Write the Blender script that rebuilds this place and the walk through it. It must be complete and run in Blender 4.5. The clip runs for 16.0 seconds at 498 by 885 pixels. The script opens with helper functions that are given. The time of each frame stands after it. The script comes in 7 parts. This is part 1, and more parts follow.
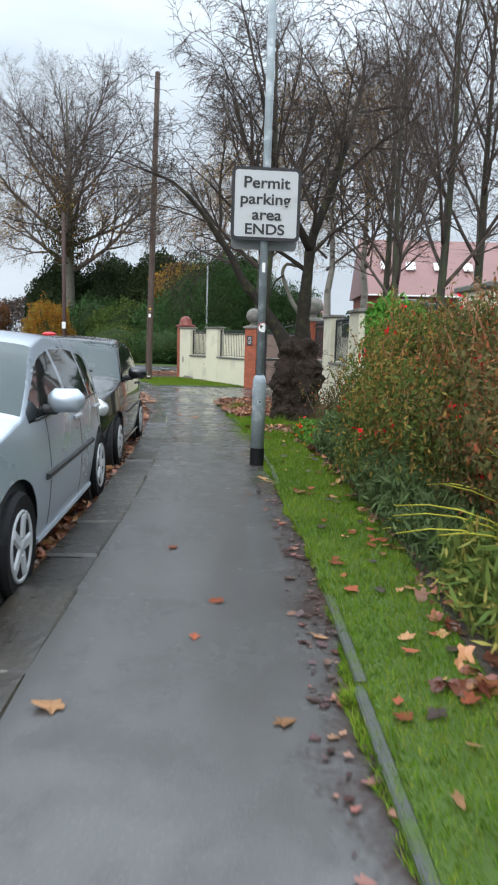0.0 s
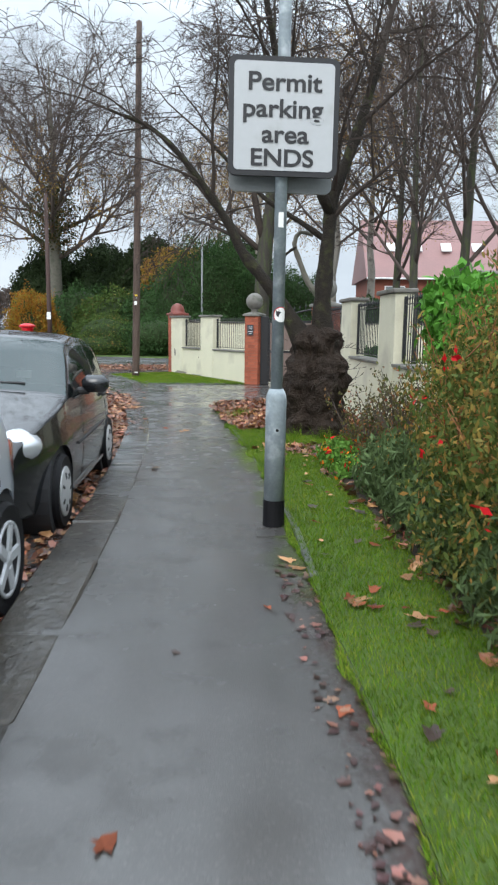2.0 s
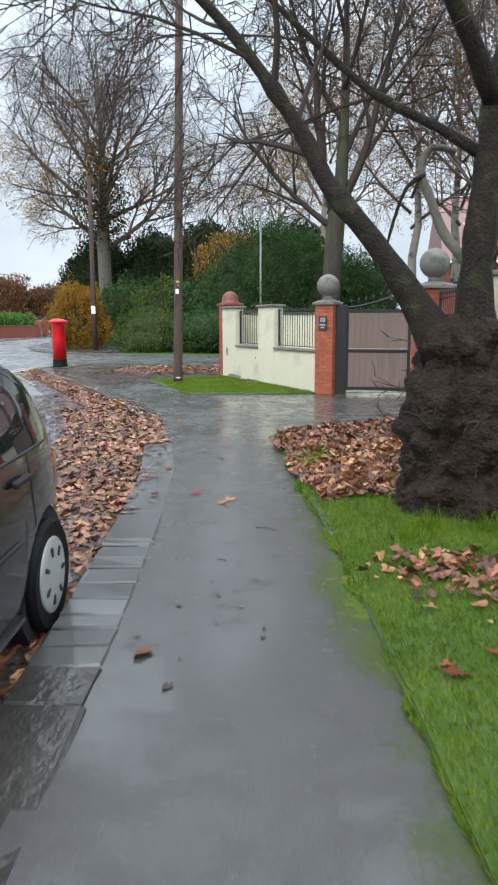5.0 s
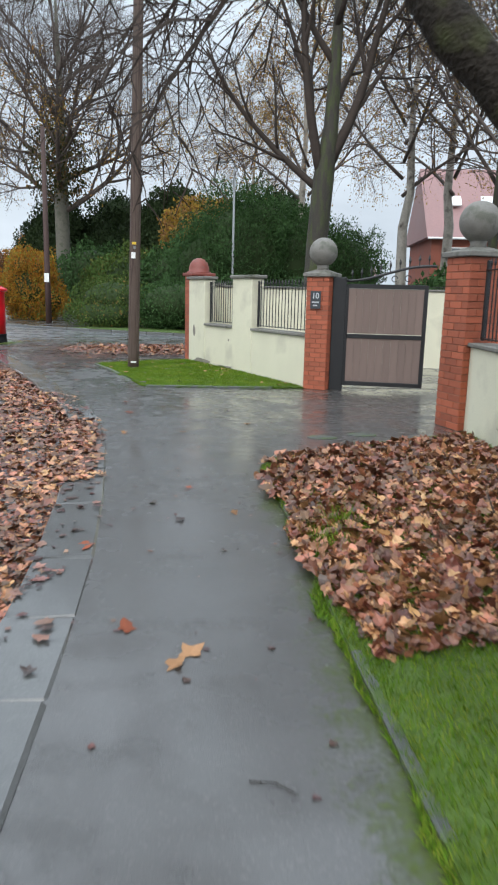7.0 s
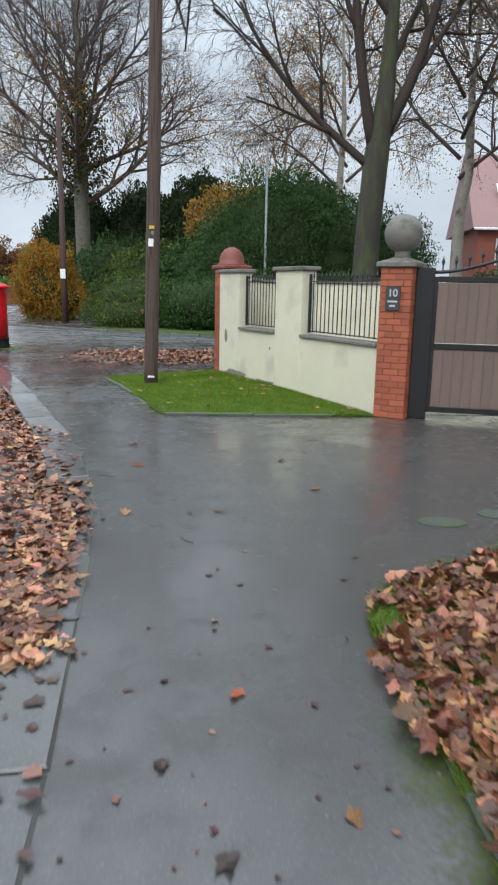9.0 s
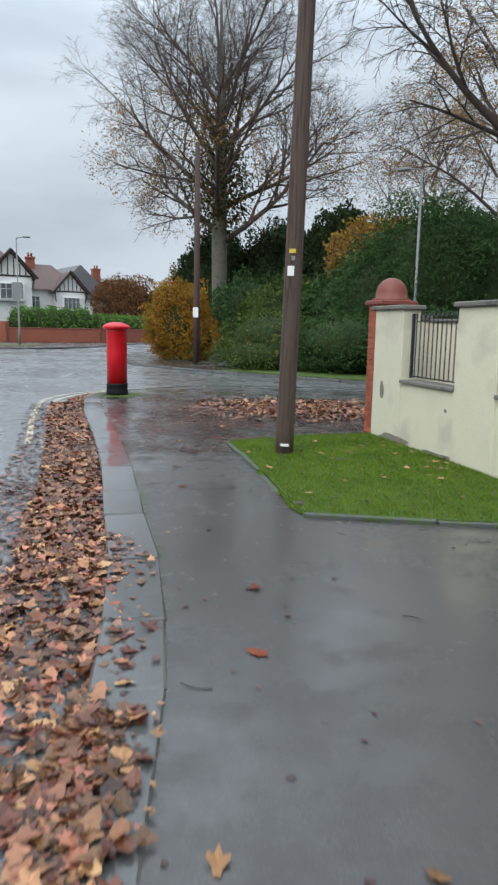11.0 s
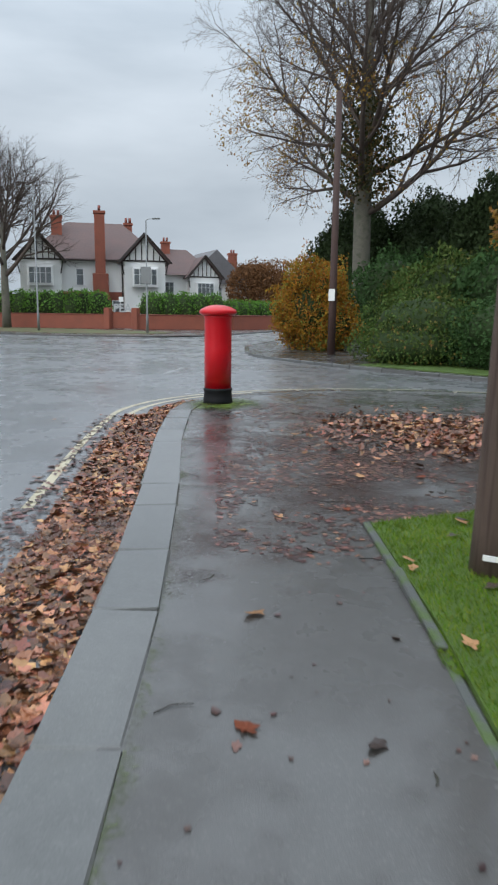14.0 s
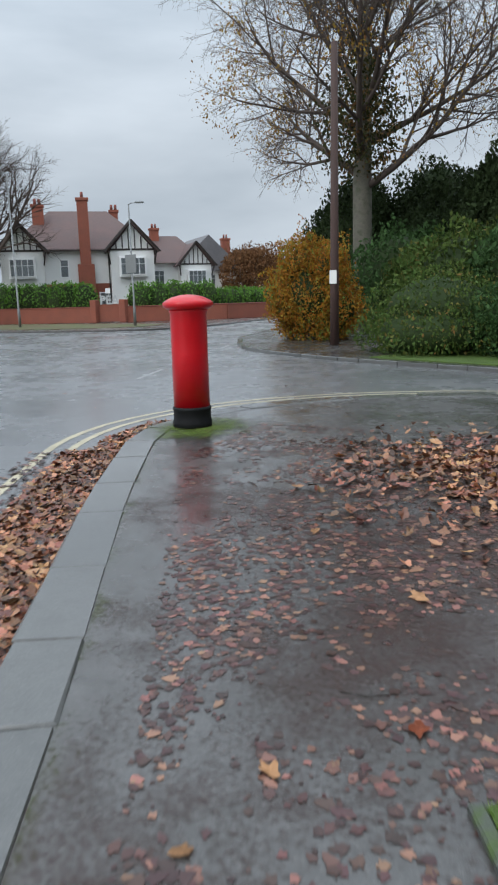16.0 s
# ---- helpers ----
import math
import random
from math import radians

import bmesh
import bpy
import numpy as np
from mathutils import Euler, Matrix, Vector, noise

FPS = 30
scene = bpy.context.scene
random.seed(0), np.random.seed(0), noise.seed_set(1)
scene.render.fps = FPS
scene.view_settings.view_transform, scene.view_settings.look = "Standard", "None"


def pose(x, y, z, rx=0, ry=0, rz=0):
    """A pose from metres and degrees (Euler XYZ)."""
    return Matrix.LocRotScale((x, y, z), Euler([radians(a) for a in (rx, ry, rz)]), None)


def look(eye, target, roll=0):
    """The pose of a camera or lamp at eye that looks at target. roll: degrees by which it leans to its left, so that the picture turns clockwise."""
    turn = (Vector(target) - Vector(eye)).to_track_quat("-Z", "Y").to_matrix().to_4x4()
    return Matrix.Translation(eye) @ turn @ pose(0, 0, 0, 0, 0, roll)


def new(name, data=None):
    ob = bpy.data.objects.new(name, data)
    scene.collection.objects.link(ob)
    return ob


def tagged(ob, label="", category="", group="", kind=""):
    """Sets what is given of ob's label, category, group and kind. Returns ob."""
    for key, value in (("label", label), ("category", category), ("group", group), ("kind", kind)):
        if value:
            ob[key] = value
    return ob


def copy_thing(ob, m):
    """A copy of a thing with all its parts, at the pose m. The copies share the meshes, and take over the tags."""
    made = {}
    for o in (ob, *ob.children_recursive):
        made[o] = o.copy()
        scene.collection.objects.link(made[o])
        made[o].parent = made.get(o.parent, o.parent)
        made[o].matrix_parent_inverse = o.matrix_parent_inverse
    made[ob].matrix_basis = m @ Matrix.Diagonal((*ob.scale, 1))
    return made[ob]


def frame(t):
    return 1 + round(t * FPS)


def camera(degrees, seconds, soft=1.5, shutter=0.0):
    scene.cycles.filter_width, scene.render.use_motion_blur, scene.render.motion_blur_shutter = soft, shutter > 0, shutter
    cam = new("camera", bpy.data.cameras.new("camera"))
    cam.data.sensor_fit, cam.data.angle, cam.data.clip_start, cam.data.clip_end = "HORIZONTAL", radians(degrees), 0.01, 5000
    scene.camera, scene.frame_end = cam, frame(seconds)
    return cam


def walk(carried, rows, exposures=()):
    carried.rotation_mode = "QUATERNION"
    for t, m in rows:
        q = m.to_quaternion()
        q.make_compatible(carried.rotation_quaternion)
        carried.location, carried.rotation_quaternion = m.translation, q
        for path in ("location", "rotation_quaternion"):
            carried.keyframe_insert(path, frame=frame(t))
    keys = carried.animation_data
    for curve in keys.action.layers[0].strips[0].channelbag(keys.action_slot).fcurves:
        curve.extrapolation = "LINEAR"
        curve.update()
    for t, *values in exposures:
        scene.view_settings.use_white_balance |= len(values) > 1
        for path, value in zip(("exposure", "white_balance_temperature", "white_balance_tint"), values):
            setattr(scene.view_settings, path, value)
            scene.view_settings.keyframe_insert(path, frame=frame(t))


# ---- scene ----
cam = camera(39.0, 16.0, soft=2.1, shutter=0.4)
PATH = [
    (0, (1.461, 2.363, 1.376), (1.549, 4.341, 1.092), 1.6),
    (0.5, (1.481, 3.105, 1.383), (1.568, 5.08, 1.082), 1.1),
    (1, (1.491, 3.767, 1.407), (1.563, 5.739, 1.086), 1.1),
    (1.5, (1.494, 4.474, 1.427), (1.565, 6.446, 1.102), 1.0),
    (2, (1.479, 5.145, 1.429), (1.571, 7.117, 1.111), 0.7),
    (2.5, (1.49, 5.861, 1.414), (1.639, 7.827, 1.083), 0.2),
    (3, (1.524, 6.578, 1.431), (1.662, 8.546, 1.102), 1.5),
    (3.5, (1.557, 7.309, 1.419), (1.652, 9.281, 1.096), 3.5),
    (4, (1.537, 7.948, 1.46), (1.529, 9.92, 1.125), 2.7),
    (4.5, (1.498, 8.682, 1.46), (1.431, 10.652, 1.119), 0.2),
    (5, (1.433, 9.395, 1.449), (1.355, 11.364, 1.109), -0.2),
    (5.2, (1.414, 9.68, 1.456), (1.367, 11.648, 1.103), -0.3),
    (7.3, (1.217, 12.796, 1.442), (1.236, 14.753, 1.034), 1.4),
    (7.5, (1.198, 13.094, 1.464), (1.194, 15.052, 1.056), 1.8),
    (8, (1.107, 13.802, 1.468), (1.08, 15.757, 1.046), 2.0),
    (8.2, (1.072, 14.108, 1.449), (1.045, 16.061, 1.017), 1.5),
    (10.3, (0.605, 16.846, 1.498), (0.364, 18.797, 1.131), 1.7),
    (10.5, (0.544, 17.155, 1.516), (0.222, 19.096, 1.157), 2.2),
    (11, (0.439, 17.891, 1.501), (0.018, 19.819, 1.177), 1.1),
    (11.5, (0.379, 18.556, 1.493), (-0.156, 20.46, 1.195), 1.1),
    (12, (0.233, 19.26, 1.47), (-0.331, 21.142, 1.097), 1.5),
    (12.5, (0.06, 20.002, 1.449), (-0.568, 21.867, 1.089), 1.7),
    (13, (-0.158, 20.675, 1.458), (-0.845, 22.523, 1.121), 0.8),
    (13.5, (-0.391, 21.354, 1.458), (-1.139, 23.177, 1.115), 1.2),
    (14, (-0.648, 22.02, 1.461), (-1.434, 23.822, 1.094), 0.7),
    (14.5, (-0.933, 22.704, 1.459), (-1.789, 24.47, 1.076), 0.4),
    (15, (-1.181, 23.367, 1.491), (-2.038, 25.133, 1.108), -0.4),
    (15.5, (-1.413, 24.059, 1.507), (-2.224, 25.844, 1.113), -0.4),
    (16, (-1.629, 24.747, 1.503), (-2.419, 26.54, 1.099), -1.5),
]
walk(cam, [(t, look(eye, target, roll)) for t, eye, target, roll in PATH], [(0.0, 0.34), (2.5, 0.46), (5.0, 0.46), (8.0, 0.26), (10.5, 0.1), (12.0, 0.0), (16.0, -0.05)])

# ---- world and light: overcast winter noon ----
SUN_EL, SUN_ROT = radians(38), radians(200)
world = bpy.data.worlds.new("overcast_sky")
scene.world = world
world.use_nodes = True
wn, wl = world.node_tree.nodes, world.node_tree.links
sky = wn.new("ShaderNodeTexSky")
sky.sky_type, sky.sun_disc, sky.sun_elevation, sky.sun_rotation = "NISHITA", False, SUN_EL, SUN_ROT
sky.air_density, sky.dust_density, sky.ozone_density = 1.0, 4.0, 1.0
grey = wn.new("ShaderNodeHueSaturation")
grey.inputs["Saturation"].default_value = 0.22
coords, cloud_map, clouds, cloud_ramp = (wn.new("ShaderNodeTexCoord"), wn.new("ShaderNodeMapping"),
                                         wn.new("ShaderNodeTexNoise"), wn.new("ShaderNodeValToRGB"))
cloud_map.inputs["Scale"].default_value = (1.2, 1.2, 4.5)
clouds.inputs["Scale"].default_value, clouds.inputs["Detail"].default_value = 2.2, 5.0
cloud_ramp.color_ramp.elements[0].position, cloud_ramp.color_ramp.elements[0].color = 0.3, (5.15, 6.05, 7.0, 1)
cloud_ramp.color_ramp.elements[1].position, cloud_ramp.color_ramp.elements[1].color = 0.72, (7.8, 8.8, 9.85, 1)
cloud_mix = wn.new("ShaderNodeMix")
cloud_mix.data_type = "RGBA"
cloud_mix.inputs["Factor"].default_value = 0.82
background = wn["Background"]
background.inputs["Strength"].default_value = 0.1
wl.new(sky.outputs["Color"], grey.inputs["Color"])
wl.new(coords.outputs["Generated"], cloud_map.inputs["Vector"])
wl.new(cloud_map.outputs["Vector"], clouds.inputs["Vector"])
wl.new(clouds.outputs["Fac"], cloud_ramp.inputs["Fac"])
wl.new(grey.outputs["Color"], cloud_mix.inputs["A"])
wl.new(cloud_ramp.outputs["Color"], cloud_mix.inputs["B"])
# an overcast sky is about three times as bright overhead as at the horizon
split, lift, dome = wn.new("ShaderNodeSeparateXYZ"), wn.new("ShaderNodeMapRange"), wn.new("ShaderNodeVectorMath")
lift.inputs["From Min"].default_value, lift.inputs["From Max"].default_value = 0.15, 1.0
lift.interpolation_type = "SMOOTHSTEP"
lift.inputs["To Min"].default_value, lift.inputs["To Max"].default_value = 0.93, 3.3
dome.operation = "SCALE"
wl.new(coords.outputs["Generated"], split.inputs["Vector"])
wl.new(split.outputs["Z"], lift.inputs["Value"])
wl.new(cloud_mix.outputs["Result"], dome.inputs[0])
wl.new(lift.outputs["Result"], dome.inputs["Scale"])
wl.new(dome.outputs["Vector"], background.inputs["Color"])
sun = new("sun", bpy.data.lights.new("sun", "SUN"))
sun.data.energy, sun.data.angle, sun.data.color = 0.8, radians(40), (1.0, 0.97, 0.93)
sun.matrix_basis = look((0, 0, 60), (0 - 40 * math.sin(SUN_ROT), 0 - 40 * math.cos(SUN_ROT), 60 - 40 * math.tan(SUN_EL)))


# ---- materials ----
def material(name, color, rough=0.7, metal=0.0, vary=0.25, scale=6.0, fine=60.0, bump=0.2, bump_dist=0.01,
             rough_vary=0.1, island=0.0, second=None, second_at=0.6, piece=0.0, coat=0.0, transl=0.0, spec=0.5, stretch=(1, 1, 1), patchy=0.0, cover=1.0):
    """A surface with coarse and fine variation. island: shade steps from leaf to leaf; piece: from object to object;
    second: a colour for stains that covers where a coarse noise is over second_at."""
    m = bpy.data.materials.new(name)
    m.use_nodes = True
    n, l = m.node_tree.nodes, m.node_tree.links
    b = n["Principled BSDF"]
    tc, mp = n.new("ShaderNodeTexCoord"), n.new("ShaderNodeMapping")
    mp.inputs["Scale"].default_value = stretch
    l.new(tc.outputs["Object"], mp.inputs["Vector"])
    big, small = n.new("ShaderNodeTexNoise"), n.new("ShaderNodeTexNoise")
    for t, s, d in ((big, scale, 4), (small, fine, 3)):
        t.inputs["Scale"].default_value, t.inputs["Detail"].default_value = s, d
        l.new(mp.outputs["Vector"], t.inputs["Vector"])

    def maths(op, a, c):
        x = n.new("ShaderNodeMath")
        x.operation = op
        for i, v in enumerate((a, c)):
            if isinstance(v, (int, float)):
                x.inputs[i].default_value = v
            else:
                l.new(v, x.inputs[i])
        return x.outputs[0]

    shade = maths("ADD", maths("MULTIPLY", maths("SUBTRACT", big.outputs["Fac"], 0.5), 2.2 * vary),
                  maths("MULTIPLY", maths("SUBTRACT", small.outputs["Fac"], 0.5), 1.6 * vary))
    if island:
        geo = n.new("ShaderNodeNewGeometry")
        shade = maths("ADD", shade, maths("MULTIPLY", maths("SUBTRACT", geo.outputs["Random Per Island"], 0.5), 2 * island))
    if piece:
        info = n.new("ShaderNodeObjectInfo")
        shade = maths("ADD", shade, maths("MULTIPLY", maths("SUBTRACT", info.outputs["Random"], 0.5), 2 * piece))
    hsv = n.new("ShaderNodeHueSaturation")
    hsv.inputs["Color"].default_value = (*color, 1)
    if second:
        mix, ramp = n.new("ShaderNodeMix"), n.new("ShaderNodeMapRange")
        mix.data_type = "RGBA"
        ramp.inputs["From Min"].default_value, ramp.inputs["From Max"].default_value = second_at - 0.06, second_at + 0.1
        src = big.outputs["Fac"]
        if island:
            src = maths("ADD", maths("MULTIPLY", big.outputs["Fac"], 0.5), maths("MULTIPLY", geo.outputs["Random Per Island"], 0.5))
        l.new(src, ramp.inputs["Value"])
        l.new(ramp.outputs["Result"], mix.inputs["Factor"])
        mix.inputs["A"].default_value, mix.inputs["B"].default_value = (*color, 1), (*second, 1)
        l.new(mix.outputs["Result"], hsv.inputs["Color"])
    if island and second:
        l.new(maths("ADD", maths("MULTIPLY", maths("FRACT", maths("MULTIPLY", geo.outputs["Random Per Island"], 17.3), 0), 0.045), 0.4775), hsv.inputs["Hue"])
    l.new(maths("ADD", shade, 1.0), hsv.inputs["Value"])
    l.new(hsv.outputs["Color"], b.inputs["Base Color"])
    l.new(maths("ADD", maths("MULTIPLY", maths("SUBTRACT", big.outputs["Fac"], 0.5), 3 * rough_vary), rough), b.inputs["Roughness"])
    b.inputs["Metallic"].default_value = metal
    b.inputs["Specular IOR Level"].default_value = min(spec, 0.06) if transl else spec
    b.inputs["Coat Weight"].default_value = coat
    b.inputs["Coat Roughness"].default_value = 0.06
    if patchy:
        veil = n.new("ShaderNodeMapRange")
        veil.inputs["From Min"].default_value, veil.inputs["From Max"].default_value, veil.inputs["To Max"].default_value = patchy - 0.06, patchy + 0.12, cover
        l.new(maths("ADD", maths("MULTIPLY", big.outputs["Fac"], 0.65), maths("MULTIPLY", small.outputs["Fac"], 0.35)), veil.inputs["Value"])
        l.new(veil.outputs["Result"], b.inputs["Alpha"])
    if transl:
        b.inputs["Subsurface Weight"].default_value = 0.0
        tr, mx = n.new("ShaderNodeBsdfTranslucent"), n.new("ShaderNodeMixShader")
        mx.inputs["Fac"].default_value = transl
        l.new(hsv.outputs["Color"], tr.inputs["Color"])
        l.new(b.outputs["BSDF"], mx.inputs[1])
        l.new(tr.outputs["BSDF"], mx.inputs[2])
        l.new(mx.outputs["Shader"], n["Material Output"].inputs["Surface"])
    if bump:
        bp = n.new("ShaderNodeBump")
        bp.inputs["Strength"].default_value, bp.inputs["Distance"].default_value = bump, bump_dist
        l.new(maths("ADD", maths("MULTIPLY", big.outputs["Fac"], 0.6), small.outputs["Fac"]), bp.inputs["Height"])
        l.new(bp.outputs["Normal"], b.inputs["Normal"])
    return m


def wet_ground(name, color, stain, stain_at=0.55, coarse=0.7, grit=150.0, coat=(0.35, 1.0), coat_rough=(0.24, 0.07), rough=0.5, piece=0.0, relief=0.3, riven=0.0, speck=0.5, ior=1.5):
    """Stone or asphalt under a broken film of water: grit below, smooth wet patches above."""
    m = bpy.data.materials.new(name)
    m.use_nodes = True
    n, l = m.node_tree.nodes, m.node_tree.links
    b = n["Principled BSDF"]
    tc, mp, info, far = n.new("ShaderNodeTexCoord"), n.new("ShaderNodeMapping"), n.new("ShaderNodeObjectInfo"), n.new("ShaderNodeVectorMath")
    far.operation = "SCALE"
    far.inputs[0].default_value = (37.0, 21.0, 11.0)
    l.new(info.outputs["Random"], far.inputs["Scale"])
    l.new(far.outputs["Vector"], mp.inputs["Location"])
    l.new(tc.outputs["Object"], mp.inputs["Vector"])

    def tex(scale, detail, rough_noise=0.55):
        t = n.new("ShaderNodeTexNoise")
        t.inputs["Scale"].default_value, t.inputs["Detail"].default_value, t.inputs["Roughness"].default_value = scale, detail, rough_noise
        l.new(mp.outputs["Vector"], t.inputs["Vector"])
        return t.outputs["Fac"]

    def maths(op, *args):
        x = n.new("ShaderNodeMath")
        x.operation = op
        for i, v in enumerate(args):
            if isinstance(v, (int, float)):
                x.inputs[i].default_value = v
            else:
                l.new(v, x.inputs[i])
        return x.outputs[0]

    def ranged(v, a, c, lo, hi):
        x = n.new("ShaderNodeMapRange")
        x.interpolation_type = "SMOOTHSTEP"
        for key, val in (("From Min", a), ("From Max", c), ("To Min", lo), ("To Max", hi)):
            x.inputs[key].default_value = val
        l.new(v, x.inputs["Value"])
        return x.outputs["Result"]

    big, mid, fine = tex(coarse, 6, 0.62), tex(coarse * 9, 4), tex(grit, 2)
    chips = n.new("ShaderNodeTexVoronoi")
    chips.inputs["Scale"].default_value = grit * 0.8
    l.new(mp.outputs["Vector"], chips.inputs["Vector"])
    chip = n.new("ShaderNodeSeparateColor")
    l.new(chips.outputs["Color"], chip.inputs["Color"])
    light = ranged(chip.outputs["Red"], 0.8, 1.0, 0.0, speck)
    shade = maths("ADD", maths("MULTIPLY", maths("SUBTRACT", mid, 0.5), 0.5), maths("MULTIPLY", maths("SUBTRACT", fine, 0.5), 0.7))
    shade = maths("ADD", maths("ADD", shade, light), maths("MULTIPLY", maths("SUBTRACT", big, 0.5), 0.5))
    if piece:
        shade = maths("ADD", shade, maths("MULTIPLY", maths("SUBTRACT", info.outputs["Random"], 0.5), 2 * piece))
    mix, hsv = n.new("ShaderNodeMix"), n.new("ShaderNodeHueSaturation")
    mix.data_type = "RGBA"
    mix.inputs["A"].default_value, mix.inputs["B"].default_value = (*color, 1), (*stain, 1)
    blotch = maths("ADD", maths("MULTIPLY", big, 0.7), maths("MULTIPLY", mid, 0.3))
    l.new(ranged(blotch, stain_at - 0.08, stain_at + 0.1, 0.0, 1.0), mix.inputs["Factor"])
    l.new(mix.outputs["Result"], hsv.inputs["Color"])
    l.new(maths("ADD", shade, 1.0), hsv.inputs["Value"])
    l.new(hsv.outputs["Color"], b.inputs["Base Color"])
    b.inputs["Roughness"].default_value = rough
    damp = maths("ADD", maths("MULTIPLY", tex(coarse * 1.7, 5, 0.6), 0.6), maths("MULTIPLY", mid, 0.4))
    l.new(ranged(damp, 0.36, 0.6, coat[0], coat[1]), b.inputs["Coat Weight"])
    l.new(ranged(damp, 0.36, 0.6, coat_rough[0], coat_rough[1]), b.inputs["Coat Roughness"])
    b.inputs["Coat IOR"].default_value = ior
    under, over = n.new("ShaderNodeBump"), n.new("ShaderNodeBump")
    under.inputs["Strength"].default_value, under.inputs["Distance"].default_value = relief, 0.006
    l.new(maths("ADD", fine, mid), under.inputs["Height"])
    l.new(under.outputs["Normal"], b.inputs["Normal"])
    over.inputs["Strength"].default_value, over.inputs["Distance"].default_value = 0.12 + 0.6 * riven, 0.004 + 0.012 * riven
    l.new(maths("ADD", maths("MULTIPLY", tex(grit * 0.25, 2), 0.35), tex(14.0, 3)), over.inputs["Height"])
    l.new(over.outputs["Normal"], b.inputs["Coat Normal"])
    return m


def film_material(name, color, rough, share, scale=9.0):
    """A thin growth or stain that breaks up where its mesh says it is thin (attribute cover)."""
    m = bpy.data.materials.new(name)
    m.use_nodes = True
    n, l = m.node_tree.nodes, m.node_tree.links
    b = n["Principled BSDF"]
    tc, at = n.new("ShaderNodeTexCoord"), n.new("ShaderNodeAttribute")
    at.attribute_name = "cover"
    coarse, fine, add, ranged = n.new("ShaderNodeTexNoise"), n.new("ShaderNodeTexNoise"), n.new("ShaderNodeMath"), n.new("ShaderNodeMapRange")
    for t, sc in ((coarse, scale * 0.35), (fine, scale * 4)):
        t.inputs["Scale"].default_value, t.inputs["Detail"].default_value = sc, 6
        l.new(tc.outputs["Object"], t.inputs["Vector"])
    both = n.new("ShaderNodeMath")
    both.operation = "ADD"
    l.new(coarse.outputs["Fac"], both.inputs[0])
    l.new(fine.outputs["Fac"], both.inputs[1])
    l.new(both.outputs[0], add.inputs[0])
    l.new(at.outputs["Fac"], add.inputs[1])
    ranged.inputs["From Min"].default_value, ranged.inputs["From Max"].default_value, ranged.inputs["To Max"].default_value = 1.12, 1.75, share
    l.new(add.outputs[0], ranged.inputs["Value"])
    l.new(ranged.outputs["Result"], b.inputs["Alpha"])
    ramp = n.new("ShaderNodeMix")
    ramp.data_type = "RGBA"
    ramp.inputs["A"].default_value, ramp.inputs["B"].default_value = (*[c * 0.55 for c in color], 1), (*[min(1, c * 1.5) for c in color], 1)
    l.new(fine.outputs["Fac"], ramp.inputs["Factor"])
    l.new(ramp.outputs["Result"], b.inputs["Base Color"])
    b.inputs["Roughness"].default_value = rough
    b.inputs["Specular IOR Level"].default_value = 0.3
    return m


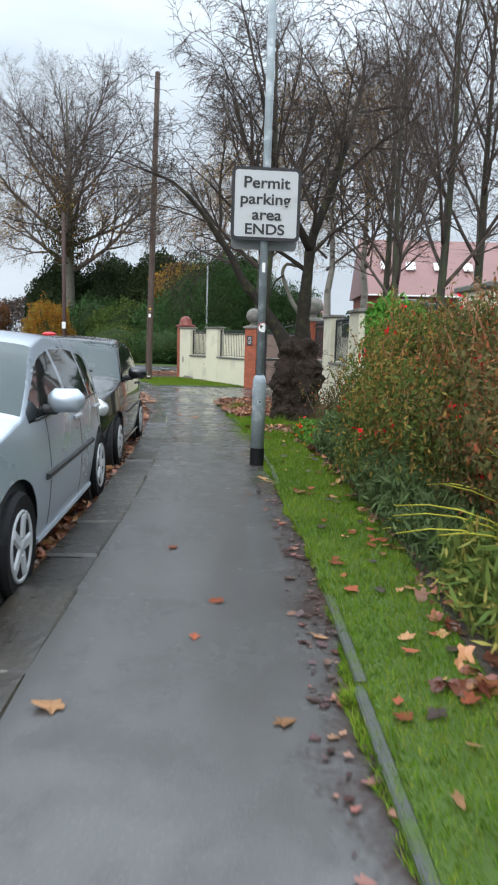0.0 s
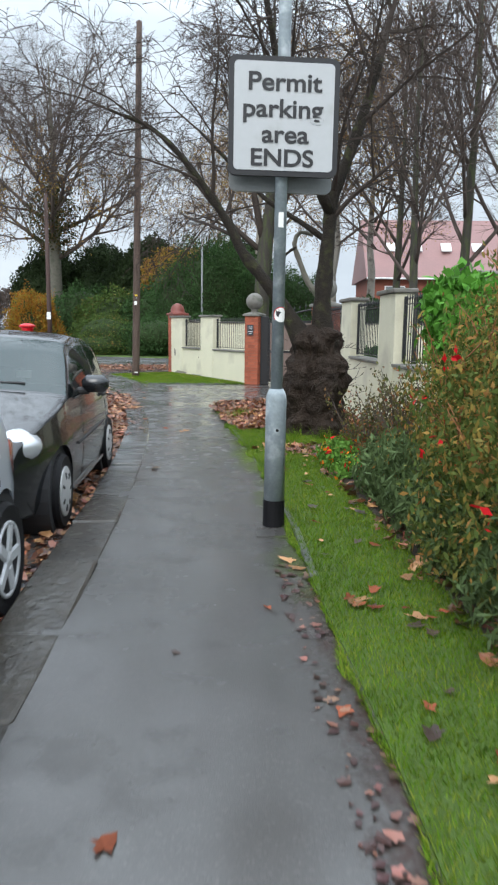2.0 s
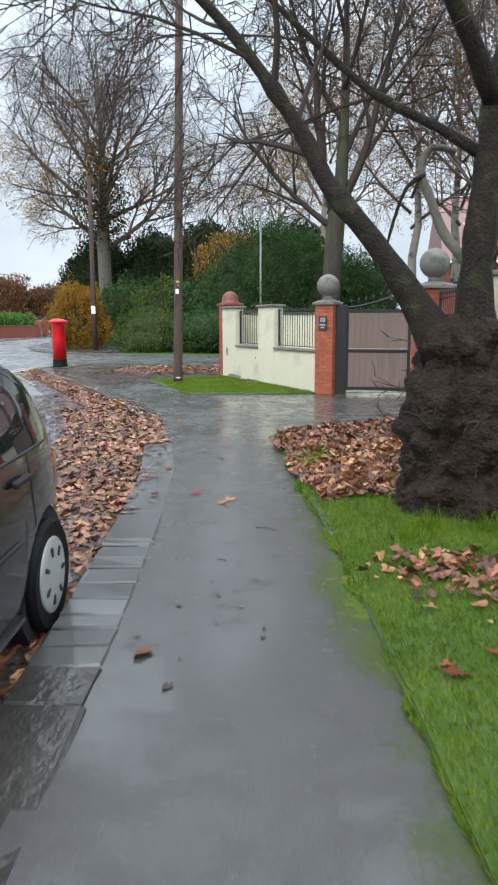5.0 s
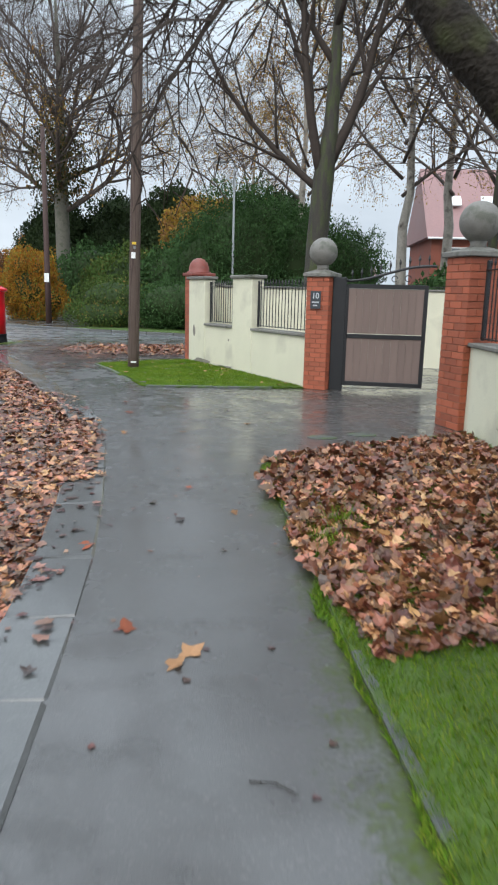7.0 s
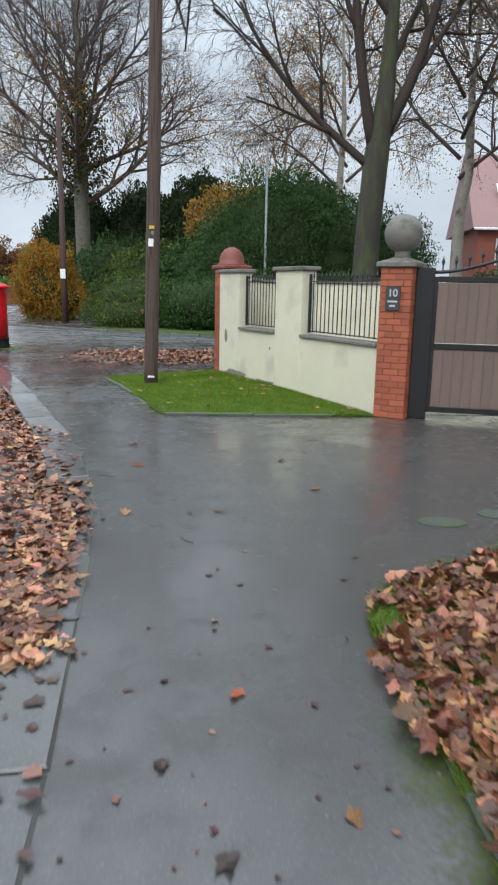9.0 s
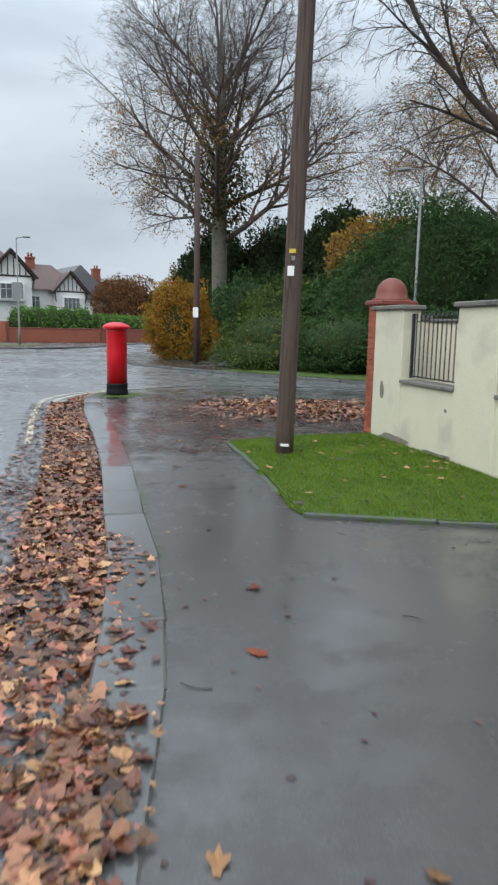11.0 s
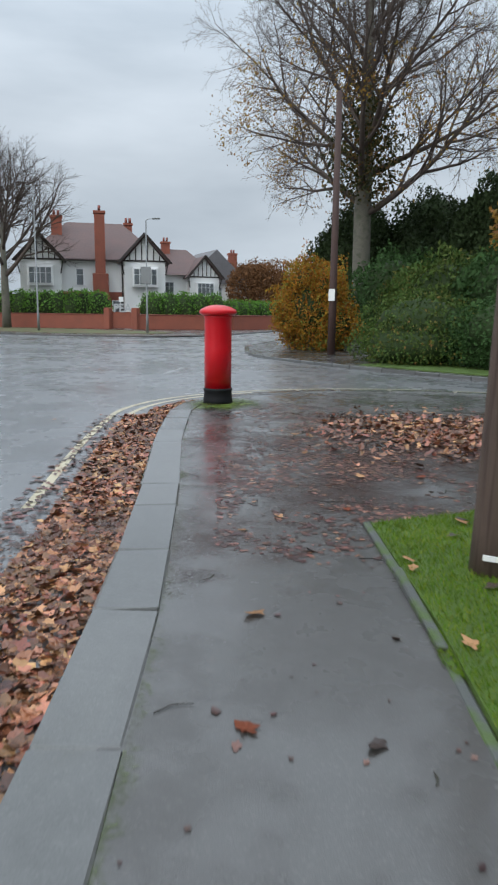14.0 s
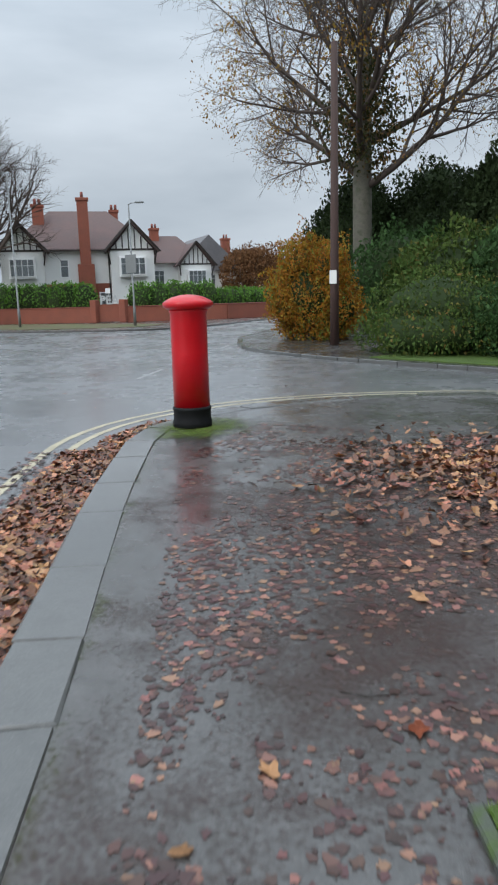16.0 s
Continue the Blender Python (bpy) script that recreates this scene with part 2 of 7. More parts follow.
M = {
    "asphalt": wet_ground("wet_footway_asphalt", (0.044, 0.040, 0.036), (0.03, 0.027, 0.023), 0.56, 0.55, 150, coat=(0.55, 1.0), coat_rough=(0.36, 0.15), ior=1.62),
    "road": wet_ground("wet_road_asphalt", (0.115, 0.118, 0.122), (0.09, 0.092, 0.094), 0.56, 0.2, 110, coat=(0.8, 1.0), coat_rough=(0.36, 0.2), speck=0.3, ior=1.62),
    "kerb": wet_ground("wet_york_stone", (0.072, 0.072, 0.068), (0.046, 0.044, 0.037), 0.6, 1.2, 120, coat=(0.9, 1.0), coat_rough=(0.18, 0.07), piece=0.16, speck=0.2),
    "kerb_dark": wet_ground("muddy_riven_stone", (0.028, 0.022, 0.014), (0.014, 0.010, 0.006), 0.5, 2.2, 90, coat=(0.25, 1.0), coat_rough=(0.3, 0.06), piece=0.2, riven=1.0, speck=0.2),
    "edging": material("mossy_edging", (0.075, 0.08, 0.075), 0.45, vary=0.4, scale=9, fine=90, bump=0.5, second=(0.05, 0.08, 0.02), second_at=0.52),
    "soil": material("dark_soil", (0.035, 0.024, 0.016), 0.8, vary=0.5, scale=5, fine=50, bump=0.8, bump_dist=0.03),
    "turf": material("turf", (0.062, 0.11, 0.013), 0.7, vary=0.35, scale=2.5, fine=70, bump=0.9, bump_dist=0.02),
    "field": material("distant_ground", (0.07, 0.085, 0.04), 0.9, vary=0.3, scale=0.05, fine=2),
    "leafy": material("leaf_strewn_grass", (0.10, 0.075, 0.034), 0.8, vary=0.4, scale=0.6, fine=9, second=(0.07, 0.09, 0.025), second_at=0.5),
    "moss": film_material("moss", (0.075, 0.11, 0.012), 0.8, 0.85),
    "stain": film_material("damp_leaf_stain", (0.055, 0.03, 0.024), 0.35, 0.85),
    "grass": material("grass_blades", (0.115, 0.21, 0.016), 0.5, vary=0.5, scale=1.6, fine=9, bump=0, island=0.4, transl=0.3, second=(0.17, 0.2, 0.03), second_at=0.62),
    "render": material("cream_render", (0.64, 0.61, 0.46), 0.75, vary=0.10, scale=1.6, fine=45, bump=0.35, bump_dist=0.008, second=(0.50, 0.47, 0.36), second_at=0.6),
    "bare": material("bare_mortar", (0.22, 0.2, 0.16), 0.85, vary=0.4, scale=8, fine=60, bump=0.6),
    "brick": material("red_brick", (0.33, 0.085, 0.04), 0.6, vary=0.25, scale=9, fine=90, bump=0.4, bump_dist=0.004, piece=0.22),
    "mortar": material("mortar", (0.25, 0.11, 0.07), 0.85, vary=0.25, scale=10, fine=80),
    "stone": material("grey_cast_stone", (0.17, 0.16, 0.14), 0.7, vary=0.3, scale=7, fine=70, bump=0.5, second=(0.09, 0.09, 0.07), second_at=0.55),
    "terra": material("terracotta_dome", (0.2, 0.045, 0.03), 0.5, vary=0.25, scale=7, fine=60, second=(0.16, 0.06, 0.045), second_at=0.58),
    "iron": material("black_iron", (0.012, 0.012, 0.013), 0.4, vary=0.3, fine=90, bump=0.1),
    "composite": material("brown_composite_board", (0.165, 0.115, 0.095), 0.6, vary=0.2, scale=3, fine=60, bump=0.25, piece=0.08, stretch=(6, 6, 0.6)),
    "galv": material("galvanised_steel", (0.27, 0.315, 0.335), 0.55, metal=0.15, vary=0.3, scale=9, fine=50, bump=0.2, second=(0.42, 0.46, 0.48), second_at=0.6),
    "black": material("black_rubber", (0.008, 0.008, 0.009), 0.6, spec=0.2, vary=0.3, fine=60),
    "sign_white": material("white_sign_face", (0.44, 0.455, 0.46), 0.45, vary=0.05, scale=5, fine=30, bump=0.02, second=(0.38, 0.39, 0.385), second_at=0.62),
    "sign_back": material("grey_sign_back", (0.2, 0.21, 0.21), 0.5, vary=0.15, metal=0.3),
    "sign_black": material("black_lettering", (0.014, 0.014, 0.016), 0.5, vary=0.1),
    "red": material("red_postbox_paint", (0.53, 0.003, 0.010), 0.36, vary=0.10, scale=4, fine=60, bump=0.06, spec=0.3, coat=0.35),
    "wood_pole": material("weathered_pole_wood", (0.088, 0.058, 0.043), 0.75, vary=0.45, scale=5, fine=40, bump=0.6, bump_dist=0.01, stretch=(8, 8, 0.35), second=(0.04, 0.022, 0.017), second_at=0.54),
    "dark_pole": material("dark_brown_pole", (0.055, 0.028, 0.022), 0.7, vary=0.35, scale=5, fine=40, stretch=(6, 6, 0.4)),
    "bark": material("dark_wet_bark", (0.024, 0.019, 0.014), 0.8, spec=0.2, vary=0.5, scale=7, fine=45, bump=0.9, bump_dist=0.03, second=(0.04, 0.043, 0.018), second_at=0.6),
    "burl": material("gnarled_bark", (0.03, 0.02, 0.014), 0.8, spec=0.25, vary=0.6, scale=6, fine=35, bump=1.0, bump_dist=0.05),
    "grey_bark": material("grey_bark", (0.125, 0.115, 0.09), 0.8, vary=0.4, scale=3, fine=30, bump=0.7, bump_dist=0.02, second=(0.07, 0.075, 0.05), second_at=0.55),
    "twig": material("twigs", (0.052, 0.04, 0.033), 0.8, spec=0.2, vary=0.3, scale=2, fine=10, bump=0),
    "twig_light": material("pale_twigs", (0.09, 0.07, 0.06), 0.8, spec=0.2, vary=0.3, scale=1, fine=8, bump=0),
    "mossy_trunk": material("mossy_grey_trunk", (0.046, 0.04, 0.03), 0.8, vary=0.45, scale=3, fine=30, bump=0.8, bump_dist=0.02, second=(0.05, 0.06, 0.022), second_at=0.52, stretch=(3, 3, 0.6)),
    "rust_stem": material("rust_stems", (0.26, 0.10, 0.04), 0.7, vary=0.3, bump=0),
    "birch": material("birch_bark", (0.30, 0.27, 0.23), 0.75, vary=0.4, scale=3, fine=20, second=(0.06, 0.05, 0.04), second_at=0.57),
    "leaf_green": material("shrub_leaves", (0.092, 0.125, 0.03), 0.5, vary=0.25, scale=1.5, fine=9, bump=0, island=0.35, transl=0.25, second=(0.24, 0.14, 0.04), second_at=0.6),
    "leaf_dusky": material("dusky_leaves", (0.12, 0.115, 0.045), 0.6, vary=0.25, scale=1.5, fine=9, bump=0, island=0.35, transl=0.2, second=(0.22, 0.08, 0.035), second_at=0.62),
    "leaf_blue": material("blue_green_leaves", (0.085, 0.125, 0.05), 0.5, vary=0.2, scale=1.5, fine=9, bump=0, island=0.3, transl=0.2),
    "leaf_fern": material("fresh_narrow_leaves", (0.14, 0.2, 0.05), 0.5, vary=0.2, scale=1.5, fine=9, bump=0, island=0.3, transl=0.2, second=(0.3, 0.26, 0.07), second_at=0.62),
    "leaf_laurel": material("laurel_leaves", (0.09, 0.24, 0.035), 0.3, vary=0.2, scale=2, fine=9, bump=0, island=0.3, transl=0.2),
    "leaf_flax": material("flax_blades", (0.34, 0.36, 0.05), 0.45, vary=0.2, scale=2, fine=9, bump=0, island=0.3, transl=0.2, second=(0.4, 0.33, 0.06), second_at=0.6),
    "leaf_conifer": material("conifer_foliage", (0.042, 0.084, 0.028), 0.6, vary=0.3, scale=0.5, fine=4, bump=0, island=0.4, transl=0.15),
    # evergreen foliage, and the solid shrub cores whose dark colour imitates inner shade
    "leaf_dark": material("dark_evergreen_and_shade_core", (0.026, 0.04, 0.016), 0.6, vary=0.3, scale=0.4, fine=4, bump=0, island=0.4, transl=0.1),
    "leaf_ivy": material("ivy_leaves", (0.05, 0.055, 0.022), 0.6, vary=0.3, scale=0.4, fine=4, bump=0, island=0.4, transl=0.1, second=(0.13, 0.075, 0.03), second_at=0.6),
    "leaf_hedge": material("hedge_leaves", (0.105, 0.22, 0.038), 0.5, vary=0.25, scale=0.6, fine=5, bump=0, island=0.4, transl=0.2),
    "leaf_mixed": material("mixed_hedge_leaves", (0.07, 0.11, 0.028), 0.55, vary=0.3, scale=0.5, fine=4, bump=0, island=0.4, transl=0.2, second=(0.17, 0.09, 0.03), second_at=0.74),
    "leaf_orange": material("beech_orange_leaves", (0.36, 0.165, 0.025), 0.55, vary=0.3, scale=0.7, fine=4, bump=0, island=0.45, transl=0.25, second=(0.12, 0.14, 0.03), second_at=0.62),
    "leaf_yellow": material("yellowing_leaves", (0.36, 0.22, 0.04), 0.6, vary=0.3, scale=0.4, fine=4, bump=0, island=0.45, transl=0.3, second=(0.2, 0.115, 0.045), second_at=0.55),
    "leaf_brown": material("brown_hanging_leaves", (0.15, 0.075, 0.035), 0.65, vary=0.3, scale=0.4, fine=4, bump=0, island=0.4, transl=0.2),
    "flower_red": material("red_flowers", (0.55, 0.015, 0.02), 0.5, vary=0.1, bump=0, island=0.3, transl=0.2),
    "flower_orange": material("orange_flowers", (0.75, 0.18, 0.015), 0.5, vary=0.1, bump=0, island=0.3, transl=0.2),
    "litter": material("fallen_leaves", (0.165, 0.064, 0.03), 0.35, vary=0.4, scale=1.2, fine=45, bump=0.4, island=0.65, second=(0.31, 0.145, 0.07), second_at=0.62),
    "litter_dark": material("wet_trodden_leaves", (0.066, 0.029, 0.024), 0.3, vary=0.25, scale=1.5, fine=30, bump=0.1, island=0.5, second=(0.19, 0.09, 0.06), second_at=0.63),
    "leaf_single": material("single_fallen_leaf", (0.34, 0.185, 0.095), 0.45, vary=0.25, scale=14, fine=60, bump=0.1, piece=0.45, transl=0.1),
    "leaf_single_red": material("red_fallen_leaf", (0.25, 0.075, 0.04), 0.45, vary=0.25, scale=14, fine=60, bump=0.1, piece=0.4, transl=0.1),
    "leaf_single_dark": material("sodden_leaf", (0.05, 0.03, 0.024), 0.4, vary=0.25, scale=14, fine=60, bump=0.1, piece=0.4),
    "paint_yellow": material("worn_yellow_line", (0.44, 0.39, 0.27), 0.4, vary=0.25, scale=3, fine=60, bump=0.2),
    "paint_white": material("worn_white_line", (0.3, 0.3, 0.3), 0.4, vary=0.25, scale=3, fine=60, bump=0.2),
    "white_paint": material("white_house_render", (0.72, 0.72, 0.70), 0.7, vary=0.07, scale=0.8, fine=12),
    "white_frame": material("white_window_frame", (0.78, 0.78, 0.77), 0.4, vary=0.04),
    "tile": material("red_brown_roof_tiles", (0.105, 0.062, 0.056), 0.65, vary=0.3, scale=0.9, fine=8, bump=0.4, bump_dist=0.03),
    "tile_pink": material("pink_roof_tiles", (0.27, 0.15, 0.14), 0.6, vary=0.15, scale=0.6, fine=8, bump=0.3, bump_dist=0.03),
    "slate": material("grey_roof", (0.13, 0.125, 0.13), 0.6, vary=0.25, scale=1, fine=8),
    "house_brick": material("house_brick", (0.25, 0.075, 0.045), 0.75, vary=0.25, scale=1.5, fine=22, bump=0.3),
    "timber": material("dark_timber", (0.025, 0.018, 0.015), 0.6, vary=0.3),
    "silver": material("silver_car_paint", (0.47, 0.53, 0.6), 0.28, metal=0.5, vary=0.03, scale=2, fine=200, bump=0, coat=0.7, rough_vary=0.02),
    "charcoal": material("charcoal_car_paint", (0.016, 0.017, 0.019), 0.25, metal=0.3, vary=0.08, scale=3, fine=120, bump=0, coat=0.9, rough_vary=0.04),
    "plastic": material("black_trim", (0.02, 0.02, 0.021), 0.5, vary=0.15, fine=120),
    "chrome": material("alloy", (0.48, 0.49, 0.5), 0.3, metal=0.1, vary=0.08, fine=60, bump=0.02),
    "chrome_dull": material("silver_wheel_trim", (0.5, 0.5, 0.5), 0.4, metal=0.2, vary=0.12, fine=60, bump=0.02),
    "interior": material("car_interior", (0.02, 0.02, 0.022), 0.8, vary=0.2),
    "lamp_lens": material("headlight_lens", (0.62, 0.64, 0.66), 0.08, metal=0.5, vary=0.05, bump=0, coat=1.0),
    "lamp_amber": material("tail_lens", (0.3, 0.06, 0.03), 0.15, vary=0.05, bump=0, coat=1.0),
    "paper": material("white_paper_tag", (0.75, 0.75, 0.72), 0.6, vary=0.08),
    "yellow_tag": material("yellow_tag", (0.62, 0.42, 0.03), 0.5, vary=0.1),
    "slate_plate": material("slate_house_plate", (0.035, 0.04, 0.045), 0.4, vary=0.2),
}


def glass(name, tint, rough=0.03, through_share=0.75, coat=0.6):
    m = bpy.data.materials.new(name)
    m.use_nodes = True
    b = m.node_tree.nodes["Principled BSDF"]
    b.inputs["Base Color"].default_value = (*tint, 1)
    b.inputs["Roughness"].default_value = rough
    b.inputs["Transmission Weight"].default_value = through_share
    b.inputs["IOR"].default_value = 1.5
    b.inputs["Coat Weight"].default_value = coat
    b.inputs["Coat Roughness"].default_value = 0.04
    return m


M["glass"] = glass("car_glass", (0.045, 0.07, 0.07), 0.03, 0.4, 0.0)
M["glass_dark"] = glass("tinted_car_glass", (0.012, 0.015, 0.015), 0.03, 0.12, 0.1)
M["pane"] = glass("window_glass", (0.20, 0.23, 0.25), 0.02)


# ---- mesh tools ----
def mesh_of(name, verts, faces, mat, smooth=False):
    me = bpy.data.meshes.new(name)
    me.from_pydata(verts, [], faces)
    me.materials.append(mat)
    if smooth:
        me.polygons.foreach_set("use_smooth", [True] * len(me.polygons))
    me.update()
    return me


def part(name, shape, mat, parent=None, label="", smooth=False, at=None):
    """One mesh object from a bmesh, a mesh or (verts, faces), under parent."""
    if isinstance(shape, bmesh.types.BMesh):
        me = bpy.data.meshes.new(name)
        bmesh.ops.recalc_face_normals(shape, faces=shape.faces)
        shape.to_mesh(me)
        shape.free()
        me.materials.append(mat)
        if smooth:
            me.polygons.foreach_set("use_smooth", [True] * len(me.polygons))
    elif isinstance(shape, tuple):
        me = mesh_of(name, shape[0], shape[1], mat, smooth)
    else:
        me = shape
    ob = new(name, me)
    if parent:
        ob.parent = parent
    if at is not None:
        ob.matrix_basis = at
    if label:
        ob["label"] = label
    return ob


def thing(name, m, label, category, group="", kind=""):
    ob = new(name)
    ob.empty_display_size = 0.2
    ob.matrix_basis = m
    return tagged(ob, label, category, group, kind)


def box(sx, sy, sz, x=0, y=0, z=0, bevel=0.0, bm=None, rz=0.0):
    """A box that stands on z, centred on x and y."""
    one = bmesh.new()
    bmesh.ops.create_cube(one, size=1, matrix=Matrix.Diagonal((sx, sy, sz, 1)))
    if bevel:
        bmesh.ops.bevel(one, geom=one.edges[:], offset=bevel, segments=1, affect="EDGES", profile=0.5)
    one.transform(pose(x, y, z + sz / 2, 0, 0, rz))
    if bm is None:
        return one
    tmp = bpy.data.meshes.new("tmp")
    one.to_mesh(tmp)
    one.free()
    bm.from_mesh(tmp)
    bpy.data.meshes.remove(tmp)
    return bm


def lathe(profile, sides=24, bm=None, m=None):
    """A body of revolution about z through (radius, height) pairs."""
    bm = bm or bmesh.new()
    rings = []
    for r, z in profile:
        ring = [bm.verts.new((max(r, 1e-4) * math.cos(2 * math.pi * i / sides), max(r, 1e-4) * math.sin(2 * math.pi * i / sides), z)) for i in range(sides)]
        if m:
            for v in ring:
                v.co = m @ v.co
        rings.append(ring)
    for a, b in zip(rings, rings[1:]):
        for i in range(sides):
            bm.faces.new((a[i], a[(i + 1) % sides], b[(i + 1) % sides], b[i]))
    bm.faces.new(rings[0][::-1])
    bm.faces.new(rings[-1])
    return bm


def tube(points, radii, sides, V, F):
    """Adds a tapered tube along points to the lists V and F."""
    base = len(V)
    pts = [Vector(p) for p in points]
    side = None
    for i, p in enumerate(pts):
        d = (pts[min(i + 1, len(pts) - 1)] - pts[max(i - 1, 0)])
        d = d.normalized() if d.length > 1e-9 else Vector((0, 0, 1))
        if side is None:
            side = d.orthogonal().normalized()
        side = (side - d * side.dot(d))
        side = side.normalized() if side.length > 1e-6 else d.orthogonal().normalized()
        other = d.cross(side)
        for k in range(sides):
            a = 2 * math.pi * k / sides
            V.append(tuple(p + (side * math.cos(a) + other * math.sin(a)) * radii[i]))
    for i in range(len(pts) - 1):
        for k in range(sides):
            a, b = base + i * sides + k, base + i * sides + (k + 1) % sides
            F.append((a, b, b + sides, a + sides))
    F.append(tuple(base + (len(pts) - 1) * sides + k for k in range(sides)))
    F.append(tuple(base + k for k in range(sides))[::-1])


def pipe(points, r, sides=8):
    V, F = [], []
    tube(points, [r] * len(points), sides, V, F)
    return V, F


def smooth_line(points, step):
    """Catmull-Rom through 2D or 3D points, at about that step."""
    P = [Vector(p) for p in points]
    P = [2 * P[0] - P[1]] + P + [2 * P[-1] - P[-2]]
    out = []
    for a, b, c, d in zip(P, P[1:], P[2:], P[3:]):
        n = max(1, round((c - b).length / step))
        for i in range(n):
            t = i / n
            out.append(0.5 * (2 * b + (c - a) * t + (2 * a - 5 * b + 4 * c - d) * t * t + (3 * b - a - 3 * c + d) * t ** 3))
    return out + [P[-2]]


def offset_line(line, d):
    """The 2D line moved d to its left."""
    out = []
    for i, p in enumerate(line):
        t = (line[min(i + 1, len(line) - 1)] - line[max(i - 1, 0)]).normalized()
        out.append(Vector((p.x - t.y * d, p.y + t.x * d)))
    return out


def slab(outline, top, thick):
    """A flat slab with that outline."""
    bm = bmesh.new()
    f = bm.faces.new([bm.verts.new((p[0], p[1], top)) for p in outline])
    if f.normal.z < 0:
        f.normal_flip()
    ext = bmesh.ops.extrude_face_region(bm, geom=[f])
    bmesh.ops.translate(bm, verts=[g for g in ext["geom"] if isinstance(g, bmesh.types.BMVert)], vec=(0, 0, -thick))
    return bm


def inside(x, y, poly):
    hit, j = False, len(poly) - 1
    for i in range(len(poly)):
        (xi, yi), (xj, yj) = poly[i][:2], poly[j][:2]
        if (yi > y) != (yj > y) and x < (xj - xi) * (y - yi) / (yj - yi) + xi:
            hit = not hit
        j = i
    return hit


# ---- ground, road, footway ----
ROAD_Z = -0.08
kerb_line = smooth_line([(0.70, -14), (0.70, -4), (0.70, 5), (0.75, 8.5), (0.72, 11.5), (0.61, 13.9), (0.45, 15.9), (0.22, 17.4), (-0.31, 20), (-1.05, 22.05),
                         (-1.6, 23.2), (-2.38, 24.9), (-3.45, 27), (-4.5, 28.95), (-5.3, 30.6), (-5.72, 31.6), (-5.78, 32.6), (-5.35, 33.7), (-4.5, 34.6),
                         (-3.4, 35.2), (-2, 35.5), (1, 35.3), (8, 34.0), (40, 27)], 0.3)
KERB_W = 0.33
kerb_outer = offset_line(kerb_line, KERB_W)
hedge_kerb = smooth_line([(40, 29.5), (12, 36.2), (3, 37.8), (0, 38.5), (-2.8, 39.7), (-5.9, 41.3), (-8.6, 43.2), (-10.6, 45.2), (-12.0, 48), (-13.2, 52), (-16, 70), (-19, 100), (-20, 160)], 0.8)
far_kerb = smooth_line([(-120, 57), (-60, 55), (-34, 55), (-26, 55.5), (-21.5, 57.5), (-20.2, 62), (-20.8, 72), (-23, 100), (-24, 160)], 1.0)

ground = part("ground", ([(-900, -900, -0.14), (900, -900, -0.14), (900, 900, -0.14), (-900, 900, -0.14)], [(0, 1, 2, 3)]), M["field"])
tagged(ground, "wide grey green ground reaching the horizon", "ground", kind="structure")
road = part("road", slab([(-120, -40), (1, -40), (1, -14)] + [tuple(p + Vector((0.1, 0))) for p in kerb_line[8:]] + [(45, 27), (45, 30)] +
                         [tuple(p) for p in hedge_kerb] + [tuple(p) for p in reversed(far_kerb)], ROAD_Z, 0.05), M["road"])
tagged(road, "wet dark grey asphalt road at a junction", "road", kind="structure")
pavement = part("pavement", slab([tuple(p) for p in offset_line(kerb_line, 0.09)] + [(60, 20), (60, -14)], 0.0, 0.2), M["asphalt"])
tagged(pavement, "wet dark grey asphalt footway", "pavement", kind="structure")
far_footway = part("pavement_far", slab([tuple(p) for p in hedge_kerb] + [(40, 180), (60, 60), (60, 29.5)], 0.0, 0.2), M["asphalt"])
tagged(far_footway, "wet asphalt footway across the side road", "pavement", kind="structure")
left_footway = part("pavement_left", slab([tuple(p) for p in far_kerb] + [(-60, 180), (-140, 60)], 0.0, 0.2), M["asphalt"])
tagged(left_footway, "footway in front of the houses", "pavement", kind="structure")


# ---- walls, gate pillars, railings, gate ----
def brick_pillar(name, m, size, height, label, courses=24):
    """A square pillar of separate bricks round a mortar core."""
    top = thing(name, m, label, "gate pillar")
    part("core", box(size - 0.012, size - 0.012, height), M["mortar"], top)
    h = height / courses
    n = 2
    w = size / n
    half_brick = mesh_of("brick", *brick_shape(w / 2 - 0.008, 0.03, h - 0.009), M["brick"])
    long_brick = mesh_of("brick", *brick_shape(w - 0.008, 0.03, h - 0.009), M["brick"])
    for c in range(courses):
        for k in range(4):
            odd = (c + k) % 2
            for u, me in ([(-w, half_brick), (0, long_brick), (w, half_brick)] if odd else [(-w / 2, long_brick), (w / 2, long_brick)]):
                u *= 0.75 if odd else 1
                b = part("brick", me, None, top)
                b.matrix_basis = pose(0, 0, c * h + h / 2, 0, 0, 90 * k) @ pose(u, -(size / 2 - 0.012) + 0.0, 0)
    return top


def brick_shape(w, d, h):
    e = 0.003
    x, y, z = w / 2, d / 2, h / 2
    V = [(-x, y, -z), (x, y, -z), (x, y, z), (-x, y, z), (-x, -y + e, -z), (x, -y + e, -z), (x, -y + e, z), (-x, -y + e, z),
         (-x + e, -y, -z + e), (x - e, -y, -z + e), (x - e, -y, z - e), (-x + e, -y, z - e)]
    F = [(0, 4, 5, 1), (1, 5, 6, 2), (2, 6, 7, 3), (3, 7, 4, 0), (4, 8, 9, 5), (5, 9, 10, 6), (6, 10, 11, 7), (7, 11, 8, 4), (8, 11, 10, 9)]
    return V, F


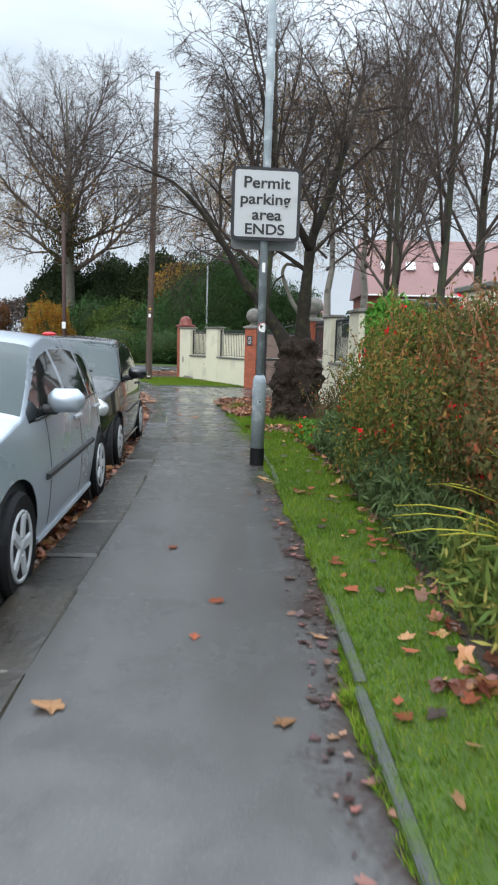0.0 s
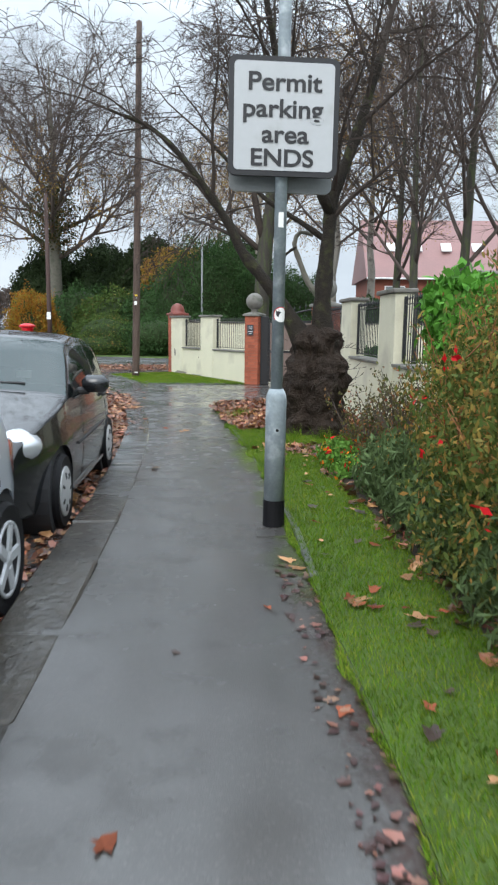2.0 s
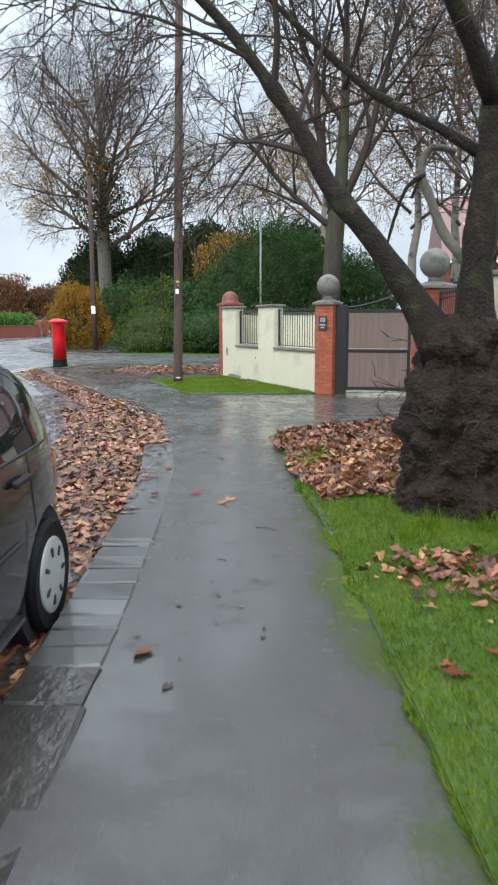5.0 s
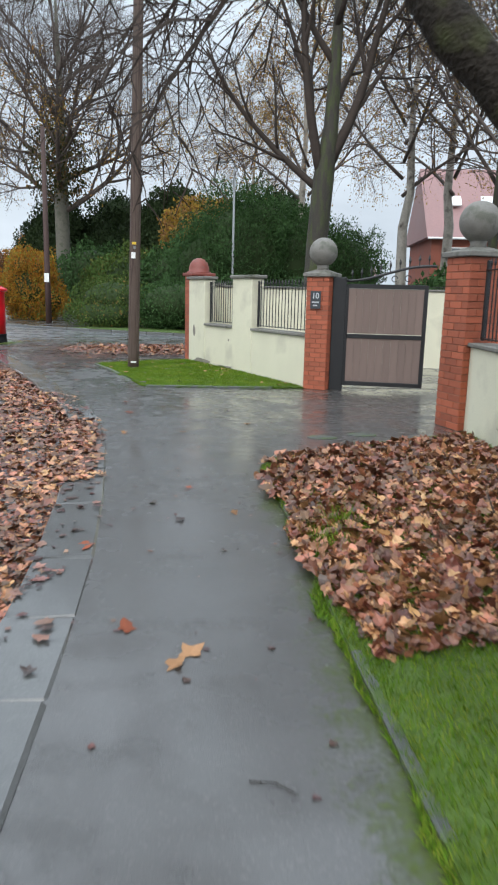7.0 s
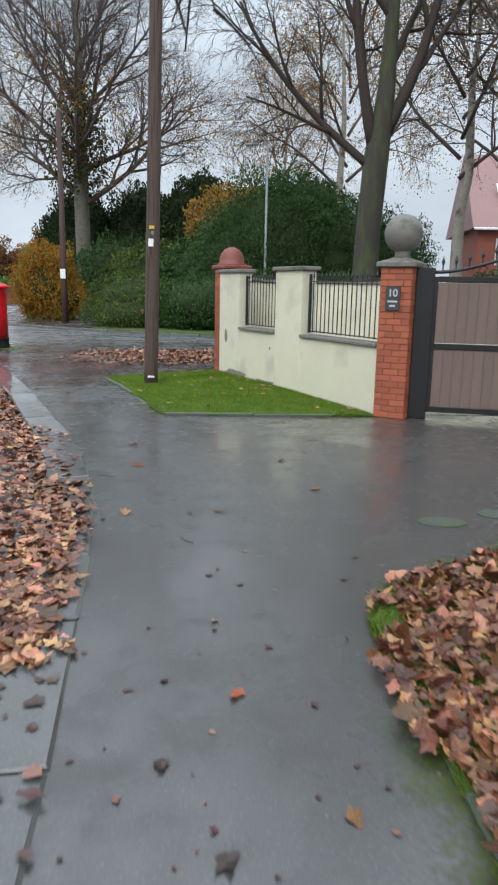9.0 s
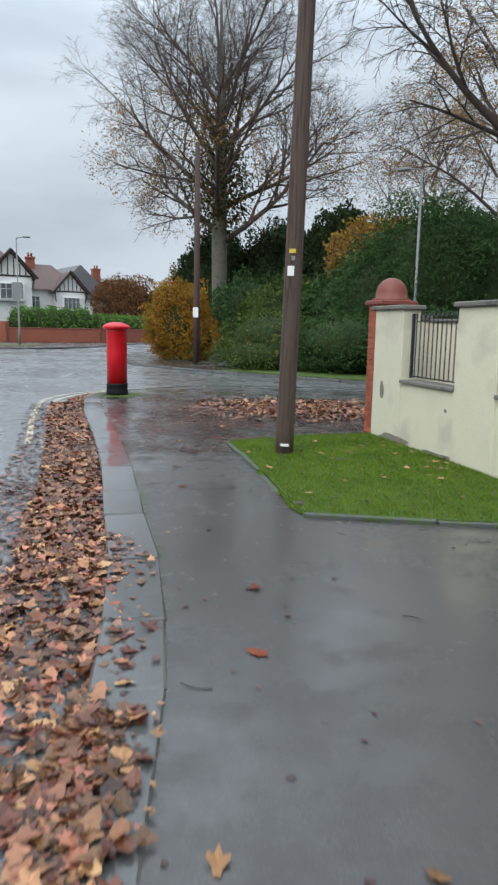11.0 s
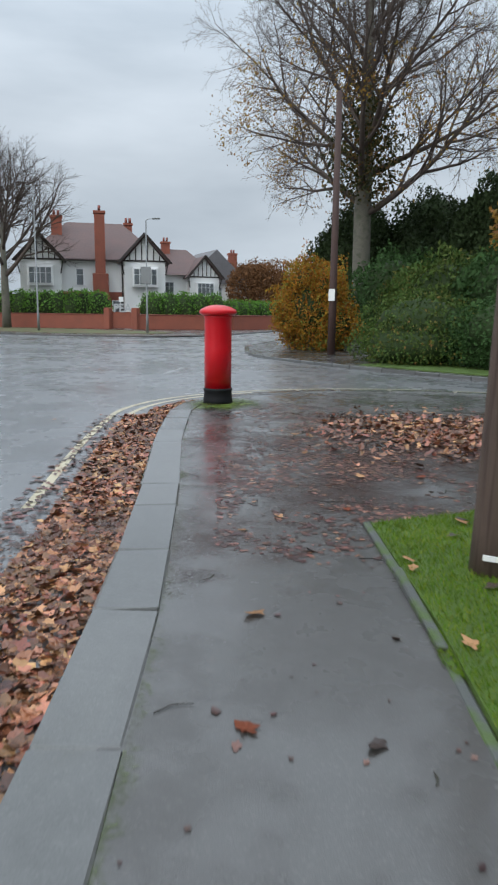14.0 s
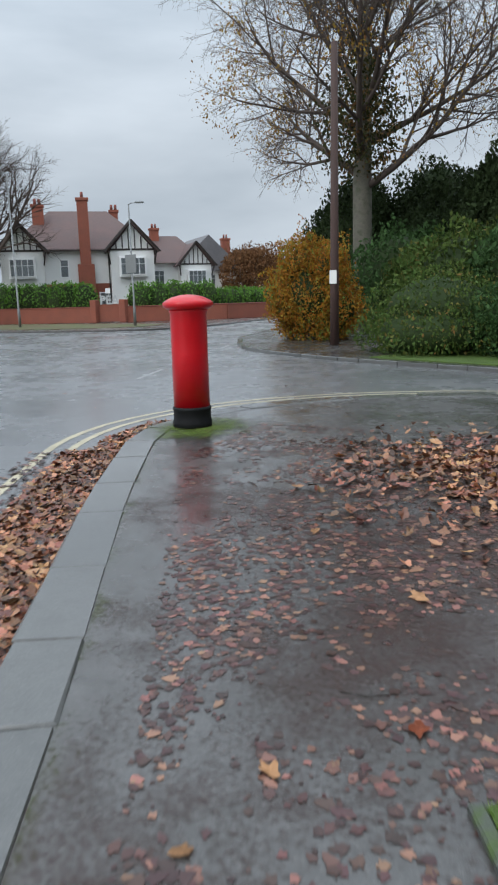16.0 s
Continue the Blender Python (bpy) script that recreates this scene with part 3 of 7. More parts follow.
def ball_finial(pillar, z, r, cap):
    part("cap", lathe_square(cap), M["stone"], pillar, "weathered grey stone cap", at=pose(0, 0, z))
    part("neck", lathe([(0.1, 0.11), (0.085, 0.14), (0.095, 0.18)], 20), M["stone"], pillar, smooth=True, at=pose(0, 0, z))
    s = bmesh.new()
    bmesh.ops.create_uvsphere(s, u_segments=32, v_segments=20, radius=r)
    part("ball", s, M["stone"], pillar, "grey stone ball", smooth=True, at=pose(0, 0, z + 0.16 + r))


def lathe_square(w):
    bm = box(w, w, 0.06, bevel=0.01)
    top = bmesh.new()
    bmesh.ops.create_cone(top, segments=4, radius1=w * 0.68, radius2=0.11, depth=0.06, cap_ends=True, matrix=pose(0, 0, 0.085, 0, 0, 45))
    me = bpy.data.meshes.new("t")
    top.to_mesh(me)
    top.free()
    bm.from_mesh(me)
    bpy.data.meshes.remove(me)
    return bm


def railing_panel(name, m, length, z0, z1, label, spacing=0.105):
    """A panel of upright bars with spear heads, along x from 0 to length."""
    top = thing(name, m, label, "railing", "railings on the garden walls")
    for nm, z in (("bottom_rail", z0 + 0.04), ("top_rail", z1 - 0.14)):
        part(nm, box(length, 0.035, 0.012, length / 2, 0, z, 0.002), M["iron"], top)
    for x in (0.02, length - 0.02):
        part("end_post", box(0.035, 0.035, z1 - z0 - 0.05, x, 0, z0 + 0.02, 0.003), M["iron"], top)
    n = max(2, round(length / spacing))
    V, F = pipe([(0, 0, z0 + 0.03), (0, 0, z1 - 0.09)], 0.008, 6)
    tube([(0, 0, z1 - 0.09), (0, 0, z1 - 0.06), (0, 0, z1)], [0.008, 0.016, 0.001], 6, V, F)
    bar = mesh_of("bar", V, F, M["iron"])
    for i in range(1, n):
        part("bar", bar, None, top, at=pose(i * length / n, 0, 0))
    return top


def low_wall(name, start, end, base_h, pillar_h, pillars, label, thick=0.22, z_bot=-0.05):
    """A rendered wall with piers between which railings stand; pillars: (from, to) along it."""
    d = Vector(end) - Vector(start)
    L, yaw = d.length, math.degrees(math.atan2(d.y, d.x))
    top = thing(name, pose(start[0], start[1], 0, 0, 0, yaw), label, "wall", kind="structure")
    part("base", box(L, thick, base_h - z_bot, L / 2, 0, z_bot, 0.008), M["render"], top)
    for a, b in pillars:
        part("pier", box(b - a, thick + 0.03, pillar_h - z_bot, (a + b) / 2, 0, z_bot, 0.01), M["render"], top)
        part("pier_cap", box(b - a + 0.1, thick + 0.12, 0.06, (a + b) / 2, 0, pillar_h, 0.012), M["stone"], top, "weathered stone cap")
    edges = [0] + [v for p in pillars for v in p] + [L]
    gaps = list(zip(edges[::2], edges[1::2]))
    for a, b in gaps:
        if b - a > 0.3:
            part("sill", box(b - a - 0.02, thick + 0.08, 0.045, (a + b) / 2, 0, base_h, 0.008), M["stone"], top, "dark stone coping")
            m = pose(start[0], start[1], 0, 0, 0, yaw) @ pose(a + 0.03, 0, 0)
            railing_panel("railing", m, b - a - 0.06, base_h + 0.05, pillar_h - 0.02, "black iron railing panel with spear heads on a cream wall")
    return top


WALL_YAW = math.degrees(math.atan2(23.64 - 28.0, 2.215 + 0.06))
wall_front = low_wall("wall_front", (0.12, 28.05), (2.33, 23.82), 0.82, 1.76, [(0.0, 0.82), (2.12, 2.9)],
                      "low cream rendered garden wall with piers and flaking base")
for (x, z, w, h) in ((0.30, 0.52, 0.17, 0.3), (0.72, -0.06, 0.95, 0.22), (2.0, -0.05, 1.3, 0.15), (1.95, 0.55, 0.07, 0.07), (3.9, -0.03, 0.9, 0.05)):
    bm = bmesh.new()
    ring = []
    for i in range(18):
        a = 2 * math.pi * i / 18
        k = 0.8 + 0.35 * noise.noise((x * 7 + math.cos(a) * 1.5, math.sin(a) * 1.5, z))
        ring.append(bm.verts.new((x + 0.5 * w * k * math.cos(a), -0.129 if (x < 0.85 or 2.1 < x < 2.9) else -0.114, max(z + 0.5 * h + 0.5 * h * k * math.sin(a), 0.0))))
    bm.faces.new(ring)
    part("flaked_patch", bm, M["bare"], wall_front, "bare grey patch where render has fallen off")
wall_return = low_wall("wall_return", (0.45, 28.45), (9.0, 27.0), 1.62, 1.64, [(0.0, 0.3)], "cream rendered wall along the side road")
pier_dome = brick_pillar("brick_gate_pillar", pose(0.2, 28.33, 0, 0, 0, WALL_YAW), 0.46, 1.84, "red brick end pillar with terracotta dome")
part("cap", box(0.56, 0.56, 0.07, 0, 0, 1.84, 0.015), M["terra"], pier_dome, "terracotta cap")
part("dome", lathe([(0.27, 1.90), (0.27, 1.93), (0.225, 1.95), (0.22, 2.03), (0.19, 2.12), (0.13, 2.19), (0.05, 2.225), (0, 2.23)], 28), M["terra"], pier_dome,
     "rounded terracotta dome", smooth=True)
pier_gate = brick_pillar("brick_gate_pillar", pose(2.447, 23.71, 0, 0, 0, -27), 0.37, 1.76, "red brick gate pillar with a stone ball and house number")
ball_finial(pier_gate, 1.76, 0.22, 0.47)
plate = part("number_plate", box(0.17, 0.012, 0.27, -0.02, -0.208, 1.27, 0.002), M["slate_plate"], pier_gate, "dark slate house number plate")
pier_far = brick_pillar("brick_gate_pillar", pose(3.82, 20.45, 0, 0, 0, WALL_YAW - 10), 0.46, 1.92, "red brick gate pillar with a stone ball")
ball_finial(pier_far, 1.92, 0.225, 0.56)


def lettering(name, text, size, mat, parent, m, heavy=0.0, label=""):
    c = bpy.data.curves.new(name, "FONT")
    c.body, c.size, c.align_x, c.align_y, c.extrude, c.offset = text, size, "CENTER", "CENTER", 0.0015, heavy
    tmp = new("tmp_text", c)
    me = bpy.data.meshes.new_from_object(tmp)
    bpy.data.objects.remove(tmp)
    bpy.data.curves.remove(c)
    me.materials.clear()
    me.materials.append(mat)
    return part(name, me, mat, parent, label, at=m)


lettering("number", "10", 0.12, M["sign_white"], plate, pose(-0.02, -0.2165, 1.465, 90, 0, 0), 0.002, "white number 10")
for i, (w, z) in enumerate(((0.12, 1.36), (0.07, 1.31))):
    part("name_bar", box(w, 0.003, 0.022, -0.02, -0.2155, z), M["sign_white"], plate)

# the driveway gate, its leaf swung inwards
gate = thing("driveway_gate", pose(2.80, 23.60, 0, 0, 0, -10.5), "black steel driveway gate with brown boards and spiked arch top", "gate")
W, Z0, Z1 = 1.27, 0.08, 1.66
part("hinge_post", box(0.21, 0.13, 1.76, -0.085, 0.02, 0, 0.006), M["iron"], gate)
for x in (0.03, W - 0.03):
    part("stile", box(0.06, 0.05, Z1 - Z0, x, 0, Z0, 0.004), M["iron"], gate)
for z in (Z0, 0.83, Z1 - 0.06):
    part("rail", box(W - 0.12, 0.05, 0.065, W / 2, 0, z, 0.004), M["iron"], gate)
board = mesh_of("board", *brick_shape(0.114, 0.022, 0.685), M["composite"])
for z in (Z0 + 0.065 + 0.343, 0.895 + 0.352):
    for i in range(10):
        part("board", board, None, gate, at=pose(0.06 + 0.115 * (i + 0.5), 0, z))
arch = [(x, 0, Z1 + 0.05 + 0.24 * (0.5 - 0.5 * math.cos(math.pi * min(1, x / W)))) for x in np.linspace(0, W + 0.1, 16)]
part("arch_rail", pipe(arch, 0.02, 8), M["iron"], gate, smooth=True)
for x in np.linspace(0.1, W - 0.02, 9):
    z = Z1 + 0.05 + 0.24 * (0.5 - 0.5 * math.cos(math.pi * x / W))
    V, F = pipe([(0, 0, -0.02), (0, 0, 0.08)], 0.008, 6)
    tube([(0, 0, 0.07), (0, 0, 0.11), (0, 0, 0.18)], [0.008, 0.022, 0.001], 6, V, F)
    part("spear_head", (V, F), M["iron"], gate, at=pose(x, 0, z))
for x in (0.55, 0.75, 0.95):
    ring = [(x + 0.045 * math.cos(a), 0, Z1 + 0.08 + 0.045 * math.sin(a) + 0.05 * (x - 0.5)) for a in np.linspace(0, 5.5, 14)]
    part("scroll", pipe(ring, 0.007, 6), M["iron"], gate)

wall_side = low_wall("wall_side", (3.86, 20.2), (4.22, 1.0), 0.95, 1.93, [(1.95 + 2.84 * i, 2.8 + 2.84 * i) for i in range(6)],
                     "low cream rendered garden wall with piers and railings")


# ---- kerb stones and edging ----
def kerb_run(parent, line, width, length, z, h, mat, gap=0.013, rough=0):
    """Separate stones along a line, each with a level top and a worn, uneven outline."""
    reach = [0.0]
    for p, q in zip(line, line[1:]):
        reach.append(reach[-1] + (q - p).length)

    def spot(d):
        return Vector((float(np.interp(d, reach, [p.x for p in line])), float(np.interp(d, reach, [p.y for p in line]))))

    at, made = 0.0, 0
    while at < reach[-1] - 0.05 and made < 300:
        want = min(length * random.uniform(0.7, 1.25), reach[-1] - at)
        a, b = spot(at), spot(at + want)
        d = b - a
        bm = box(d.length - gap * random.uniform(0.6, 1.5), width, h, 0, width / 2, -h, 0.012)
        for v in bm.verts:
            v.co.x += random.uniform(-0.006, 0.006)
            v.co.y += random.uniform(-0.007, 0.005)
            v.co.z += random.uniform(-0.003, 0.003) * (1 + rough)
        s = part("kerb_stone", bm, mat, parent)
        s.matrix_basis = pose((a.x + b.x) / 2, (a.y + b.y) / 2, z + random.uniform(-0.005, 0.004), random.uniform(-0.8, 0.8), random.uniform(-0.5, 0.5) * (1 + 3 * rough), math.degrees(math.atan2(d.y, d.x)))
        at += want
        made += 1


kerb = thing("kerb", pose(0, 0, 0), "wide wet grey stone kerb slabs along the footway", "kerb", kind="structure")
cuts = [min(range(190), key=lambda i: abs(kerb_line[i].y - y)) for y in (12.0, 13.9)]
kerb_run(kerb, kerb_line[10:cuts[0] + 1], KERB_W, 0.8, 0.010, 0.16, M["kerb_dark"], rough=1)
kerb_run(kerb, kerb_line[cuts[0]:cuts[1] + 1], KERB_W, 0.2, 0.012, 0.16, M["kerb"], rough=1)
kerb_run(kerb, kerb_line[cuts[1]:190], KERB_W, 0.95, 0.012, 0.16, M["kerb"])
kerb_far = thing("kerb", pose(0, 0, 0), "grey kerb stones across the side road", "kerb", kind="structure")
kerb_run(kerb_far, [p for p in hedge_kerb[20:110]], 0.18, 0.95, 0.012, 0.16, M["kerb"])
kerb_left = thing("kerb", pose(0, 0, 0), "grey kerb stones in front of the houses", "kerb", kind="structure")
kerb_run(kerb_left, [p for p in far_kerb[60:]], 0.2, 1.9, 0.012, 0.16, M["kerb"])

# road markings
def ribbon(line, width, z):
    V, F = [], []
    a, b = offset_line(line, width / 2), offset_line(line, -width / 2)
    for p, q in zip(a, b):
        V += [(p.x, p.y, z), (q.x, q.y, z)]
    for i in range(len(line) - 1):
        F.append((2 * i, 2 * i + 1, 2 * i + 3, 2 * i + 2))
    return V, F


yellow = [p for p in kerb_outer if p.y > 26.5 and p.x < 3]
for k, d in enumerate((0.6, 0.85)):
    ob = part("road_marking", ribbon(offset_line(yellow, d), 0.09, ROAD_Z + 0.004), M["paint_yellow"])
    tagged(ob, "worn pale yellow line round the corner", "road marking", "double yellow lines", "structure")
for y in np.arange(37, 60, 4.0):
    ob = part("road_marking", ribbon([Vector((-9.5 - 0.25 * (y - 37), y)), Vector((-10.0 - 0.25 * (y - 37), y + 1.9))], 0.09, ROAD_Z + 0.004), M["paint_white"])
    tagged(ob, "worn white centre line dash", "road marking", "white dashes", "structure")

# verges and beds
path_right = smooth_line([(1.98, -14), (2.0, 3), (2.04, 5), (2.08, 7), (2.03, 9.0), (2.03, 10.4), (1.99, 11.2), (1.94, 12.2), (1.83, 13.7), (1.71, 15.0), (1.52, 17.2), (1.42, 18.1)], 0.25)
drive_edge = smooth_line([(1.42, 18.1), (1.55, 18.45), (2.14, 18.9), (3.0, 19.45), (3.72, 19.9)], 0.25)
bed_edge = smooth_line([(2.6, -14), (2.58, 3), (2.60, 5.1), (2.73, 7.2), (2.73, 9.4), (2.64, 12.4), (2.9, 13.1), (3.72, 13.4)], 0.25)
verge_poly = [tuple(p) for p in path_right] + [tuple(p) for p in drive_edge[1:]] + [(3.72, 13.4)] + [tuple(p) for p in reversed(bed_edge[:-1])]
bed_poly = [tuple(p) for p in bed_edge] + [(3.9, 13.4), (4.1, -14)]
patch_poly = [(-1.74, 26.65), (-1.05, 25.2), (-0.36, 23.5), (-0.2, 23.4), (1.0, 23.5), (2.2, 23.62), (1.2, 25.7), (0.02, 27.95), (-0.1, 27.95), (-0.95, 27.45)]
for nm, poly, mat, top, label in (("verge", verge_poly, "turf", 0.025, "mown green grass verge beside the footway"), ("flower_bed", bed_poly, "soil", 0.03, "dark soil of a planted bed"),
                                  ("verge", patch_poly, "turf", 0.03, "small mown green grass patch by the wall")):
    tagged(part(nm, slab(poly, top, 0.06), M[mat]), label, nm.replace("_", " "), kind="structure")
far_verge = part("verge", slab([tuple(p) for p in offset_line(hedge_kerb[24:60], -0.25)] + [tuple(p) for p in reversed(offset_line(hedge_kerb[24:60], -2.4))], 0.03, 0.06), M["turf"])
tagged(far_verge, "rough grass verge under the hedge", "verge", kind="structure")
garden = part("garden_lawn", slab([(0.5, 28.2), (9, 27), (12, 31), (40, 24), (40, -14), (4.4, -14), (4.1, 20.3), (5, 24), (2.5, 23.8)], 0.005, 0.03), M["asphalt"])
tagged(garden, "grey driveway inside the garden walls", "driveway", kind="structure")
left_verge = part("verge", slab([(-90, 57.5), (-36, 57.2), (-29, 57.5), (-25, 58.5), (-23.6, 61), (-24.5, 64), (-33, 65.5), (-90, 62)], 0.02, 0.04), M["leafy"])
tagged(left_verge, "leaf strewn grass verge before the houses", "verge", kind="structure")
edging = thing("edging", pose(0, 0, 0), "mossy grey stone edging between footway and grass", "edging", kind="structure")
for ln in (path_right[40:], smooth_line([(-1.76, 26.68), (-1.07, 25.2), (-0.34, 23.45)], 0.25), smooth_line([(-0.3, 23.38), (1.0, 23.48), (2.15, 23.6)], 0.25)):
    i = 0
    while i < len(ln) - 4:
        a, b = ln[i], ln[i + 4]
        e = part("edging_stone", box((b - a).length - 0.01, 0.05, 0.14, 0, -0.02, -0.12, 0.008), M["edging"], edging)
        e.matrix_basis = pose((a.x + b.x) / 2, (a.y + b.y) / 2, 0.004 + random.uniform(-0.014, 0.016), random.uniform(-9, 9), random.uniform(-1, 1), math.degrees(math.atan2(b.y - a.y, b.x - a.x)))
        i += 4


# ---- poles, lamps, post box ----
def street_lamp(m, h, label, arm=0.5):
    top = thing("street_lamp", m, label, "street lamp", "street lamps")
    part("column", lathe([(0.085, 0), (0.085, 1.1), (0.055, 1.16), (0.04, h)], 14), M["sign_back"], top, smooth=True)
    part("arm", pipe([(0, 0, h - 0.02), (arm * 0.3, 0, h + 0.05), (arm, 0, h + 0.07)], 0.025, 8), M["sign_back"], top)
    part("lantern", box(0.5, 0.2, 0.1, arm + 0.15, 0, h + 0.03, 0.03), M["sign_back"], top, "grey lantern head")
    return top


sign_post = thing("sign_post", pose(1.90, 10.16, 0, 0, 0.3, 0), "galvanised steel post with a square permit parking sign", "sign post")
part("foot_band", lathe([(0.079, 0), (0.079, 0.2)], 20), M["black"], sign_post, "black painted band at the foot", smooth=False)
part("base_column", lathe([(0.075, 0.19), (0.075, 0.93), (0.07, 0.97), (0.05, 1.01)], 24), M["galv"], sign_post, smooth=True)
part("column", lathe([(0.043, 1.0), (0.041, 6.4)], 20), M["galv"], sign_post, smooth=True)
part("door_bolt", lathe([(0.011, 0), (0.011, 0.012)], 10), M["black"], sign_post, at=pose(0.005, -0.073, 0.72, 90))
part("seam", lathe([(0.0765, 0.79), (0.0765, 0.8)], 24), M["galv"], sign_post)


def wrapped(outline, r, turn, z):
    """A thin patch bent round the post: outline in metres, turn in degrees about the post."""
    bm = bmesh.new()
    ring = [bm.verts.new((r * math.sin(u / r + radians(turn)), -r * math.cos(u / r + radians(turn)), z + v)) for u, v in outline]
    mid = bm.verts.new((r * math.sin(radians(turn)), -r * math.cos(radians(turn)), z))
    inner = [bm.verts.new((r * math.sin(0.5 * u / r + radians(turn)), -r * math.cos(0.5 * u / r + radians(turn)), z + 0.5 * v)) for u, v in outline]
    k = len(ring)
    for i in range(k):
        bm.faces.new((ring[i], ring[(i + 1) % k], inner[(i + 1) % k], inner[i]))
        bm.faces.new((inner[i], inner[(i + 1) % k], mid))
    return bm


disc = [(math.cos(a), math.sin(a)) for a in np.linspace(0, 2 * math.pi, 28, endpoint=False)]
sticker = part("sticker", wrapped([(0.05 * u, 0.05 * v) for u, v in disc], 0.0450, 20, 1.53), M["paper"], sign_post, "torn round white sticker with red rim")
part("rim", wrapped([(0.056 * u, 0.056 * v) for u, v in disc[:17] + [(-0.8, -0.55), (-0.2, -0.75)]], 0.0442, 20, 1.53), M["flower_red"], sticker, "red rim")
part("picture", wrapped([(-0.03, 0.022), (-0.008, 0.03), (-0.002, 0.012), (0.012, 0.008), (-0.006, -0.004), (-0.012, -0.026), (-0.026, -0.012)], 0.0456, 10, 1.54), M["sign_black"], sticker, "black torn figure")
part("number_label", box(0.035, 0.002, 0.1, 0, -0.0435, 2.12), M["paper"], sign_post, "small white number label")


def rounded_plate(w, h, d, r):
    bm = bmesh.new()
    ring = []
    for cx, cz, a0 in ((w / 2 - r, h / 2 - r, 0), (-w / 2 + r, h / 2 - r, 90), (-w / 2 + r, -h / 2 + r, 180), (w / 2 - r, -h / 2 + r, 270)):
        for k in range(7):
            a = radians(a0 + 15 * k)
            ring.append(bm.verts.new((cx + r * math.cos(a), 0, cz + r * math.sin(a))))
    f = bm.faces.new(ring)
    ext = bmesh.ops.extrude_face_region(bm, geom=[f])
    bmesh.ops.translate(bm, verts=[g for g in ext["geom"] if isinstance(g, bmesh.types.BMVert)], vec=(0, d, 0))
    return bm


SIGN_Z, SIGN_W, SIGN_H = 2.82, 0.735, 0.75
plate = part("sign_plate", rounded_plate(SIGN_W, SIGN_H, 0.03, 0.05), M["sign_black"], sign_post, "black bordered white sign plate", at=pose(0.0, -0.085, SIGN_Z, 0, 0, 2))
part("sign_face", rounded_plate(SIGN_W - 0.07, SIGN_H - 0.07, 0.004, 0.03), M["sign_white"], plate, "white sign face", at=pose(0, -0.004, 0))
for i, (word, size, zz, xx) in enumerate((("Permit", 0.16, 0.21, 0.0), ("parking", 0.16, 0.045, -0.01), ("area", 0.16, -0.115, 0.01), ("ENDS", 0.152, -0.265, -0.01))):
    lettering("word", word, size, M["sign_black"], plate, pose(xx, -0.007, zz, 90, 0, 0) @ Matrix.Diagonal((1.14, 1, 1, 1)), 0.003, "black word " + word)
part("sign_plate", rounded_plate(SIGN_W - 0.02, SIGN_H, 0.03, 0.05), M["sign_back"], sign_post, "grey back of a second sign", at=pose(0.0, 0.05, SIGN_Z - 0.08, 0, 0, 5))
for z in (SIGN_Z - 0.22, SIGN_Z + 0.22):
    part("clamp", box(0.5, 0.012, 0.04, 0.0, -0.05, z), M["sign_back"], sign_post)
part("concrete_foot", slab([(-0.14, -0.3), (0.2, -0.25), (0.22, 0.2), (-0.13, 0.22)], 0.006, 0.02), M["asphalt"], sign_post)

utility_pole = thing("utility_pole", pose(-0.91, 26.03, 0, -0.3, 1.3, 0), "tall weathered brown wooden utility pole on grass", "utility pole")
part("pole", lathe([(0.112, -0.1), (0.107, 0.3), (0.103, 2), (0.092, 6), (0.08, 9.7), (0.0, 9.75)], 18), M["wood_pole"], utility_pole, smooth=True)
part("tag", box(0.075, 0.012, 0.11, -0.01, -0.113, 2.08), M["paper"], utility_pole, "white paper notice")
part("tag", box(0.075, 0.012, 0.045, 0.0, -0.112, 2.33), M["yellow_tag"], utility_pole, "yellow plate")
part("tag", box(0.04, 0.012, 0.05, 0.01, -0.112, 2.25), M["sign_back"], utility_pole)
part("tag", box(0.1, 0.012, 0.03, 0.02, -0.12, 0.13), M["paper"], utility_pole)
pole_far = thing("utility_pole", pose(-8.0, 46.0, 0), "dark brown wooden pole beside the hedge", "utility pole")
part("pole", lathe([(0.14, -0.1), (0.13, 2), (0.10, 8.6), (0, 8.65)], 14), M["dark_pole"], pole_far, smooth=True)
part("tag", box(0.22, 0.02, 0.4, 0, -0.145, 1.85), M["paper"], pole_far, "white notice on the pole")

post_box = thing("post_box", pose(-5.60, 32.1, 0), "red cast iron pillar post box with black base", "post box")
part("base", lathe([(0.225, 0), (0.235, 0.01), (0.235, 0.07), (0.225, 0.1), (0.222, 0.20), (0.232, 0.22), (0.232, 0.24), (0.218, 0.255)], 36), M["black"], post_box, "black painted base", smooth=True)
part("body", lathe([(0.216, 0.25), (0.214, 0.9), (0.213, 1.34), (0.225, 1.36), (0.225, 1.385)], 36), M["red"], post_box, smooth=True)
part("cap", lathe([(0.225, 1.385), (0.285, 1.41), (0.295, 1.435), (0.295, 1.46), (0.27, 1.485), (0.19, 1.525), (0.09, 1.55), (0, 1.556)], 40), M["red"], post_box, "domed red cap with overhanging rim", smooth=True)
part("door", box(0.26, 0.02, 0.75, 0, 0.208, 0.33, 0.006), M["red"], post_box)
part("slot", box(0.22, 0.03, 0.045, 0, 0.205, 1.24, 0.004), M["black"], post_box)

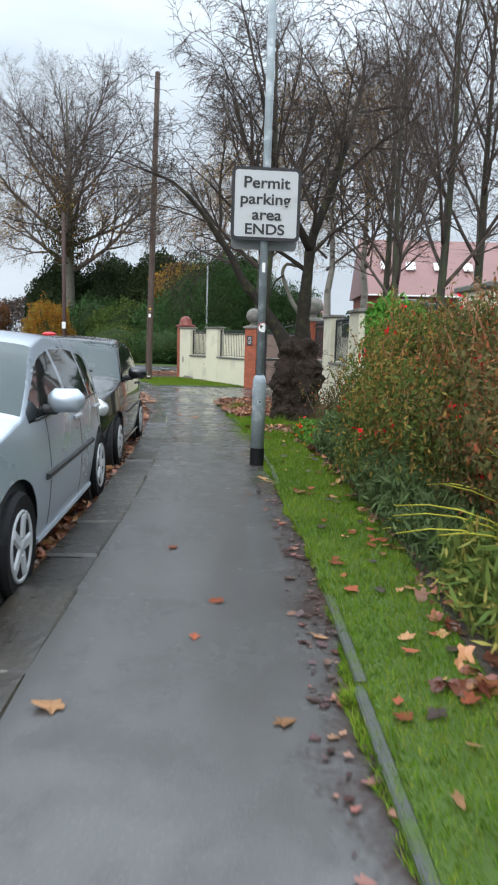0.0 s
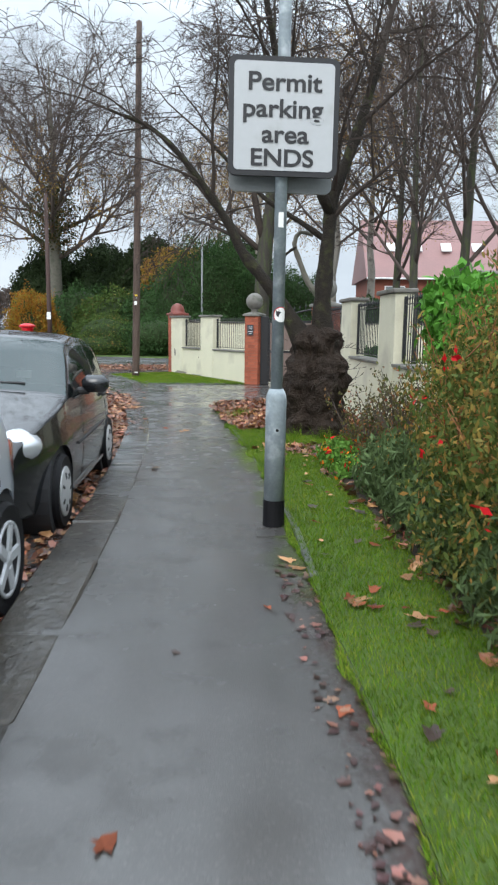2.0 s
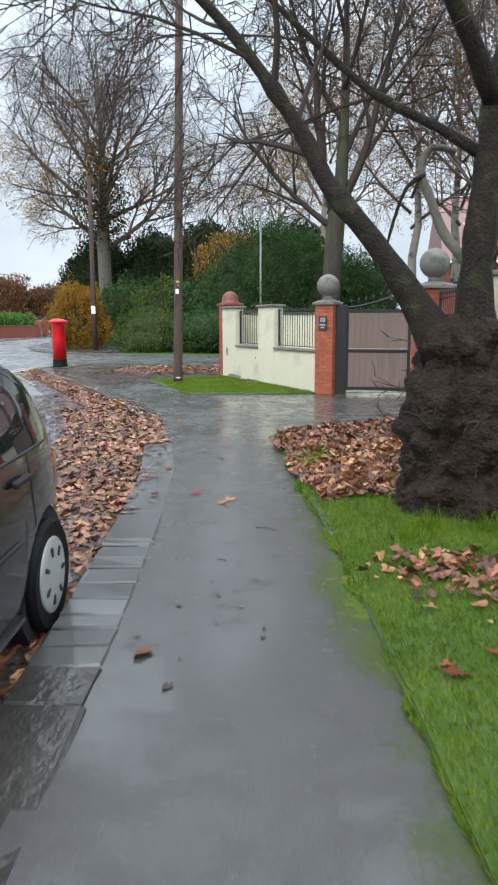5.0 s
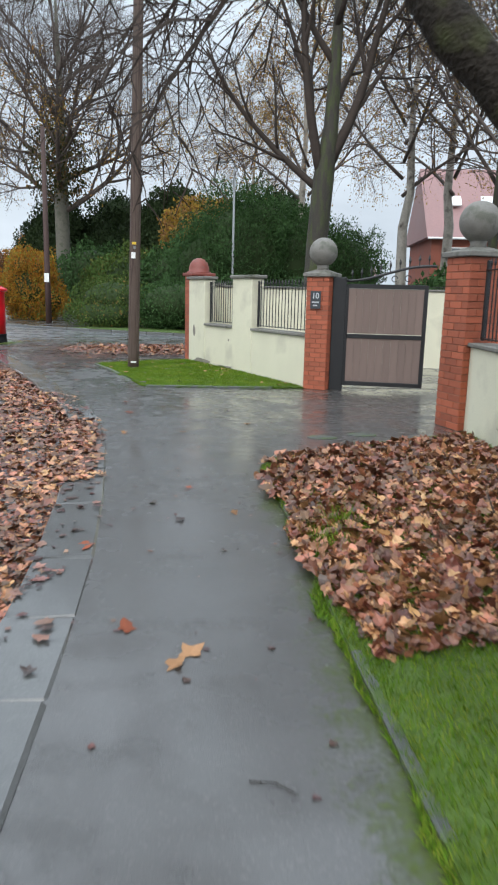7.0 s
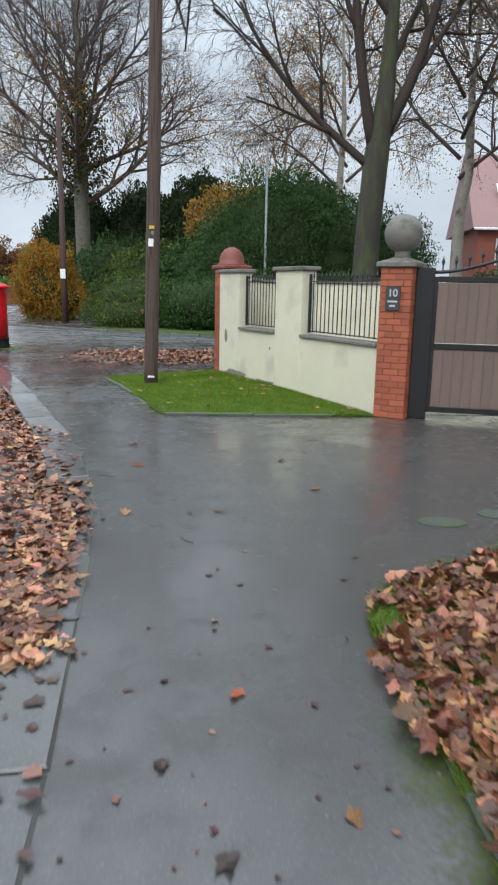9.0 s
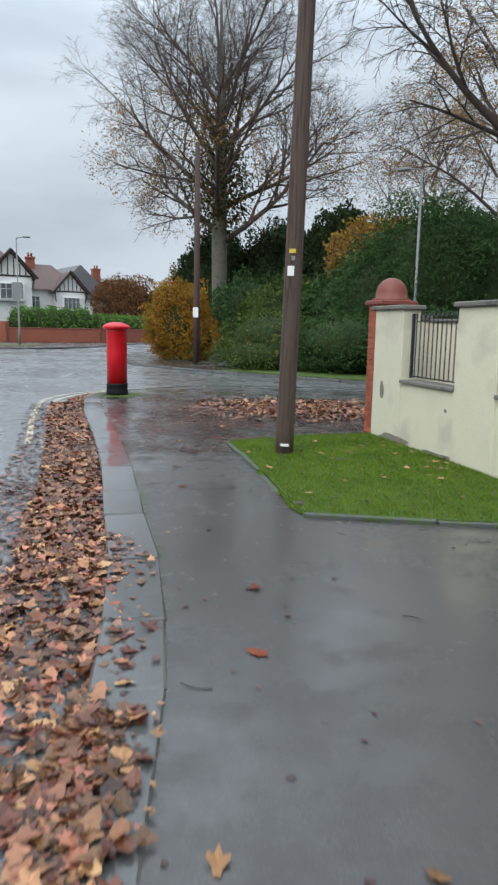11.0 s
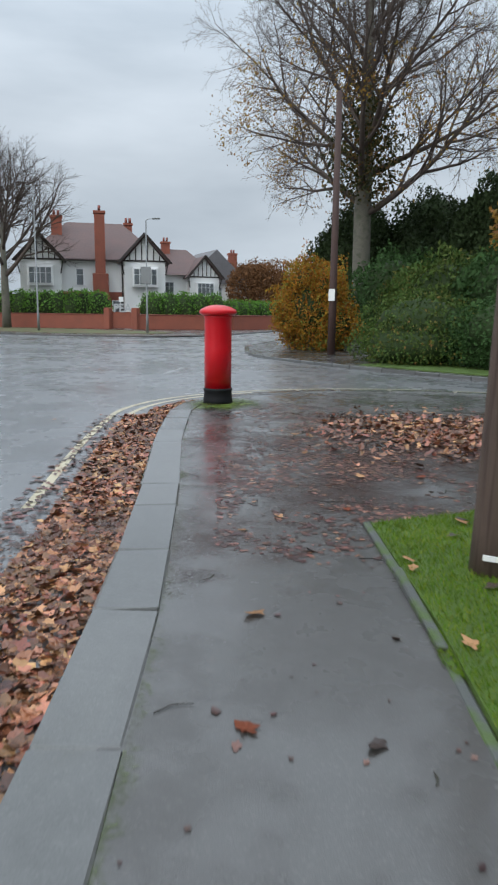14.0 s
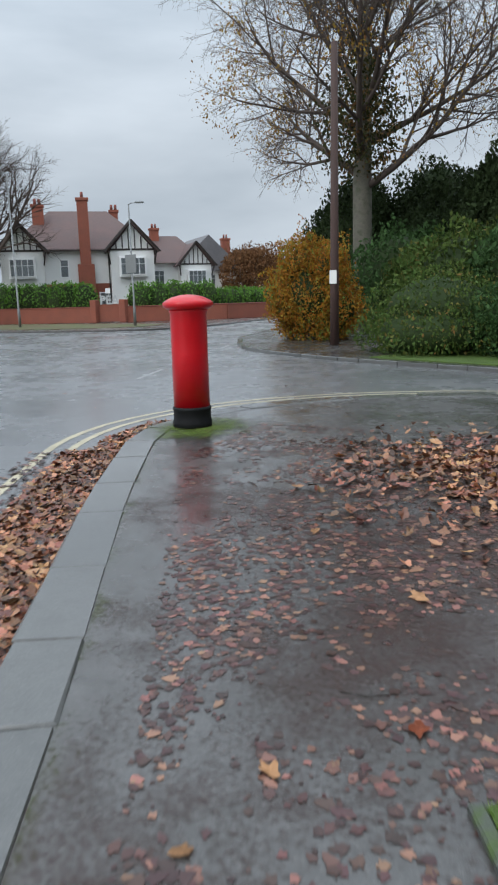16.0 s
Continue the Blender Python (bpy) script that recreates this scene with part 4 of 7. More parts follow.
street_lamp(pose(0.66, 43.5, 0, 0, 0, 160), 6.85, "grey steel street lamp behind the side road")
street_lamp(pose(-25.0, 61.3, 0, 0, 0, 20), 7.0, "grey steel street lamp before the houses")
street_lamp(pose(-33.0, 60.4, 0, 0, 0, 160), 9.3, "tall grey steel street lamp before the houses")
board_sign = part("lamp_sign", box(0.75, 0.03, 1.05, -25.0, 61.2, 3.1, 0.02), M["sign_back"])
tagged(board_sign, "grey back of a square sign on a lamp", "sign")


def covered(name, label, rows, cover, mat):
    """A thin sheet over a grid of points with its thickness stored point by point."""
    w = len(rows[0])
    V = [tuple(p) for r in rows for p in r]
    F = [(i * w + k, i * w + k + 1, (i + 1) * w + k + 1, (i + 1) * w + k) for i in range(len(rows) - 1) for k in range(w - 1)]
    ob = part(name, (V, F), mat)
    ob.data.attributes.new("cover", "FLOAT", "POINT").data.foreach_set("value", [c for r in cover for c in r])
    return tagged(ob, label, name, kind="stuff")


def edge_film(name, label, line, lo, hi, top, z, mat, seed):
    """A film beside a line, thickest at lo and gone at hi."""
    rows, cover = [], []
    for i, p in enumerate(line):
        t = (line[min(i + 1, len(line) - 1)] - line[max(i - 1, 0)]).normalized()
        swell = top * (0.75 + 0.7 * noise.noise((p.x * 0.9, p.y * 0.9, seed))) * min(1, i / 4, (len(line) - 1 - i) / 4)
        rows.append([(p.x - t.y * (lo + (hi - lo) * k / 6), p.y + t.x * (lo + (hi - lo) * k / 6), z) for k in range(7)])
        cover.append([swell * (1 - k / 6) ** 1.2 - 0.25 * k / 6 for k in range(7)])
    return covered(name, label, rows, cover, mat)


edge_film("moss", "thin green moss along the footway edge", [p for p in path_right if 8.2 < p.y], -0.02, 0.42, 0.75, 0.0035, M["moss"], 1)
edge_film("moss", "thin green moss along the driveway edge", drive_edge, -0.02, 0.5, 0.7, 0.0035, M["moss"], 2)
edge_film("moss", "thin green moss beside the kerb", [p for p in kerb_line if 20 < p.y < 31.6 and p.x < 0.3], 0.0, -0.17, 0.22, 0.0035, M["moss"], 3)
edge_film("stain", "damp brown leaf stains along the footway edge", [p for p in path_right if 0 < p.y < 9.5], -0.02, 0.36, 0.75, 0.004, M["stain"], 4)
gx, gy = np.linspace(-5.2, 0.6, 40), np.linspace(25.0, 33.5, 56)
spread_at = lambda x, y: 0.62 - 0.22 * abs(x + 1.9 + 0.22 * (29 - y)) - 0.10 * abs(y - 29.3) + 0.35 * noise.noise((x * 0.8, y * 0.8, 4))
covered("stain", "damp brown leaf stains on the footway corner", [[(x, y, 0.0025) for x in gx] for y in gy], [[spread_at(x, y) for x in gx] for y in gy], M["stain"])
gx, gy = np.linspace(-6.1, -4.6, 16), np.linspace(31.0, 33.1, 20)
covered("moss", "green moss at the foot of the post box", [[(x, y, 0.016) for x in gx] for y in gy], [[0.95 - 1.25 * math.hypot(x + 5.45, (y - 32.0) * 0.8) for x in gx] for y in gy], M["moss"])


# ---- trees ----
def grow(V, F, p, d, length, r, level, spec, rng):
    """One branch with its side branches. spec: a list, level by level, of (children, length ratio, angle, droop, crook, sides)."""
    kids, ratio, angle, droop, crook, sides = spec[level]
    n = max(3, min(9, int(length / (0.35 if level < 2 else 0.22)))) if sides > 3 else 3
    pts, rad = [p.copy()], [r]
    d = d.normalized()
    for i in range(n):
        d = (d + Vector((rng.uniform(-1, 1), rng.uniform(-1, 1), rng.uniform(-1, 1))) * crook + Vector((0, 0, droop))).normalized()
        pts.append(pts[-1] + d * (length / n))
        rad.append(r * (1 - 0.72 * (i + 1) / n))
    tube(pts, rad, sides, V, F)
    if level + 1 >= len(spec):
        return [pts[-1]]
    tips = []
    for k in range(kids):
        f = 0.22 + 0.78 * (k + rng.random()) / kids
        i = min(n - 1, int(f * n))
        q = pts[i].lerp(pts[i + 1], f * n - i)
        ax = (pts[i + 1] - pts[i]).normalized()
        side = ax.orthogonal().normalized()
        side.rotate(Matrix.Rotation(k * 2.4 + rng.uniform(-0.6, 0.6), 3, ax))
        a = radians(angle + rng.uniform(-14, 14))
        nd = ax * math.cos(a) + side * math.sin(a)
        tips += grow(V, F, q, nd, length * ratio * rng.uniform(0.65, 1.15) * (1.15 - 0.45 * f), max(rad[i] * 0.62, 0.006), level + 1, spec, rng)
    return tips + [pts[-1]]


LEAF_QUAD = ((-0.5, 0, 0), (0, -0.3, 0.06), (0.5, 0, 0), (0, 0.3, 0.06))


def leaves_at(points, size, rng, spread=0.15, flat=0.0, narrow=0.28):
    """A small folded leaf at each point."""
    pts = np.array([tuple(p) for p in points]).reshape(-1, 3)
    n = len(pts)
    g = np.random.RandomState(rng.randrange(10 ** 6))
    pts = pts + g.normal(0, spread, (n, 3))
    a = g.uniform(0, 2 * np.pi, n)
    t = g.uniform(-1, 1, n) * (1 - flat) * np.pi / 2
    u = np.stack([np.cos(a) * np.cos(t), np.sin(a) * np.cos(t), np.sin(t)], 1)
    w = np.cross(u, g.normal(0, 1, (n, 3)))
    w /= np.linalg.norm(w, axis=1)[:, None] + 1e-9
    s = size * g.uniform(0.6, 1.3, n)[:, None]
    V = np.stack([pts - u * s * 0.5, pts - w * s * narrow, pts + u * s * 0.5, pts + w * s * narrow], 1).reshape(-1, 3)
    F = np.arange(4 * n).reshape(-1, 4)
    return V.tolist(), F.tolist()


def tree(name, m, label, trunk, limbs, spec, seed, bark, twig, leaf=None, leaf_size=0.1, leaf_share=1.0, leaf_per=2, leaf_z=(0, 99), group=""):
    """trunk: (points, radii); limbs: (start, direction, length, radius) each grown by spec."""
    rng = random.Random(seed)
    top = thing(name, m, label, "tree", group)
    V, F = [], []
    tube(trunk[0], trunk[1], 14, V, F)
    part("trunk", (V, F), bark, top, smooth=True)
    tips = []
    V, F = [], []
    for p, d, length, r in limbs:
        tips += grow(V, F, Vector(p), Vector(d), length, r, 0, spec, rng)
    part("branch_work", (V, F), twig, top, "bare branches and twigs", smooth=True)
    if leaf:
        use = [p for p in tips if rng.random() < leaf_share and leaf_z[0] < p.z < leaf_z[1] and (leaf_share > 0.5 or noise.noise(p * 0.45) > 0.05)]
        part("crown", leaves_at([p for p in use for _ in range(leaf_per)], leaf_size, rng, leaf_size * 2.2), leaf, top, "sparse remaining leaves")
    return top, tips


def crown_limbs(rng, z0, z1, n, length, r, rise=0.5):
    out = []
    for i in range(n):
        f = (i + 0.5) / n
        a = i * 2.4 + rng.uniform(-0.4, 0.4)
        up = rise + 0.9 * f
        out.append(((0, 0, z0 + (z1 - z0) * f), (math.cos(a), math.sin(a), up), length * (1.05 - 0.35 * f) * rng.uniform(0.85, 1.1), r * (1.1 - 0.5 * f)))
    return out


rng = random.Random(7)
# the great tree across the side road
spec_big = [(9, 0.62, 40, 0.045, 0.09, 7), (7, 0.58, 40, 0.03, 0.13, 5), (6, 0.6, 38, 0.02, 0.18, 3), (5, 0.6, 38, -0.02, 0.2, 3), (0, 0, 0, -0.03, 0.2, 3)]
big_tree, big_tips = tree("street_tree", pose(-10.2, 57.5, 0), "great half bare tree with grey trunk and yellow leaves",
                          ([(0, 0, -0.1), (0, 0, 0.6), (0.1, 0, 3), (0.05, 0, 6.5), (0.2, 0, 10), (0.1, 0, 15), (0, 0, 19.5)], [0.62, 0.5, 0.44, 0.42, 0.26, 0.14, 0.03]),
                          crown_limbs(rng, 5.8, 15, 15, 8.6, 0.17, 0.35), spec_big, 11, M["grey_bark"], M["twig_light"], M["leaf_yellow"], 0.13, 0.42, 6, (0, 13))
dark = [Vector((rng.gauss(0.1, 1.2), rng.gauss(0, 1.2), rng.uniform(6.8, 13.2))) for _ in range(11000)]
part("ivy", leaves_at([p for p in dark if math.hypot(p.x, p.y) < 2.3 * (1 - abs(p.z - 9) / 5)], 0.19, rng, 0.28), M["leaf_ivy"], big_tree, "dark ivy clump on the trunk")

# garden tree beyond the cream wall
spec_mid = [(7, 0.58, 32, 0.08, 0.08, 7), (6, 0.6, 38, 0.03, 0.14, 5), (6, 0.62, 40, -0.05, 0.18, 3), (5, 0.65, 35, -0.10, 0.18, 3), (0, 0, 0, -0.14, 0.15, 3)]
garden_tree, _ = tree("garden_tree", pose(3.2, 32.7, 0), "tall bare tree with mossy trunk behind the garden wall",
                      ([(-0.05, 0, -0.1), (-0.05, 0, 1), (0, 0, 3), (0.1, 0, 4.6), (0.25, 0, 6), (0.35, 0.1, 9), (0.3, 0.1, 13.5)], [0.36, 0.31, 0.29, 0.29, 0.2, 0.12, 0.03]),
                      [((0.05, 0, 4.3), (-0.85, 0.05, 0.5), 4.8, 0.11), ((0.05, 0, 4.6), (-0.25, -0.1, 1), 6.5, 0.15), ((0.15, 0, 4.8), (0.5, 0, 1), 6.5, 0.16),
                       ((0.3, 0, 6.5), (0.5, 0.6, 0.8), 5.0, 0.1), ((0.3, 0, 7.5), (-0.6, 0.3, 0.9), 5.0, 0.1), ((0.3, 0, 8.5), (0.3, -0.7, 0.9), 4.5, 0.08), ((0.3, 0, 10), (-0.3, -0.4, 1), 4, 0.07)],
                      spec_mid, 23, M["mossy_trunk"], M["twig"], M["leaf_brown"], 0.07, 0.06, 1)

# gnarled street tree beside the footway
rng = random.Random(3)
V, F = [], []
prof = [(0, 0.46), (0.1, 0.39), (0.35, 0.34), (0.6, 0.35), (0.85, 0.37), (1.0, 0.34), (1.1, 0.27), (1.25, 0.25), (1.4, 0.22), (1.5, 0.08)]
V2 = []
rings, around = 84, 92
knobs = [(rng.uniform(0, 2 * math.pi), rng.uniform(0.12, 1.42), rng.uniform(0.05, 0.15), rng.uniform(0.035, 0.12)) for _ in range(70)]
for i in range(rings):
    z = -0.05 + 1.55 * i / (rings - 1)
    r0 = float(np.interp(z, [p[0] for p in prof], [p[1] for p in prof]))
    for k in range(around):
        a = 2 * math.pi * k / around
        q = (math.cos(a), math.sin(a), z)
        r = r0 * (1 + 0.10 * math.cos(2 * a + 0.6) + 0.09 * math.cos(5 * a + 1.5 * noise.noise((0, 0, z * 1.7))) + 0.16 * noise.noise((q[0] * 3, q[1] * 3, z * 1.4)))
        for ka, kz, size, high in knobs:
            off = (a - ka + math.pi) % (2 * math.pi) - math.pi
            d2 = ((off * 0.36) ** 2 + (z - kz) ** 2) / (size * size)
            if d2 < 4:
                r += high * math.exp(-2.2 * d2) * (1 - 0.6 * math.exp(-14 * d2))
        r += 0.05 * noise.noise((q[0] * 9, q[1] * 9, z * 9)) + 0.022 * noise.noise((q[0] * 22, q[1] * 22, z * 20))
        V2.append((r * math.cos(a), r * math.sin(a), z))
F2 = [(i * around + k, i * around + (k + 1) % around, (i + 1) * around + (k + 1) % around, (i + 1) * around + k) for i in range(rings - 1) for k in range(around)]
F2.append(tuple((rings - 1) * around + k for k in range(around)))
gnarled = thing("street_tree", pose(2.82, 14.75, 0), "gnarled dark pollarded street tree with burls and bare twigs", "tree")
part("trunk", (V2, F2), M["burl"], gnarled, "swollen burled trunk", smooth=True)
limb_l = smooth_line([(-0.12, 0, 1.2), (-0.38, 0.05, 1.62), (-0.68, 0.1, 2.05), (-1.0, 0.2, 2.45), (-1.17, 0.3, 2.8), (-1.5, 0.4, 3.3), (-1.85, 0.5, 3.75), (-2.25, 0.5, 4.1), (-2.8, 0.45, 4.3)], 0.16)
limb_r = smooth_line([(0.1, 0, 1.2), (0.07, 0, 1.7), (0.1, 0.02, 2.2), (0.14, 0.05, 2.7), (0.2, 0.1, 3.2), (0.5, 0.2, 4.0), (0.8, 0.3, 5.0)], 0.16)
limb_m = smooth_line([(0.13, 0.05, 2.6), (-0.2, 0.2, 2.85), (-0.62, 0.45, 3.15), (-1.0, 0.7, 3.55), (-1.6, 1.0, 4.2)], 0.2)
limb_k = smooth_line([(0.16, 0.05, 2.95), (-0.05, -0.1, 3.3), (-0.35, -0.3, 3.75), (-0.6, -0.5, 4.5), (-0.8, -0.7, 5.3)], 0.2)
limb_s = smooth_line([(0.05, 0.1, 1.85), (-0.1, 0.3, 2.1), (-0.2, 0.35, 2.35), (-0.28, 0.4, 2.6), (-0.2, 0.4, 2.76), (-0.02, 0.4, 2.72)], 0.08)
limb_v = smooth_line([(-0.26, 0.38, 2.55), (-0.4, 0.3, 2.45), (-0.5, 0.25, 2.2), (-0.56, 0.2, 1.98)], 0.08)
spec_gn = [(7, 0.6, 48, -0.02, 0.16, 5), (5, 0.6, 48, -0.05, 0.2, 4), (4, 0.62, 44, -0.10, 0.22, 3), (0, 0, 0, -0.16, 0.22, 3)]
VB, FB, tips = [], [], []
for nm, line, r0, r1 in (("limb", limb_l, 0.10, 0.018), ("limb", limb_r, 0.12, 0.055), ("limb", limb_m, 0.042, 0.02), ("limb", limb_k, 0.075, 0.03), ("limb", limb_s, 0.045, 0.026), ("limb", limb_v, 0.018, 0.01)):
    V, F = [], []
    k = len(line)
    flare = 0.1 if line in (limb_l, limb_r) else 0.0
    rad = [(r0 + (r1 - r0) * i / (k - 1) + flare * math.exp(-i / 1.6)) * (1 + 0.3 * noise.noise((i * 0.7, r0 * 90, 0)) + 0.45 * max(0, noise.noise((i * 0.45, r0 * 50, 4)) - 0.25)) for i in range(k)]
    tube(line, rad, 12, V, F)
    part(nm, (V, F), M["grey_bark"] if line is limb_s else M["bark"], gnarled, "pale crooked limb" if line is limb_s else "mossy dark limb", smooth=True)
    if line is limb_s or line is limb_v:
        continue
    for i in range(int(k * 0.4), k, 2):
        ax = (line[min(i + 1, k - 1)] - line[i - 1]).normalized()
        sd = ax.orthogonal().normalized()
        sd.rotate(Matrix.Rotation(i * 2.4 + rng.uniform(-0.5, 0.5), 3, ax))
        tips += grow(VB, FB, line[i], ax * 0.6 + sd * 0.8 + Vector((0, 0, 0.25)), rng.uniform(1.3, 2.3), rad[i] * 0.42, 0, spec_gn, rng)
    tips += grow(VB, FB, line[-1], line[-1] - line[-2], 1.6, rad[-1] * 0.8, 0, spec_gn, rng)
part("branch_work", (VB, FB), M["twig"], gnarled, "dense bare drooping twigs")
VB, FB = [], []
for i in range(46):
    a = rng.uniform(0, 6.28)
    p = Vector((0.42 * math.cos(a), 0.42 * math.sin(a), rng.uniform(0.2, 1.3)))
    grow(VB, FB, p, Vector((math.cos(a), math.sin(a), rng.uniform(-0.2, 0.9))), rng.uniform(0.1, 0.3), 0.005, 0, [(2, 0.6, 40, 0.05, 0.2, 3), (0, 0, 0, 0, 0.2, 3)], rng)
tagged(part("shoot_growth", (VB, FB), M["twig"], gnarled, "thin shoots on the burls"), kind="stuff")

# birches, and bare trees behind the garden
spec_birch = [(8, 0.5, 38, 0.0, 0.08, 5), (6, 0.6, 40, -0.08, 0.14, 4), (6, 0.7, 30, -0.22, 0.12, 3), (0, 0, 0, -0.3, 0.1, 3)]
birch, _ = tree("birch_tree", pose(6.8, 39.0, 0), "slender birch with drooping twigs and few yellow leaves",
                ([(0, 0, -0.1), (0.15, 0, 2), (0.1, 0, 4), (0.3, 0, 5.2), (0.2, 0, 8), (0.5, 0, 13)], [0.24, 0.2, 0.17, 0.15, 0.1, 0.02]),
                crown_limbs(random.Random(5), 4.8, 12.5, 13, 4.6, 0.07, 0.8), spec_birch, 31, M["birch"], M["twig_light"], M["leaf_yellow"], 0.09, 0.9, 3, group="birches")
for x, y, s, a in ((1.4, 62, 1.05, 40), (9.5, 42, 1.1, 120), (4.3, 50, 1.15, 200)):
    copy_thing(birch, pose(x, y, 0, 0, 0, a) @ Matrix.Scale(s, 4))
spec_bare = [(8, 0.6, 36, 0.03, 0.08, 5), (7, 0.58, 38, 0.02, 0.12, 4), (6, 0.6, 36, 0.0, 0.16, 3), (0, 0, 0, -0.02, 0.2, 3)]
bare, _ = tree("bare_tree", pose(9.5, 28.5, 0), "tall bare tree with dark upright limbs", ([(0, 0, -0.1), (0, 0, 2), (0.1, 0, 5), (0.2, 0, 9), (0.1, 0, 14)], [0.21, 0.17, 0.14, 0.09, 0.02]),
               crown_limbs(random.Random(9), 3, 13, 12, 5.6, 0.075, 1.2), spec_bare, 41, M["mossy_trunk"], M["twig_light"], M["leaf_brown"], 0.1, 0.2, 1, group="bare garden trees")
for x, y, s, a in ((11.8, 31, 1.1, 70), (7.4, 26.5, 0.8, 150), (13.5, 27, 1.15, 210), (9.2, 36, 1.0, 290), (16, 33, 1.2, 30), (-43, 66, 0.62, 60)):
    copy_thing(bare, pose(x, y, 0, 0, 0, a) @ Matrix.Scale(s, 4))
small_tree, _ = tree("verge_tree", pose(-39.4, 64.4, 0) @ Matrix.Scale(1.6, 4), "rounded bare tree on the verge before the houses", ([(0, 0, -0.1), (0, 0, 1), (0, 0, 2.4), (0, 0, 5.5)], [0.22, 0.19, 0.16, 0.05]),
                     crown_limbs(random.Random(19), 2.2, 5.2, 12, 4.4, 0.1, 0.9), spec_bare, 51, M["grey_bark"], M["twig_light"])


# ---- parked cars ----
def hatchback(m, label, L, half, top_line, axles, belt, paint, rim_mat, cowl, header, rear_from, b_pillars, glass_end, tyre_r, alloy):
    """A small hatchback, front towards -y. top_line: (y, height) along the middle; b_pillars: y ranges of the posts between side windows."""
    car = thing("car", m, label, "car", "parked cars")
    ys_t, zs_t = [p[0] for p in top_line], [p[1] for p in top_line]
    g_z = [0.15, 0.22, 0.40, 0.62, 0.9, 1.0, 1.2, 1.4, 1.55]
    g_w = [0.92, 0.955, 0.985, 1.0, 0.965, 0.93, 0.845, 0.735, 0.65]

    def plan(y):
        t = abs(y) / (L / 2)
        return half * (1 - (0.27 if y < 0 else 0.17) * t ** (5 if y < 0 else 7) - 0.03 * t ** 2)

    def side(y, z):
        return plan(y) * float(np.interp(z, g_z, g_w))

    def bottom(y):
        b = 0.19 + 0.05 * max(0, abs(y) - L * 0.42) / (L * 0.08)
        for a in axles:
            R = tyre_r + 0.075
            if abs(y - a) < R:
                b = max(b, tyre_r - 0.01 + math.sqrt(max(R * R - (y - a) ** 2, 0)))
        return b

    marks = sorted(set([round(v, 4) for v in np.linspace(-L / 2, L / 2, 40)] + [round(a + (tyre_r + 0.075) * math.sin(q), 4) for a in axles for q in np.linspace(-1.5707, 1.5707, 15)] +
                       [cowl, header, rear_from, glass_end] + [v for b in b_pillars for v in b]))
    ys = [v for i, v in enumerate(marks) if i == 0 or v - marks[i - 1] > 0.012 or v in (cowl, header, rear_from, glass_end)]
    NL, NU, NT = 9, 7, 8
    rows = []
    for y in ys:
        T = float(np.interp(y, ys_t, zs_t))
        zc = T - 0.055
        b = min(bottom(y), zc - 0.06)
        pts = []
        mid = min(belt + 0.02 * (y / L), zc - 0.005)
        for i in range(NL + 1):
            z = b + (max(mid, b + 0.02) - b) * i / NL
            pts.append((side(y, z), z))
        for i in range(1, NU + 1):
            z = pts[NL][1] + max(zc - pts[NL][1], 0.002 * i) * i / NU
            pts.append((side(y, z), z))
        x1, z1 = pts[-1]
        for i in range(1, NT + 1):
            q = math.pi / 2 * i / NT
            pts.append((x1 * (1 - (1 - math.cos(q)) ** 1.0) if i < NT else 0.0, z1 + (T - z1) * math.sin(q) ** 0.8 + 0.02 * (1 - math.cos(q))))
        rows.append(pts)
    n = NL + NU + NT + 1
    V = []
    for y, pts in zip(ys, rows):
        V += [(x, y, z) for x, z in pts] + [(-x, y, z) for x, z in pts]
    groups = {"body": [], "windscreen": [], "rear_window": [], "r": [], "l": []}
    for i in range(len(ys) - 1):
        y = (ys[i] + ys[i + 1]) / 2
        T = float(np.interp(y, ys_t, zs_t))
        post = any(b0 < y < b1 for b0, b1 in b_pillars)
        for s in (0, 1):
            o = s * n
            for k in range(n - 1):
                a, b = i * 2 * n + o + k, (i + 1) * 2 * n + o + k
                f = (a, b, b + 1, a + 1) if s == 0 else (a + 1, b + 1, b, a)
                key = "body"
                if NL <= k < NL + NU - 1 and cowl + 0.12 < y < glass_end and T - belt > 0.1 and not post and k >= NL:
                    key = "r" if s == 0 else "l"
                if k >= NL + NU + 1 and cowl + 0.03 < y < header:
                    key = "windscreen"
                if k >= NL + NU + 2 and y > rear_from and T > belt + 0.03:
                    key = "rear_window"
                groups[key].append(f)
    body = part("body", (V, groups["body"]), paint, car, smooth=True)
    for key, nm in (("windscreen", "windscreen"), ("rear_window", "rear_window"), ("r", "side_window"), ("l", "side_window")):
        if groups[key]:
            used = sorted({v for f in groups[key] for v in f})
            idx = {v: i for i, v in enumerate(used)}
            ob = part(nm, ([V[v] for v in used], [tuple(idx[v] for v in f) for f in groups[key]]), M["glass"] if nm == "windscreen" else M["glass_dark"], car, "reflecting car glass", smooth=True)
            ob.visible_shadow = False
    # floor, dashboard, seats
    part("cabin_floor", box(half * 1.75, L * 0.62, 0.3, 0, 0.15, 0.2), M["interior"], car)
    part("dashboard", box(half * 1.6, 0.35, 0.3, 0, cowl + 0.3, 0.62, 0.08), M["interior"], car)
    for x in (-0.36, 0.36):
        seat = part("seat", box(0.46, 0.16, 0.78, x, cowl + 1.25, 0.5, 0.06), M["interior"], car)
        part("headrest", box(0.25, 0.1, 0.17, x, cowl + 1.27, 1.2, 0.03), M["interior"], seat)
